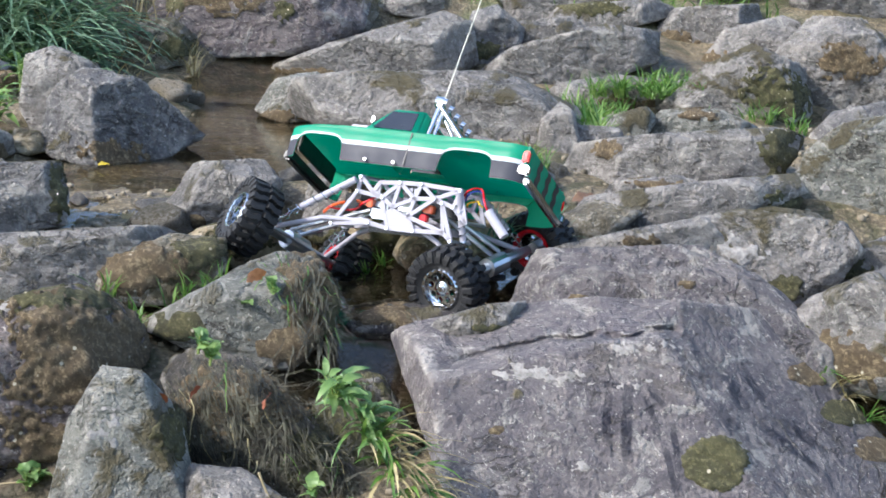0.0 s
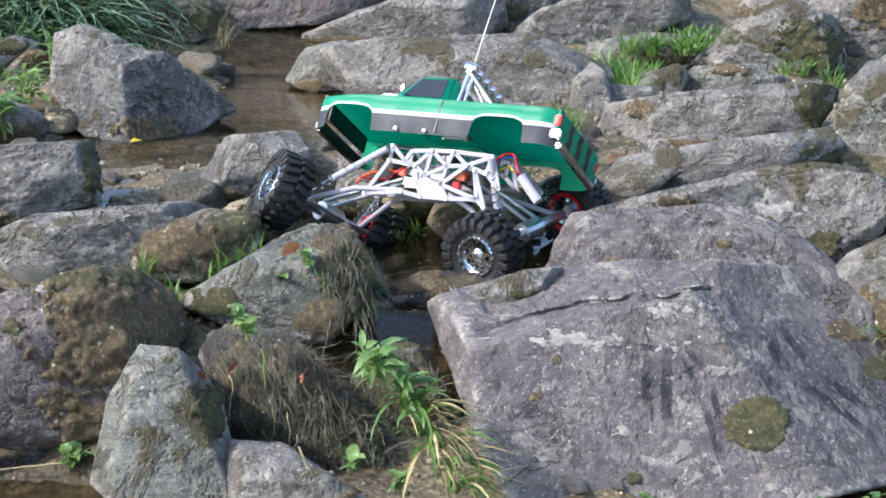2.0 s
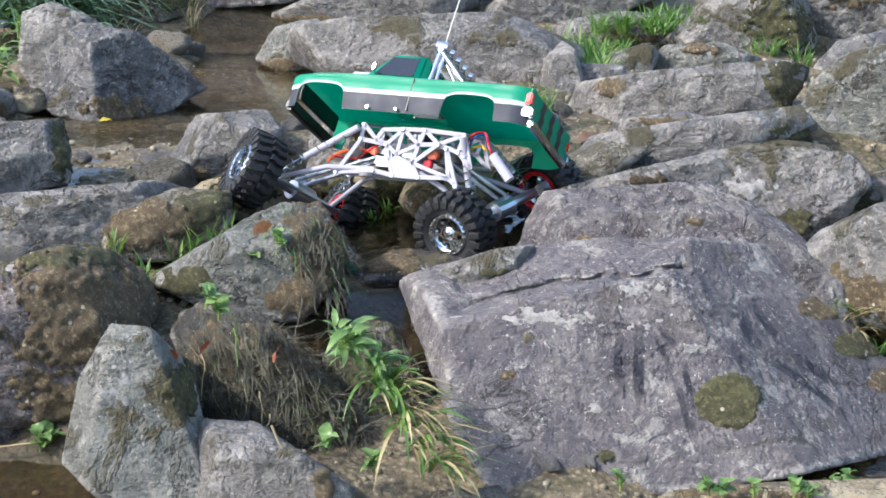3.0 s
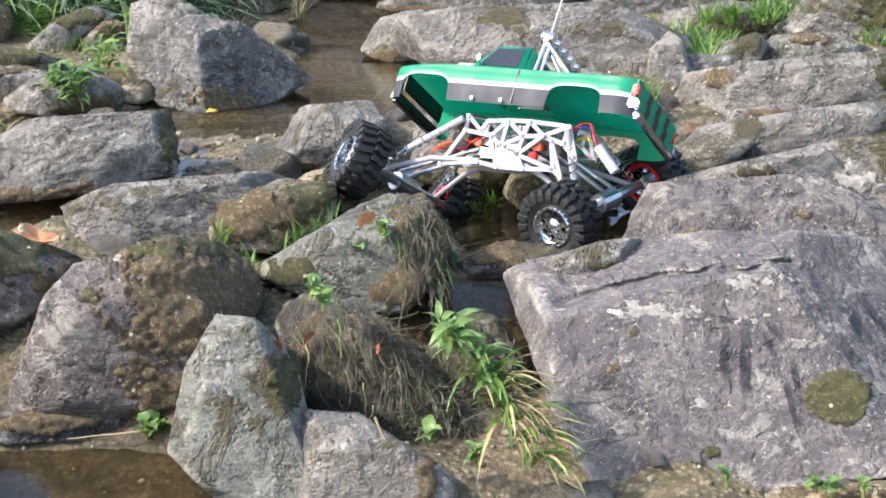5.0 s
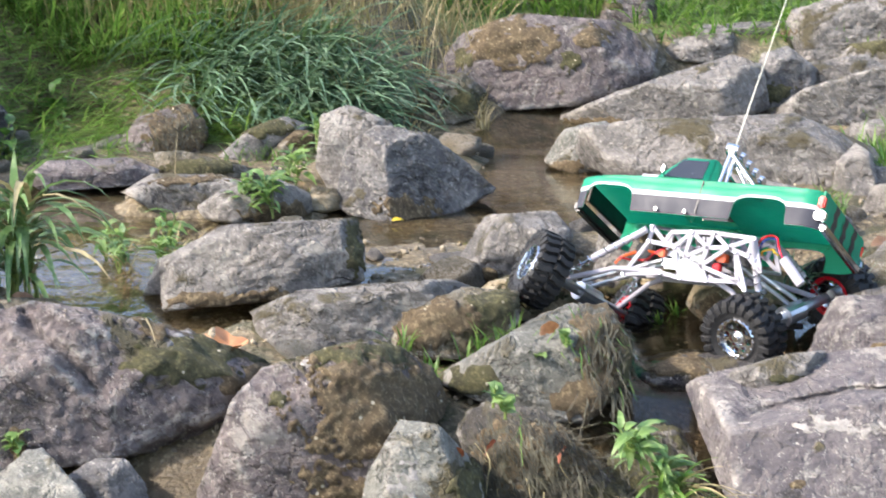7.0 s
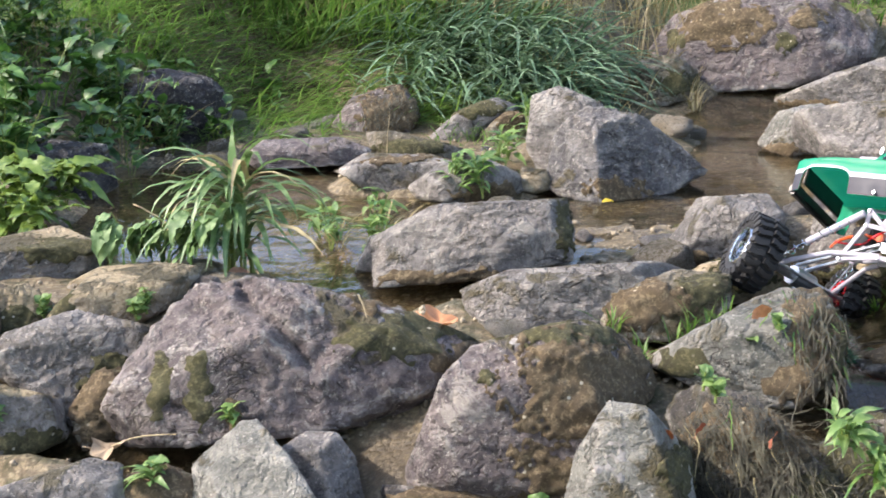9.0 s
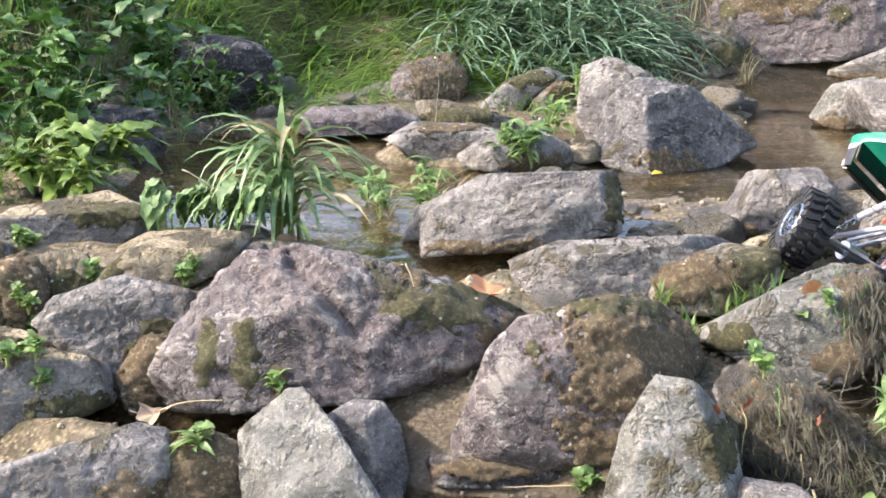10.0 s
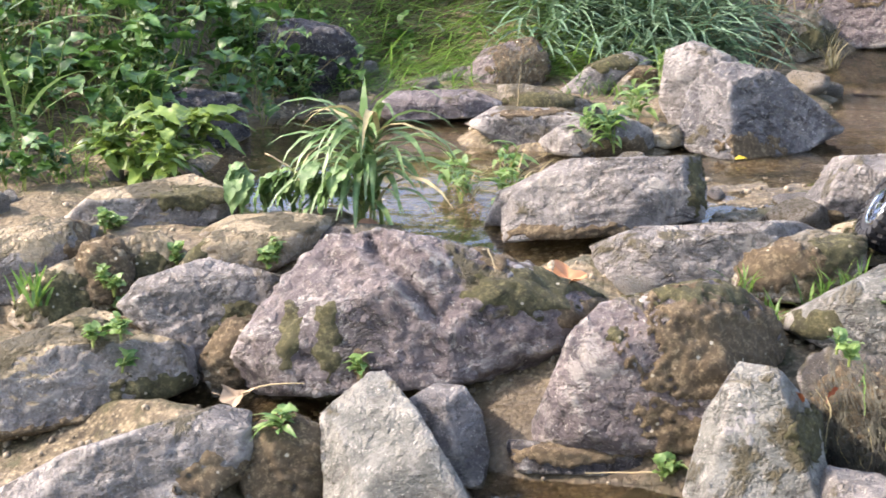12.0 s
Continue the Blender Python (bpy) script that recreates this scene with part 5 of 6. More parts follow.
    bars = ("ab", "ac", "cd", "bd", "be", "ef", "fm", "mo", "df", "dg", "fg", "gl", "lm", "lf", "ln", "mn", "no", "nq", "np", "op", "kn", "kl", "kt", "hd", "qr", "os", "qt", "tr", "jt", "ps", "uv", "vi", "cu", "hi", "ij", "jk")
    skid = boxed((-0.085, -0.026, -0.028), (0.035, 0.026, -0.020), 0.004)
    chassis = place(part("chassis", skid, BLACK, truck, "dark skid plate of the chassis"), frame_m)
    for s in (-1, 1):
        plate = bmesh.new()                  # the solid web in the middle of the truss
        rim = [n[c] for c in "hgkji"]
        sides = [[plate.verts.new((x, s * 0.040 + e, z)) for x, z in rim] for e in (-0.0017, 0.0017)]
        plate.faces.new(sides[0])
        plate.faces.new(sides[1][::-1])
        for i in range(5):
            k = (i + 1) % 5
            plate.faces.new((sides[0][k], sides[0][i], sides[1][i], sides[1][k]))
        part("side_plate", plate, WHITE, chassis, "white side plate of the truss")
        for bar in bars:
            bm = bmesh.new()
            p, q = n[bar[0]], n[bar[1]]
            beam(bm, (p[0], s * 0.040, p[1]), (q[0], s * 0.040, q[1]), 0.0074, 0.0042)
            bmesh.ops.bevel(bm, geom=list(bm.edges), offset=0.0007, segments=1, affect="EDGES")
            part("truss_bar", bm, WHITE, chassis)
        for c in "acdfmnopqrjiuv":
            x, z = n[c]
            part("screw", tubed([(x, s * 0.041, z), (x, s * 0.0452, z)], 0.0030, 8), CHROME, chassis)
    for c in "afmosrui":
        x, z = n[c]
        part("cross_tube", tubed([(x, -0.042, z), (x, 0.042, z)], 0.003, 8), ALLOY, chassis)
    ctrl = part("speed_controller", boxed((-0.064, -0.014, 0.036), (-0.030, 0.037, 0.056), 0.003), BLACK, chassis, "black speed controller box")
    for k in range(3):
        part("marking_bar", boxed((-0.058 + 0.008 * k, 0.0372, 0.042), (-0.053 + 0.008 * k, 0.0378, 0.051)), WHITE, ctrl)
    part("battery", boxed((-0.130, -0.020, 0.006), (-0.060, 0.020, 0.030), 0.004), BLACK, chassis, "black battery pack")
    part("servo", boxed((0.050, -0.018, 0.004), (0.085, 0.018, 0.034), 0.003), BLACK, chassis, "black steering servo")
    part("motor", tubed([(-0.030, -0.030, 0.012), (0.012, -0.030, 0.012), (0.030, -0.030, 0.012)], 0.017, 18), ALLOY, chassis, "silver electric motor")
    part("gearbox", boxed((0.000, -0.022, -0.006), (0.032, 0.024, 0.024), 0.004), ALLOY, chassis, "alloy gearbox")
    part("receiver", boxed((-0.088, 0.006, 0.012), (-0.070, 0.034, 0.026), 0.002), ORANGE, chassis, "small orange receiver box")
    part("plug", boxed((0.022, 0.020, 0.012), (0.034, 0.036, 0.026), 0.002), ORANGE, chassis, "orange plug")
    part("plug", boxed((-0.080, 0.024, -0.004), (-0.066, 0.036, 0.010), 0.002), RED, chassis, "red plug")
    def cable(mat, a, b, sag, r=0.0018):
        a, b = Vector(a), Vector(b)
        pts = [a.lerp(b, t / 10) + Vector((0, 0.010 * math.sin(t * 0.9), sag * math.sin(math.pi * t / 10))) for t in range(11)]
        part("wire", tubed(pts, r, 6), mat, chassis, "thin insulated wire")
    cable(BLUE, (-0.138, 0.014, 0.040), (-0.192, 0.038, 0.024), 0.026)
    cable(RED, (-0.136, 0.020, 0.042), (-0.194, 0.040, 0.022), 0.030)
    cable(YELLOW, (-0.140, 0.010, 0.030), (-0.176, 0.026, 0.032), 0.010)
    cable(RED, (0.020, 0.030, 0.030), (0.110, 0.020, 0.006), -0.012)
    cable(ORANGE, (0.030, 0.020, 0.014), (0.130, -0.004, -0.004), 0.016, 0.0026)
    cable(BLACK, (0.050, 0.018, 0.020), (-0.060, 0.030, 0.040), -0.016)
    part("connector", tubed([(-0.190, 0.040, 0.026), (-0.224, 0.040, -0.012)], 0.0082, 12), WHITE, chassis, "white plastic wire connector")

    # axles, links, dampers, wheels
    inv = frame_m.inverted()
    for near, far, fore, steer in ((WHEELS[0], WHEELS[1], 1, 26), (WHEELS[2], WHEELS[3], -1, -3)):
        near, far = Vector(near), Vector(far)
        mid, along = (near + far) / 2, (far - near).normalized()
        housing = bmesh.new()
        inner0, inner1 = near + along * 0.035, far - along * 0.035
        tube(housing, [inner0 - mid, inner1 - mid], 0.009, 12)
        tube(housing, [-along * 0.024, -along * 0.010, along * 0.010, along * 0.024], 0.017, 14)
        axle = place(part("axle", housing, ALLOY, truck, "alloy axle housing"), Matrix.Translation(mid))
        ahead = along.cross(Vector((0, 0, 1))).normalized() * fore
        part("steering_rod", tubed([inner0 - mid + ahead * 0.026, inner1 - mid + ahead * 0.026], 0.003, 8), ALLOY, axle, "alloy steering rod")
        part("guard_plate", boxed((-0.02, -0.02, -0.024), (0.02, 0.02, -0.020), 0.002), BLACK, axle, "black axle guard")
        for s, end in ((1, inner0), (-1, inner1)):
            a = frame_m @ Vector((0.025 if fore > 0 else -0.060, s * 0.034, -0.012))
            b = end + along * s * 0.012
            bend = a.lerp(b, 0.45) + Vector((0, 0, 0.012))
            low = place(part("lower_link", tubed([a, bend, b], 0.0045, 10), WHITE, truck, "bent white lower link"), Matrix())
            a2 = frame_m @ Vector((0.030 if fore > 0 else -0.110, s * 0.022, 0.008))
            b2 = mid + Vector((0, 0, 0.020)) - along * s * 0.012
            place(part("upper_link", tubed([a2, b2], 0.0036, 8), ALLOY, truck, "alloy upper link"), Matrix())
            top = frame_m @ Vector((0.052 if fore > 0 else -0.138, s * 0.048, 0.056 if fore > 0 else 0.052))
            foot = end.lerp(mid, 0.15) + Vector((0, 0, 0.008))
            damper = place(part("damper", tubed([top, top.lerp(foot, 0.62)], 0.0058, 12), WHITE, truck, "white coil damper"), Matrix())
            part("damper_rod", tubed([top.lerp(foot, 0.6), foot], 0.0018, 8), CHROME, damper)
            coil = []
            ax = (foot - top).normalized()
            e1 = ax.orthogonal().normalized()
            e2 = ax.cross(e1)
            for k in range(97):
                t = k / 96
                ang = t * 2 * math.pi * 8
                coil.append(top.lerp(foot, 0.15 + 0.75 * t) + (e1 * math.cos(ang) + e2 * math.sin(ang)) * 0.0075)
            part("spring", tubed(coil, 0.0009, 5), CHROME, damper, "coiled steel spring")
        for s, at in ((1, near), (-1, far)):
            out = (-along * s)
            yv = -(Matrix.Rotation(radians(-steer), 3, "Z") @ out)
            xv = Vector((0, 0, 1)).cross(yv).normalized()
            m = Matrix((xv, yv, yv.cross(xv) * -1)).transposed().to_4x4()
            m.translation = at
            spin = Matrix.Rotation(0.4 * s + fore, 4, "Y")
            wheel = place(part("wheel", tubed([(0, -0.020, 0), (0, 0.018, 0)], 0.010, 16), ALLOY, truck, "chrome and black crawler wheel"), m @ spin)
            part("tyre", tyre_mesh(), TYRE, wheel, "black knobbly rubber tyre")
            part("rim", rim_mesh(), CHROME, wheel, "chrome rim with round holes", False)
            bm = bmesh.new()
            lathe(bm, [(0.027, 0.018), (0.029, 0.024), (0.034, 0.026), (0.036, 0.026)], 30)
            for k in range(10):
                a = 2 * math.pi * k / 10
                c = Vector((0.031 * math.cos(a), 0.024, 0.031 * math.sin(a)))
                tube(bm, [c, c + Vector((0, 0.004, 0))], 0.002, 6)
            part("inner_ring", bm, RED, wheel, "red inner wheel ring")
    return truck


# places of the truck: wheels front near, front far, rear near, rear far; rear upper corner of the shell; chassis
WHEELS = ((-0.322, 0.150, 0.119), (-0.177, 0.300, 0.000), (0.020, 0.030, 0.043), (0.177, 0.250, 0.070))
BODY_AT = Vector((0.144, 0.060, 0.277))
CHASSIS_AT = Vector((-0.080, 0.150, 0.129))
model_truck()

# ---- loose stones and gravel ----
def in_water(x, y):
    return any((abs(x - cx) / w) ** 4 + (abs(y - cy) / l) ** 4 < 0.9 for cx, cy, w, l, d in BASINS)


def loose_stones():
    rng = random.Random(5)
    u, faces = ball(3)
    shapes = []
    for k in range(14):
        planes = []
        for _ in range(16):
            n = np.array([rng.gauss(0, 1) for _ in range(3)])
            n /= np.linalg.norm(n)
            planes.append((n, rng.uniform(0.72, 1.0)))
        s = 0
        for n, d in planes:
            s = s + np.maximum(u @ n / d, 0) ** 40
        p = u * (s ** (-1 / 40))[:, None]
        p = p * (1 + 0.05 * fbm(p, 2.2, k, 4)[:, None]) * np.array((1.25, 1.0, 0.72))
        shapes.append(p)
    kinds = ("grey", "brown", "sand", "pale", "greyd", "pink", "brown", "sand")
    meshes = [mesh_of("stone", p, faces, STONE[kinds[k % 8]]) for k, p in enumerate(shapes)]
    names = {"grey": "small grey", "brown": "small mossy brown", "sand": "small tan", "pale": "small pale grey", "greyd": "small dark grey", "pink": "small rosy"}
    made = 0
    while made < 260:
        x, y = rng.uniform(-2.1, 1.25), rng.uniform(-0.8, 2.3)
        wet = in_water(x, y)
        if wet and rng.random() < 0.72:
            continue
        r = rng.choice((0.012, 0.016, 0.02, 0.026, 0.034, 0.045)) * rng.uniform(0.8, 1.2)
        k = rng.randrange(14)
        if 0.25 < x < 0.95 and y < -0.05:    # none lie over the slab's foot
            made += 1
            continue
        if -1.42 < x < -1.28 and -0.60 < y < -0.45:    # nor over the low slab
            made += 1
            for _ in range(4):
                rng.random()
            continue
        ob = new("stone", meshes[k])
        z = float(ground_z(np.array([x]), np.array([y]))[0])
        ob.matrix_world = pose(x, y, z + r * 0.22, rng.uniform(-15, 15), rng.uniform(-15, 15), rng.uniform(0, 360)) @ Matrix.Diagonal((r, r, r * rng.uniform(0.8, 1.1), 1))
        tagged(ob, names[kinds[k % 8]] + " stone lying in the stream gravel", "stone", "loose stones")
        made += 1


def gravel():
    rng = np.random.default_rng(8)
    u, faces = ball(1)
    F = np.array(faces)
    V, FF, off = [], [], 0
    n = 5200
    x, y = rng.uniform(-2.1, 1.2, n), rng.uniform(-0.85, 2.0, n)
    z = ground_z(x, y)
    for k in range(n):
        r = 0.0025 + 0.006 * rng.random() ** 2.2
        p = u * (r * rng.uniform(0.7, 1.25, 3)) * (1 + 0.18 * rng.standard_normal((len(u), 1)))
        V.append(p + (x[k], y[k], z[k] + r * 0.3))
        FF.append(F + off)
        off += len(u)
    m = Mat("gravel_grains", 0.8)
    g = m.node("NewGeometry")
    c = m.mix(m.ramp(g.outputs["Random Per Island"], 0, 1), rgb("4c4435"), rgb("a2957c"))
    m.color(m.mix(m.ramp(m.noise(90.0, 4), 0.4, 0.7, 0, 0.6), c, rgb("6d6557")))
    tagged(new("gravel", mesh_of("gravel", np.concatenate(V), np.concatenate(FF).tolist(), m.m)), "wet brown gravel strewn over the stream bed", "gravel", kind="stuff")


loose_stones()
gravel()


# ---- plants ----
def leaf_mat(name, a, b, c, glow=0.45, gloss=0.45, island=False):
    m = Mat(name, gloss)
    if island:
        g = m.node("NewGeometry")
        f = g.outputs["Random Per Island"]
    else:
        o = m.node("ObjectInfo")
        f = o.outputs["Random"]
    col = m.mix(m.ramp(f, 0, 1), rgb(a), rgb(b))
    col = m.mix(m.ramp(m.noise(45.0, 4, 0.6), 0.45, 0.7, 0, 0.8), col, rgb(c))
    m.color(col)
    t = m.node("BsdfTranslucent")
    m.link(col, t.inputs["Color"])
    mix = m.node("MixShader")
    mix.inputs[0].default_value = glow
    m.link(m.b.outputs[0], mix.inputs[1])
    m.link(t.outputs[0], mix.inputs[2])
    m.link(mix.outputs[0], m.t.nodes["Material Output"].inputs["Surface"])
    return m.m


GRASS = leaf_mat("bank_grass", "345a26", "63873a", "8da25a", island=True)
BLUEGRASS = leaf_mat("blue_green_grass", "294534", "648361", "91a586", 0.3, 0.62, island=True)
STRAW = leaf_mat("dry_straw", "857850", "ada179", "6c6145", 0.2, 0.7, island=True)
ROOTS = leaf_mat("dead_roots", "201f19", "434135", "6c6957", 0.03, 0.8, island=True)
WEED = leaf_mat("weed_leaf", "44683a", "769250", "93a86c")
DOCK = leaf_mat("dock_leaf", "365122", "617931", "85974b", 0.3)
HANG = leaf_mat("hanging_leaf", "38552c", "5a7642", "7c9064", 0.2, 0.65)
SHADE = leaf_mat("dark_weed_leaf", "1f3819", "40632c", "5c803e", 0.3, 0.5)
REED = leaf_mat("reed_leaf", "3a5a30", "67834c", "8d9f70", 0.3)


def blades(specs, rng):
    """Bent, tapering leaves of grass: (base, length, width, compass degrees, lean, droop)."""
    n, V, F = 7, [], []
    for (bx, by, bz), length, width, az, lean, droop in specs:
        a = radians(az)
        dx, dy = math.cos(a), math.sin(a)
        px, py, pz = bx, by, bz
        th = radians(lean)
        twist = rng.uniform(-0.6, 0.6)
        first = len(V)
        for k in range(n):
            t = k / (n - 1)
            w = width * 0.5 * (0.55 + 0.9 * t if t < 0.35 else max(0.03, 1.0 - ((t - 0.35) / 0.65) ** 1.6))
            sx, sy = -dy * math.cos(twist * t), dx * math.cos(twist * t)
            sz = math.sin(twist * t)
            V += [(px - sx * w, py - sy * w, pz - sz * w + w * 0.25), (px, py, pz - w * 0.15), (px + sx * w, py + sy * w, pz + sz * w + w * 0.25)]
            step = length / (n - 1)
            px, py, pz = px + dx * math.sin(th) * step, py + dy * math.sin(th) * step, pz + math.cos(th) * step
            th += radians(droop) / (n - 1)
        for k in range(n - 1):
            i = first + 3 * k
            F += [(i, i + 1, i + 4, i + 3), (i + 1, i + 2, i + 5, i + 4)]
    return V, F


def gz(x, y):
    return float(ground_z(np.array([x]), np.array([y]))[0])


def meadow(name, label, mat, boxes, seed):
    """Grass that nobody could count. boxes: x0, x1, y0, y1, count, length, width, compass, spread, lean, droop."""
    rng = random.Random(seed)
    specs = []
    for x0, x1, y0, y1, count, length, width, az, spread, lean, droop in boxes:
        xs, ys = np.array([rng.uniform(x0, x1) for _ in range(count)]), np.array([rng.uniform(y0, y1) for _ in range(count)])
        zs = ground_z(xs, ys)
        for x, y, z in zip(xs, ys, zs):
            specs.append(((x, y, z - 0.005), length * rng.uniform(0.55, 1.25), width * rng.uniform(0.6, 1.3), az + rng.gauss(0, spread),
                          max(0, lean + rng.gauss(0, 14)), droop * rng.uniform(0.5, 1.3)))
    V, F = blades(specs, rng)
    tagged(new(name, mesh_of(name, V, F, mat)), label, "grass", kind="stuff")


meadow("bank_grass", "flattened green grass on the stream bank", GRASS,
       [(-2.7, -1.25, 1.82, 2.5, 4200, 0.20, 0.0045, -18, 26, 76, 18), (-2.6, -1.6, 2.3, 3.4, 3000, 0.24, 0.006, -45, 50, 28, 60), (-2.4, -1.62, 1.42, 1.8, 700, 0.12, 0.0045, -30, 40, 60, 40), (-2.3, -1.4, 2.4, 3.0, 500, 0.30, 0.006, -60, 70, 12, 40),
        (-3.6, -2.2, 1.0, 3.0, 2600, 0.16, 0.005, -50, 60, 25, 60), (-4.5, 1.6, 3.2, 6.5, 5200, 0.22, 0.008, -60, 70, 25, 60),
        (-2.2, -1.95, 0.3, 0.9, 240, 0.10, 0.004, -60, 60, 30, 60), (-1.35, -0.95, 1.62, 1.85, 260, 0.08, 0.0035, -60, 50, 30, 60)], 1)
meadow("overhanging_grass", "long blue-green grass hanging over the bank", BLUEGRASS,
       [(-1.62, -1.05, 2.06, 2.46, 300, 0.33, 0.0115, -58, 26, 64, 64), (-1.70, -1.05, 2.0, 2.42, 400, 0.33, 0.0110, -36, 18, 70, 54),
        (-1.3, -1.0, 1.95, 2.2, 130, 0.20, 0.011, -75, 40, 50, 85), (-2.0, -1.4, 2.2, 2.6, 240, 0.36, 0.010, -18, 16, 74, 34)], 2)


meadow("dry_tall_grass", "tall dry yellow grass standing behind the bank", STRAW,
       [(-2.4, -1.3, 2.42, 3.2, 1800, 0.36, 0.0055, -60, 60, 14, 40), (-1.5, -0.8, 2.45, 3.0, 420, 0.30, 0.0045, -60, 80, 22, 60), (-1.15, -0.85, 1.95, 2.2, 60, 0.16, 0.004, -60, 80, 25, 60)], 3)
meadow("far_grass", "green grass among stones at the top of the slope", GRASS,
       [(-1.1, -0.4, 3.2, 5.0, 2200, 0.20, 0.009, -70, 60, 32, 70), (-0.5, 1.9, 3.25, 5.2, 3600, 0.20, 0.009, -70, 60, 32, 70), (-0.35, 0.5, 2.95, 3.3, 420, 0.13, 0.009, -70, 60, 40, 80), (0.3, 1.1, 2.9, 3.3, 260, 0.14, 0.006, -70, 60, 30, 70)], 4)


def tuft(name, label, mat, at, count, length, width, seed, az=None, spread=180, lean=22, droop=50, group="grass tufts"):
    rng = random.Random(seed)
    specs = []
    for _ in range(count):
        a = rng.uniform(0, 360) if az is None else az + rng.gauss(0, spread)
        r = rng.uniform(0, 0.012) * (1 + count / 40)
        b = rng.uniform(0, 6.28)
        specs.append(((r * math.cos(b), r * math.sin(b), -0.006), length * rng.uniform(0.5, 1.2), width * rng.uniform(0.6, 1.2), a, max(2, lean + rng.gauss(0, 12)), droop * rng.uniform(0.4, 1.4)))
    V, F = blades(specs, rng)
    ob = new(name, mesh_of(name, V, F, mat))
    ob.location = at
    return tagged(ob, label, "grass", group, "thing")


def leaf_bm(length, width, lobes=0.0, curl=0.35, fold=0.18, seed=0, teeth=9, wave=0.05):
    """A broad leaf along +x: pointed oval, notched where lobes is set, bent down, folded along its rib, its blade rippled."""
    rng = random.Random(seed)
    bm = bmesh.new()
    n, rows = 14, []
    twist, sway = rng.uniform(-0.5, 0.5), rng.uniform(-0.12, 0.12)
    for k in range(n + 1):
        t = k / n
        w = width * 0.5 * (math.sin(math.pi * t ** 0.75) ** 0.8 if 0 < t < 1 else 0.02)
        if lobes:
            w *= 1 - lobes * (0.5 + 0.5 * math.cos(t * math.pi * teeth)) * (0.7 + 0.3 * math.sin(7 * t + seed))
        x = length * t
        z = length * (0.16 * math.sin(t * 2.2) - curl * t * t)
        row = []
        for j in (-1, -0.5, 0, 0.5, 1):
            ripple = wave * width * (math.sin(13 * t + 2.5 * j + seed) + 0.6 * math.sin(29 * t - 3 * j + 2 * seed))
            y = j * w + sway * length * t * t
            row.append(bm.verts.new((x, y, z + fold * abs(j) * w * 1.4 + ripple * abs(j) + twist * t * j * w)))
        rows.append(row)
    for a, b in zip(rows, rows[1:]):
        for j in range(4):
            bm.faces.new((a[j], a[j + 1], b[j + 1], b[j]))
    return bm


def leaf_data(name, mat, *args):
    bm = leaf_bm(*args)
    me = bpy.data.meshes.new(name)
    bm.to_mesh(me)
    bm.free()
    me.polygons.foreach_set("use_smooth", [True] * len(me.polygons))
    me.materials.append(mat)
    return me


LEAVES = {
    "weed": [leaf_data("leaf", WEED, 0.05, 0.0155, 0.0, 0.5, 0.2, k) for k in range(3)],
    "dock": [leaf_data("leaf", DOCK, 0.100 - 0.014 * k, 0.044 - 0.005 * k, 0.08, 0.45 + 0.2 * k, 0.10, k, 11, 0.11) for k in range(4)],
    "hanging": [leaf_data("leaf", HANG, 0.088 - 0.010 * k, 0.054 - 0.005 * k, 0.42, 0.40, 0.14, k, 7 + 2 * k, 0.09) for k in range(3)],
    "shade": [leaf_data("leaf", SHADE, 0.085 - 0.012 * k, 0.050 - 0.005 * k, 0.14 + 0.07 * k, 0.4, 0.16, k, 11 + 2 * k, 0.06) for k in range(4)],
    "seed": [leaf_data("leaf", WEED, 0.018, 0.0135, 0.0, 0.3, 0.15, k) for k in range(2)],
}
STEM = plain("plant_stem", "6b7a3a", 0.6)


def herb(name, label, kind, at, count, height, seed, size=1.0, tilt=(0, 0), flat=0.0, group="weeds", hang=False):
    """A leafy weed: a few stems, each leaf a part of its own; hang turns the leaves down over the near side."""
    rng = random.Random(seed)
    root = new(name)
    root.location = at
    tagged(root, label, "plant", group, "thing")
    stems = max(1, count // 6)
    for s in range(stems):
        a = rng.uniform(0, 6.28)
        lean = rng.uniform(0.1, 0.45)
        top = Vector((math.cos(a) * lean * height + tilt[0] * height, math.sin(a) * lean * height + tilt[1] * height, height * rng.uniform(0.6, 1.0)))
        pts = [Vector((0, 0, -0.01)), top * 0.5 + Vector((0, 0, height * 0.1)), top]
        if height > 0.015:
            part("stem", tubed(pts, 0.0014 * size + 0.0004, 6, 0.6), STEM, root)
        for k in range(count // stems):
            t = rng.uniform(0.25, 1.0)
            p = pts[0].lerp(top, t)
            ob = new("leaf", rng.choice(LEAVES[kind]))
            ob.parent = root
            sc = size * rng.uniform(0.6, 1.2)
            if kind == "dock" and flat == 0.0:
                sc *= rng.choice((0.7, 1.0, 1.25))
            ob.matrix_basis = Matrix.Translation(p) @ pose(0, 0, 0, rng.uniform(-25, 25), rng.uniform(20, 65) if hang else rng.uniform(-55, 5) * (1 - flat), -160 + rng.gauss(0, 45) if hang else rng.uniform(0, 360)) @ Matrix.Scale(sc, 4)
    return root


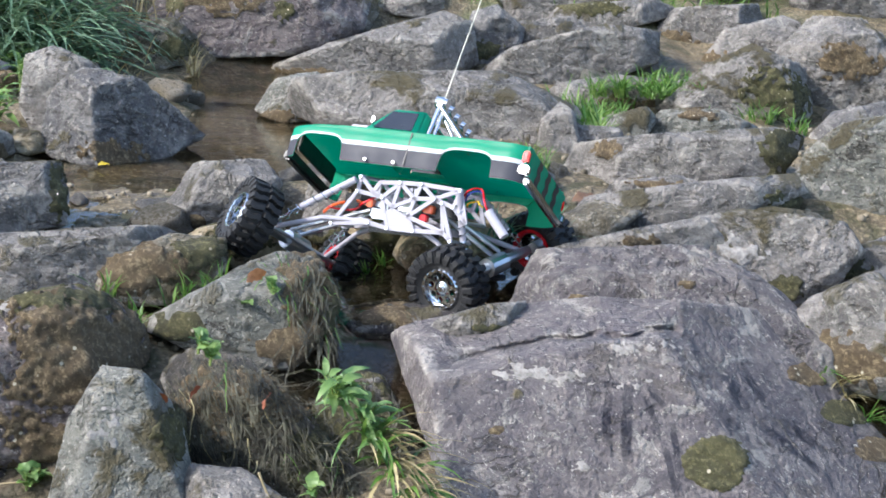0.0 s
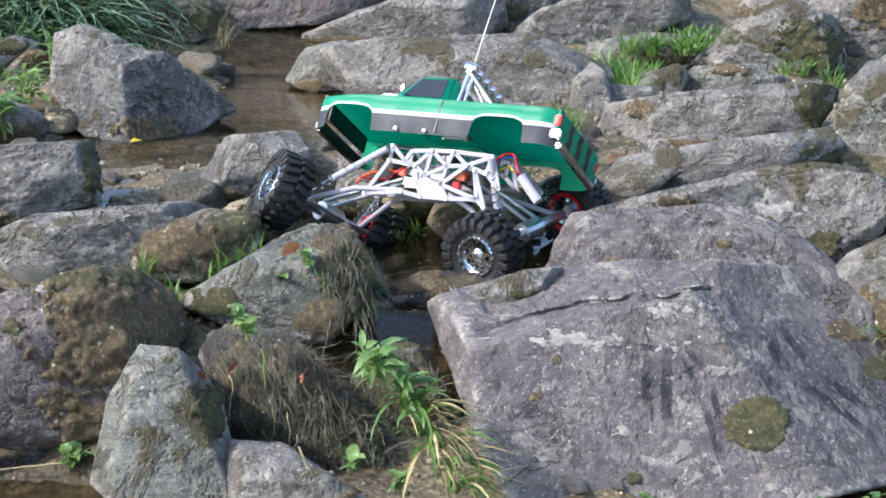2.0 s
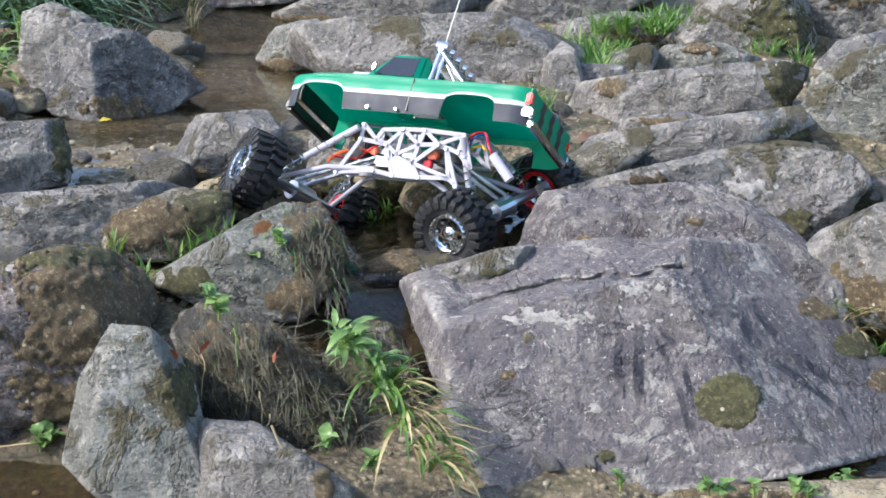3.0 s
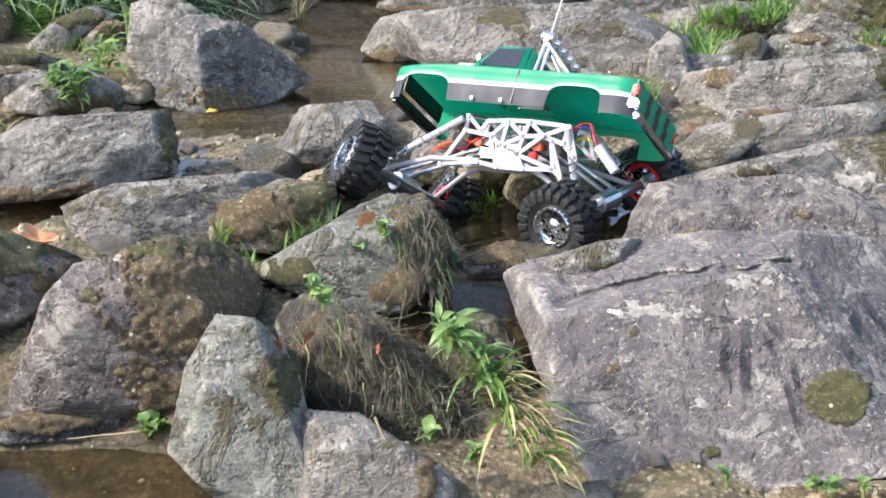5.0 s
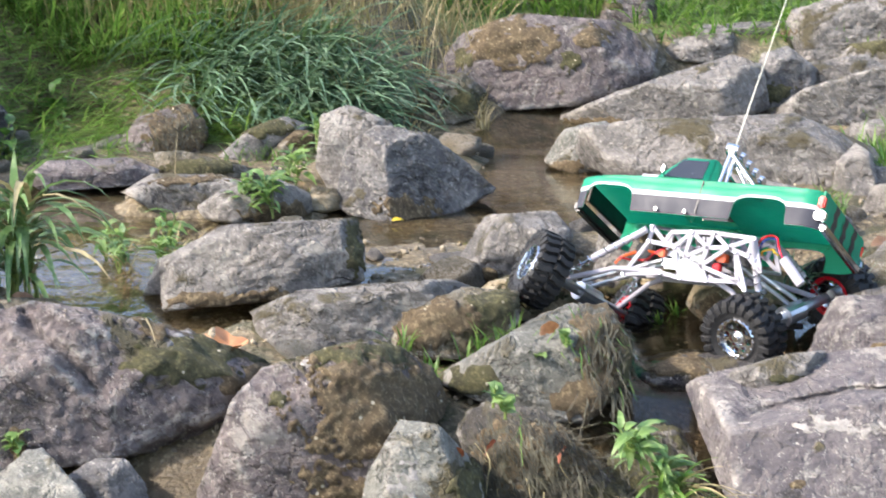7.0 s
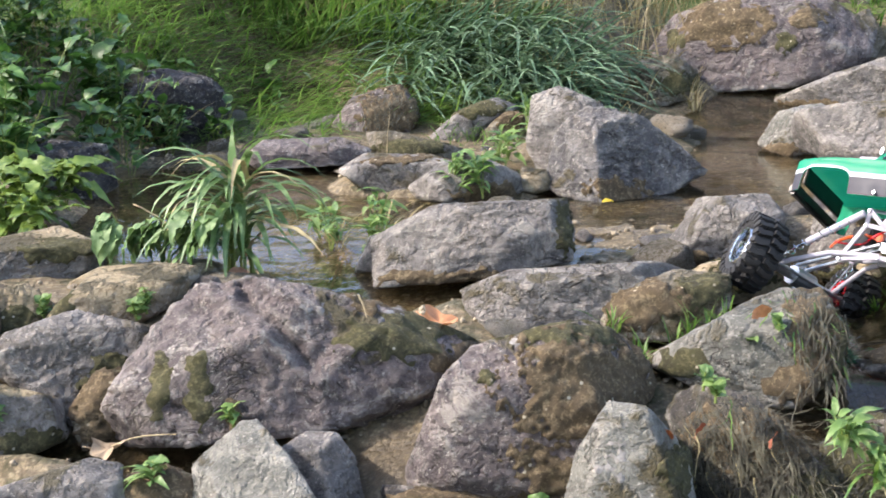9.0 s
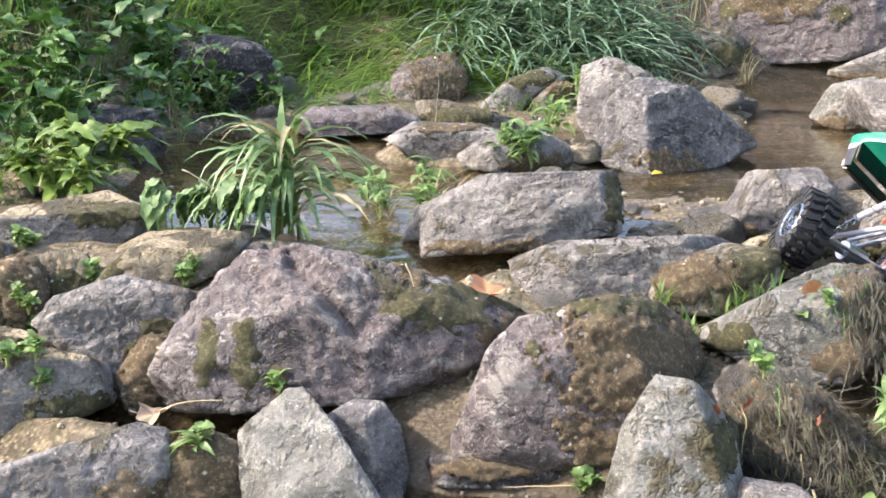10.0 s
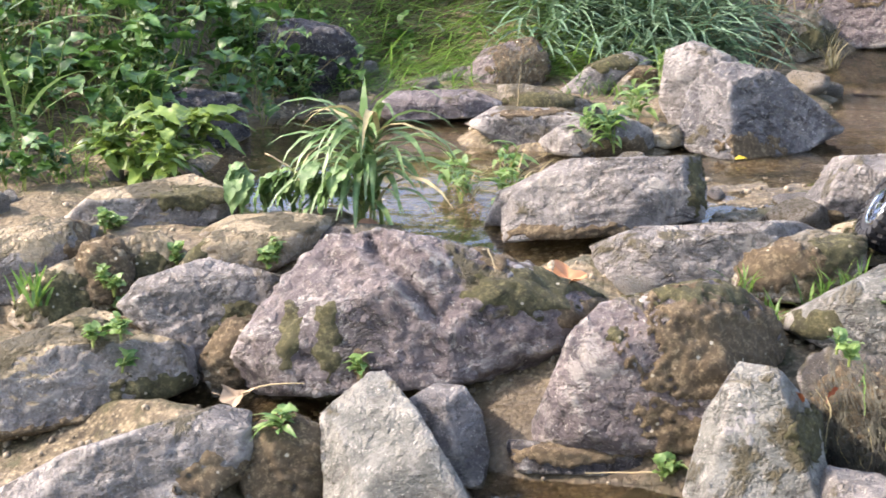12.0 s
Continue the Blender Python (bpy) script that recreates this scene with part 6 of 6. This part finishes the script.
def plants():
    rng = random.Random(21)
    # reed clump at the pool, its blades parts of their own
    reed = new("reed_clump")
    reed.location = (-1.30, 0.235, 0.02)
    tagged(reed, "clump of long arching green reed blades", "reed", "", "thing")
    still = ((0.13, 0.020, 90, 3, 6), (0.16, 0.017, 170, 48, 6), (0.19, 0.009, 182, 74, 8), (0.15, 0.014, 0, 72, 30), (0.15, 0.010, 200, 105, 10), (0.14, 0.012, -15, 98, 20))
    for k in range(92):
        if k < len(still):
            length, width, az, lean, droop = still[k]
        else:
            length, width, az, lean, droop = rng.uniform(0.15, 0.26), rng.uniform(0.011, 0.019), -80 + rng.gauss(0, 65), rng.uniform(15, 65), rng.uniform(105, 150)
        V, F = blades([((rng.uniform(-0.02, 0.02), rng.uniform(-0.02, 0.02), 0.155 + (rng.uniform(-0.13, 0.02) if k > 5 else 0.0)), length, width, az, lean, droop)], rng)
        ob = new("blade", mesh_of("blade", V, F, STRAW if k in (4, 9, 14, 23, 30, 41, 52, 60) else REED))
        ob.parent = reed
    for k in range(7):
        a = k * 0.9
        part("stem", tubed([Vector((0.03 * math.cos(a), 0.02 * math.sin(a), -0.03)), Vector((0.02 * math.cos(a), 0.015 * math.sin(a), 0.07)), Vector((0.008 * math.cos(a), 0.008 * math.sin(a), 0.165))], 0.0035, 6, 0.7), STEM, reed)
    # broad leaves by the pool
    for k, (x, y, z) in enumerate(((-1.47, 0.15, 0.11), (-1.41, 0.14, 0.12), (-1.35, 0.12, 0.12), (-1.53, 0.16, 0.10), (-1.58, 0.17, 0.09))):
        herb("dock_plant", "broad pale green notched leaves drooping beside the pool", "hanging", (x + 0.07, y, z + 0.005), 8, 0.055, 40 + k, 0.95, (-0.1, -0.3), hang=True)
    for k, (x, y, z) in enumerate(((-1.90, 0.39, 0.05), (-1.86, 0.47, 0.06), (-1.98, 0.42, 0.06), (-1.80, 0.38, 0.04), (-1.93, 0.50, 0.09), (-1.84, 0.54, 0.09))):
        herb("dock_plant", "heap of broad yellow-green dock leaves on the bank", "dock", (x, y, z), 24, 0.11, 60 + k, 0.92, (0.1, -0.25))
    for k in range(125):
        x = rng.uniform(-2.9, -1.98)
        y = rng.uniform(0.5, 1.6)
        herb("bank_weed", "dark green leafy weed in the shade of the bank", ("shade", "shade", "weed", "shade", "shade")[k % 5], (x, y, gz(x, y)), 18, rng.uniform(0.10, 0.28), 900 + k, rng.uniform(0.45, 1.15), (0.15, -0.2))
    for k in range(6):
        x = rng.uniform(-3.0, -2.1)
        y = rng.uniform(0.5, 1.3)
        tuft("bank_reed", "long grassy blades arching out of the weeds", REED, (x, y, gz(x, y)), 8, 0.46, 0.020, 200 + k, -30, 60, 30, 95)
    for k in range(2):
        x, y = -2.30 + 0.14 * k, 0.52 + 0.05 * (k * 3 % 5)
        tuft("bank_reed", "long pale grassy blades arching over the weeds", REED, (x, y, gz(x, y)), 5, 0.40, 0.020, 800 + k, -30, 50, 25, 110)
    for k in range(5):
        x, y = rng.uniform(-2.75, -2.15), rng.uniform(0.55, 1.0)
        herb("bank_weed", "tall weed with very broad dark leaves", "shade", (x, y, gz(x, y)), 14, rng.uniform(0.16, 0.32), 820 + k, rng.uniform(1.2, 1.6), (0.1, -0.2))
    for k, (x, y, z) in enumerate(((-2.18, 0.30, 0.05), (-2.10, 0.26, 0.05), (-2.26, 0.36, 0.06), (-2.05, 0.32, 0.05), (-2.16, 0.42, 0.08), (-2.30, 0.46, 0.10), (-2.22, 0.22, 0.04))):
        herb("bank_weed", "low green weed with notched leaves by the water", "shade", (x, y, z), 20, 0.09, 1300 + k, 0.75, (0.0, -0.3))
    for k in range(16):
        x = rng.uniform(-2.6, -1.9)
        y = rng.uniform(1.5, 2.4)
        herb("bank_weed", "green leafy weed growing in bank grass", "shade" if k % 2 else "weed", (x, y, gz(x, y)), 12, rng.uniform(0.06, 0.14), 240 + k, rng.uniform(0.6, 1.0))
    for k in range(40):
        x = rng.uniform(-2.9, -1.95)
        y = rng.uniform(0.35, 1.5)
        tuft("straw_tuft", "tangled dead stems among the bank weeds", STRAW, (x, y, gz(x, y)), 6, 0.20, 0.004, 560 + k, None, 180, 35, 80, "straw tufts")
    # weeds by the boulders
    for k, (x, y, z) in enumerate(((-1.20, 0.46, 0.03), (-1.12, 0.50, 0.03), (-1.26, 0.55, 0.03), (-1.16, 0.60, 0.04), (-1.08, 0.42, 0.03))):
        herb("stream_weed", "tangled green weed at the pool edge", "weed", (x, y, z), 22, 0.09, 700 + k, 0.9)
        tuft("straw_tuft", "tangled dead stems at the pool edge", STRAW, (x + 0.02, y, z), 9, 0.14, 0.004, 720 + k, None, 180, 35, 70, "straw tufts")
    for k, (x, y, z) in enumerate(((-0.985, 0.83, 0.09), (-1.02, 0.85, 0.10), (-1.06, 0.83, 0.09), (-1.08, 1.38, 0.08), (-1.10, 1.68, 0.13), (-1.00, 1.00, 0.12))):
        herb("stream_weed", "bright green leafy weed beside a boulder", "weed", (x, y, z), 26, 0.085, 300 + k, 0.95)
    for k, (x, y, z) in enumerate(((-0.110, -0.560, 0.010), (-0.085, -0.565, -0.015), (-0.125, -0.565, 0.020), (-0.065, -0.575, -0.037))):
        herb("stream_weed", "bright green weed with narrow pointed leaves", "weed", (x, y, z), 24, 0.042, 320 + k, 0.78)
    spots = ((0.234, -0.612, -0.138), (0.345, -0.630, -0.135), (0.362, -0.632, -0.140), (0.452, -0.640, -0.135), (0.401, -0.640, -0.138), (0.545, -0.545, -0.160), (0.520, -0.570, -0.158), (0.470, -0.645, -0.140))
    for k, p in enumerate(spots):
        herb("seedling", "small bright green seedling at the slab foot", "seed", p, 8, 0.016, 340 + k, 1.0, group="seedlings")
    spots = ((-0.318, -0.458, 0.057), (-0.300, -0.470, 0.045), (-0.087, -0.596, -0.121), (-0.15, -0.59, -0.10), (-1.065, -0.616, -0.076), (-1.59, -0.222, -0.020), (-1.575, -0.235, -0.045), (-1.744, 0.012, 0.033), (-1.73, 0.03, 0.035),
             (-1.357, -0.071, 0.005), (-1.34, -0.06, 0.010), (-1.441, -0.489, -0.022), (-1.40, -0.50, -0.060), (-1.43, -0.46, -0.02), (-0.534, -0.456, -0.145), (-0.55, -0.47, -0.145), (-0.245, -0.175, 0.070), (-0.29, -0.19, 0.04))
    for k, p in enumerate(spots):
        herb("seedling", "small green round-leaved weed between stones", "seed", p, 11, 0.018, 360 + k, 1.25, group="seedlings")
    herb("stream_weed", "low rosette of bright green leaves on wet gravel", "weed", (-1.06, -0.63, -0.085), 10, 0.012, 380, 0.85)
    for k, p in enumerate(((-1.566, -0.252, -0.012), (-1.59, -0.245, 0.0), (-1.340, -0.118, 0.022), (-1.33, -0.10, 0.03), (-1.405, -0.490, -0.012), (-1.440, -0.515, -0.02), (-1.525, -0.11, 0.01), (-1.02, -0.44, -0.05), (-1.735, -0.01, 0.04))):
        herb("stream_weed", "round-leaved green weed growing in a rock joint", "seed", p, 22, 0.032, 860 + k, 1.15)
    for k, p in enumerate(((-1.665, -0.335, -0.02), (-1.68, -0.32, -0.02), (-1.72, -0.30, -0.03))):
        tuft("grass_tuft", "short yellow-green grass blades in a rock joint", GRASS, p, 9, 0.07, 0.009, 880 + k, None, 180, 12, 25)
    # grass tufts in the gaps
    low = ((-0.526, -0.035, 0.02), (-0.402, -0.03, 0.02), (-0.471, -0.075, -0.015), (-0.42, -0.05, 0.0), (-0.455, -0.205, 0.0), (-0.37, -0.03, 0.03), (-0.345, -0.04, 0.04), (-1.719, -0.246, -0.05), (-1.70, -0.23, -0.05))
    for k, p in enumerate(low):
        tuft("grass_tuft", "small tuft of bright green grass between stones", GRASS, p, 12, 0.06, 0.0042, 400 + k)
    for k, p in enumerate(((0.342, 1.384, 0.11), (0.36, 1.44, 0.11), (0.33, 1.55, 0.11), (0.30, 1.62, 0.11), (0.37, 1.30, 0.11))):
        tuft("grass_tuft", "tall green grass tuft beside grey slabs", GRASS, p, 22, 0.12, 0.006, 420 + k)
    for k in range(44):
        x, y = rng.uniform(0.36, 0.95), rng.uniform(1.65, 2.25)
        tuft("grass_tuft", "green grass tuft on the rocky slope", GRASS, (x, y, gz(x, y)), 16, 0.07, 0.005, 440 + k)
    for k in range(26):
        x, y = rng.uniform(0.40, 0.82), rng.uniform(1.86, 1.98)
        tuft("grass_tuft", "bright green grass in a mat among pale slabs", GRASS, (x, y, 0.15 + 0.03 * (x - 0.4)), 18, 0.085, 0.006, 1200 + k, None, 180, 28, 60)
    for k in range(12):
        x, y = rng.uniform(0.0, 0.22), rng.uniform(0.72, 1.0)
        tuft("grass_tuft", "green grass tuft on a mossy earth slope", GRASS, (x, y, gz(x, y) + 0.02), 14, 0.06, 0.0045, 470 + k)
    for k in range(9):
        x, y = rng.uniform(0.06, 0.3), rng.uniform(0.30, 0.50)
        tuft("grass_tuft", "blue-green grass tuft on the tan shelf", BLUEGRASS, (x, y, gz(x, y) + 0.02), 14, 0.10, 0.006, 600 + k, -30, 60, 25, 70)
    for k, p in enumerate(((0.10, 0.24, 0.07), (0.12, 0.30, 0.06), (0.08, 0.32, 0.05))):
        tuft("grass_tuft", "blue-green grass tuft bending over the pool", BLUEGRASS, p, 16, 0.11, 0.006, 490 + k, -30, 60, 25, 70)
    for k, p in enumerate(((0.585, -0.222, -0.004), (0.620, -0.245, -0.035), (0.650, -0.262, -0.062), (0.600, -0.235, -0.015))):
        tuft("straw_tuft", "withered grass beside the big slab", STRAW if k % 2 else GRASS, p, 12, 0.06, 0.0035, 1400 + k, -40, 60, 55, 60, "straw tufts")
    for k, p in enumerate(((-0.10, 0.30, 0.01), (-0.13, 0.26, 0.0))):
        tuft("grass_tuft", "bright grass tuft rising from the water", GRASS, p, 12, 0.05, 0.005, 495 + k)
    for k, p in enumerate(((-0.060, -0.585, -0.045), (-0.045, -0.592, -0.065), (-0.030, -0.598, -0.092), (-0.012, -0.605, -0.120), (-0.072, -0.575, -0.02))):
        tuft("grass_tuft", "hanging green grass blades along the slab", GRASS, p, 9, 0.10, 0.0075, 500 + k, -60, 40, 40, 115)
        tuft("straw_tuft", "bent dry straw along the slab edge", STRAW, p, 12, 0.12, 0.0055, 520 + k, -40, 26, 55, 90, "straw tufts")
    for k in range(5):
        x, y = rng.uniform(-0.92, -0.72), rng.uniform(2.0, 2.4)
        tuft("straw_tuft", "dry straw and grass at the bank edge", STRAW, (x, y, gz(x, y)), 12, 0.12, 0.004, 540 + k, None, 180, 20, 50, "straw tufts")


plants()


# ---- dead roots that hang over the stones ----
def roots(ob, name, label, mat, count, x0, x1, z0, z1, length, slant, seed, width=0.0010, cat="roots"):
    """Strands that lie on the front of a stone and run down it; a part of that stone."""
    rng = random.Random(seed)
    co = np.empty(len(ob.data.vertices) * 3)
    ob.data.vertices.foreach_get("co", co)
    co = co.reshape(-1, 3)
    co = co[co[:, 1] < 0.3 * co[:, 1].max()]
    cell = 0.006
    grid = {}
    for ix, iz, y in zip(np.floor(co[:, 0] / cell).astype(int), np.floor(co[:, 2] / cell).astype(int), co[:, 1]):
        key = (ix, iz)
        if y < grid.get(key, 9):
            grid[key] = y
    V, F = [], []
    for _ in range(count):
        x, z = rng.uniform(x0, x1), rng.uniform(z0, z1)
        n, step = 8, length * rng.uniform(0.5, 1.3) / 8
        y, first = None, len(V)
        sl = slant + rng.gauss(0, 0.34)
        lift = rng.uniform(0.002, 0.013)
        for k in range(n):
            s = grid.get((math.floor(x / cell), math.floor(z / cell)))
            s = y if s is None else s
            if s is None:
                break
            y = s - lift if y is None else min(s - lift, y + 0.004)
            w = width * (1 - 0.7 * k / n)
            V += [(x - w, y, z + w * 0.4), (x + w, y - 0.0006, z - w * 0.4)]
            sl += rng.gauss(0, 0.24)
            x, z = x + step * math.sin(sl), z - step * math.cos(sl)
        m = (len(V) - first) // 2
        for k in range(m - 1):
            i = first + 2 * k
            F.append((i, i + 1, i + 3, i + 2))
    if F:
        r = new(name, mesh_of(name, V, F, mat))
        r.parent = ob
        tagged(r, label, kind="stuff")


roots(hang_mound, "root_fringe", "matted dead roots hanging down the mound", ROOTS, 1900, -0.17, 0.15, -0.12, 0.14, 0.09, 0.75, 1, 0.0008)
roots(hang_mound, "grass_fringe", "thin green stems among the roots", GRASS, 16, -0.16, 0.12, -0.06, 0.13, 0.05, 0.6, 2, 0.0012)
roots(hang_mound, "straw_fringe", "dry straw among the roots", STRAW, 34, -0.16, 0.13, -0.10, 0.13, 0.07, 0.55, 3, 0.0012)
roots(mid_mossy, "root_fringe", "wet dark roots hanging off the stone", ROOTS, 420, 0.03, 0.16, -0.06, 0.09, 0.06, 0.1, 4)
roots(mid_mossy, "grass_fringe", "wet green stems draped on the stone", GRASS, 45, -0.02, 0.15, -0.05, 0.09, 0.05, 0.2, 5, 0.0013)
roots(weed_mound, "root_fringe", "dead stems on the soil bank", ROOTS, 260, -0.10, 0.10, -0.14, 0.15, 0.05, 0.2, 6)
roots(red_rock, "root_fringe", "brown roots hanging over the stone", ROOTS, 160, -0.05, 0.08, -0.02, 0.08, 0.06, 0.2, 7)


# ---- fallen leaves and twigs ----
def fallen(name, label, col, at, size, turn, seed, lobes=0.22):
    """A dry leaf with five pointed lobes and curled edges (lobes above 0.25), or a plain oval one."""
    mat = leaf_mat(name + "_skin", col[0], col[1], col[2], 0.15, 0.6)
    if lobes > 0.25:
        rng = random.Random(seed)
        bm = bmesh.new()
        n, rings = 50, 5
        stars = [0.34 + 0.16 * abs(math.cos(2.5 * 2 * math.pi * k / n)) ** 1.6 + rng.uniform(-0.015, 0.015) for k in range(n)]
        mid = bm.verts.new((size * 0.45, 0, 0))
        last = None
        for r in range(1, rings + 1):
            f = r / rings
            row = []
            for k in range(n):
                a = 2 * math.pi * k / n
                d = size * stars[k] * f
                lift = size * (0.17 * f ** 2 * math.cos(2 * a + 0.6) + 0.08 * f ** 2 + 0.04 * math.sin(5 * a) * f)
                row.append(bm.verts.new((size * 0.45 + d * math.cos(a), d * math.sin(a) * 0.85, lift)))
            for k in range(n):
                i = (k + 1) % n
                if last:
                    bm.faces.new((last[k], row[k], row[i], last[i]))
                else:
                    bm.faces.new((mid, row[k], row[i]))
            last = row
        tube(bm, [(size * 0.08, 0, 0), (size * 0.0, 0.01 * size, size * 0.05), (-size * 0.22, 0.05 * size, size * 0.10)], size * 0.014, 5)
    else:
        bm = leaf_bm(size, size * 0.7, lobes, 0.12, 0.10, seed)
    me = bpy.data.meshes.new(name)
    bm.to_mesh(me)
    bm.free()
    me.polygons.foreach_set("use_smooth", [True] * len(me.polygons))
    me.materials.append(mat)
    ob = new(name, me)
    ob.matrix_world = pose(*at, *turn)
    return tagged(ob, label, "leaf", "fallen leaves", "thing")


BROWN = ("8c6246", "a57c60", "6c4630")
fallen("fallen_leaf", "curled pale brown leaf lying on moss", ("a8744e", "c0906c", "8e6040"), (-0.812, -0.150, 0.050), 0.074, (24, 6, -20), 1, 0.3)
fallen("fallen_leaf", "wet orange-brown leaf stuck to the stone", ("9c6240", "b07a54", "704428"), (-0.258, -0.168, 0.098), 0.034, (60, 30, 200), 2)
fallen("fallen_leaf", "dark red-brown leaf among the roots", ("74402f", "8c5442", "54301f"), (-0.300, -0.552, 0.030), 0.026, (65, 40, 230), 3)
fallen("fallen_leaf", "dark red-brown leaf on wet soil", ("7c4630", "90583c", "54301f"), (-0.210, -0.535, 0.020), 0.026, (60, 40, 250), 4)
fallen("fallen_leaf", "brown leaf caught below the roots", ("8a4a2a", "a05c38", "5c2d18"), (-0.345, -0.545, 0.010), 0.030, (65, 20, 160), 5)
fallen("fallen_leaf", "dry pale leaf lying on gravel", ("89765e", "9d8b72", "6f5d47"), (-1.225, -0.505, -0.090), 0.058, (14, -4, 10), 6, 0.3)
fallen("fallen_leaf", "small yellow leaf floating on the pool", ("a08c22", "b39f38", "86741c"), (-0.735, 0.895, 0.070), 0.026, (20, 0, 20), 7, 0.1)
fallen("fallen_leaf", "dry brown leaf behind the slab", ("5e4632", "735843", "463424"), (0.262, 0.630, 0.085), 0.065, (18, 0, 15), 8)
fallen("fallen_leaf", "dry brown leaf on the slab", BROWN, (-1.30, 0.17, 0.03), 0.05, (45, 0, 40), 9)


def twig(at, way, length, r, seed):
    rng = random.Random(seed)
    pts, p, d = [], Vector(at), Vector(way).normalized()
    for k in range(7):
        pts.append(p.copy())
        p += d * (length / 6)
        d = (d + Vector((rng.gauss(0, 0.1), rng.gauss(0, 0.1), rng.gauss(0, 0.1)))).normalized()
    bm = tubed(pts, r, 6, 0.5)
    me = bpy.data.meshes.new("twig")
    bm.to_mesh(me)
    bm.free()
    me.materials.append(plain("twig_bark", "9a8a68", 0.8))
    tagged(new("twig", me), "dry pale twig lying among the stones", "twig", "twigs", "thing")


for k in range(9):
    twig((-1.35 + 0.07 * k, 2.35 + 0.03 * (k * 5 % 7), 0.24), (0.25 * math.sin(k * 2.3), -0.15, 0.9), 0.22 + 0.03 * (k * 3 % 5), 0.003, 30 + k)
twig((-0.880, -0.265, 0.112), (0.4, -0.35, -0.7), 0.040, 0.0016, 1)
twig((-1.20, -0.49, -0.088), (0.75, 0.1, 0.35), 0.11, 0.0018, 2)
twig((-0.215, -0.62, -0.06), (0.35, -0.2, -0.8), 0.055, 0.0020, 3)
twig((-0.56, -0.48, -0.14), (-0.9, -0.05, -0.1), 0.10, 0.0015, 4)
twig((-1.55, 0.55, 0.06), (0.5, -0.2, 0.6), 0.13, 0.0022, 5)
twig((-1.72, 0.62, 0.08), (0.6, -0.3, -0.1), 0.16, 0.0024, 6)
twig((-1.35, 1.25, 0.10), (0.1, 0.0, 1.0), 0.12, 0.0014, 7)
twig((0.02, -0.615, -0.135), (0.8, -0.3, -0.5), 0.12, 0.0015, 8)
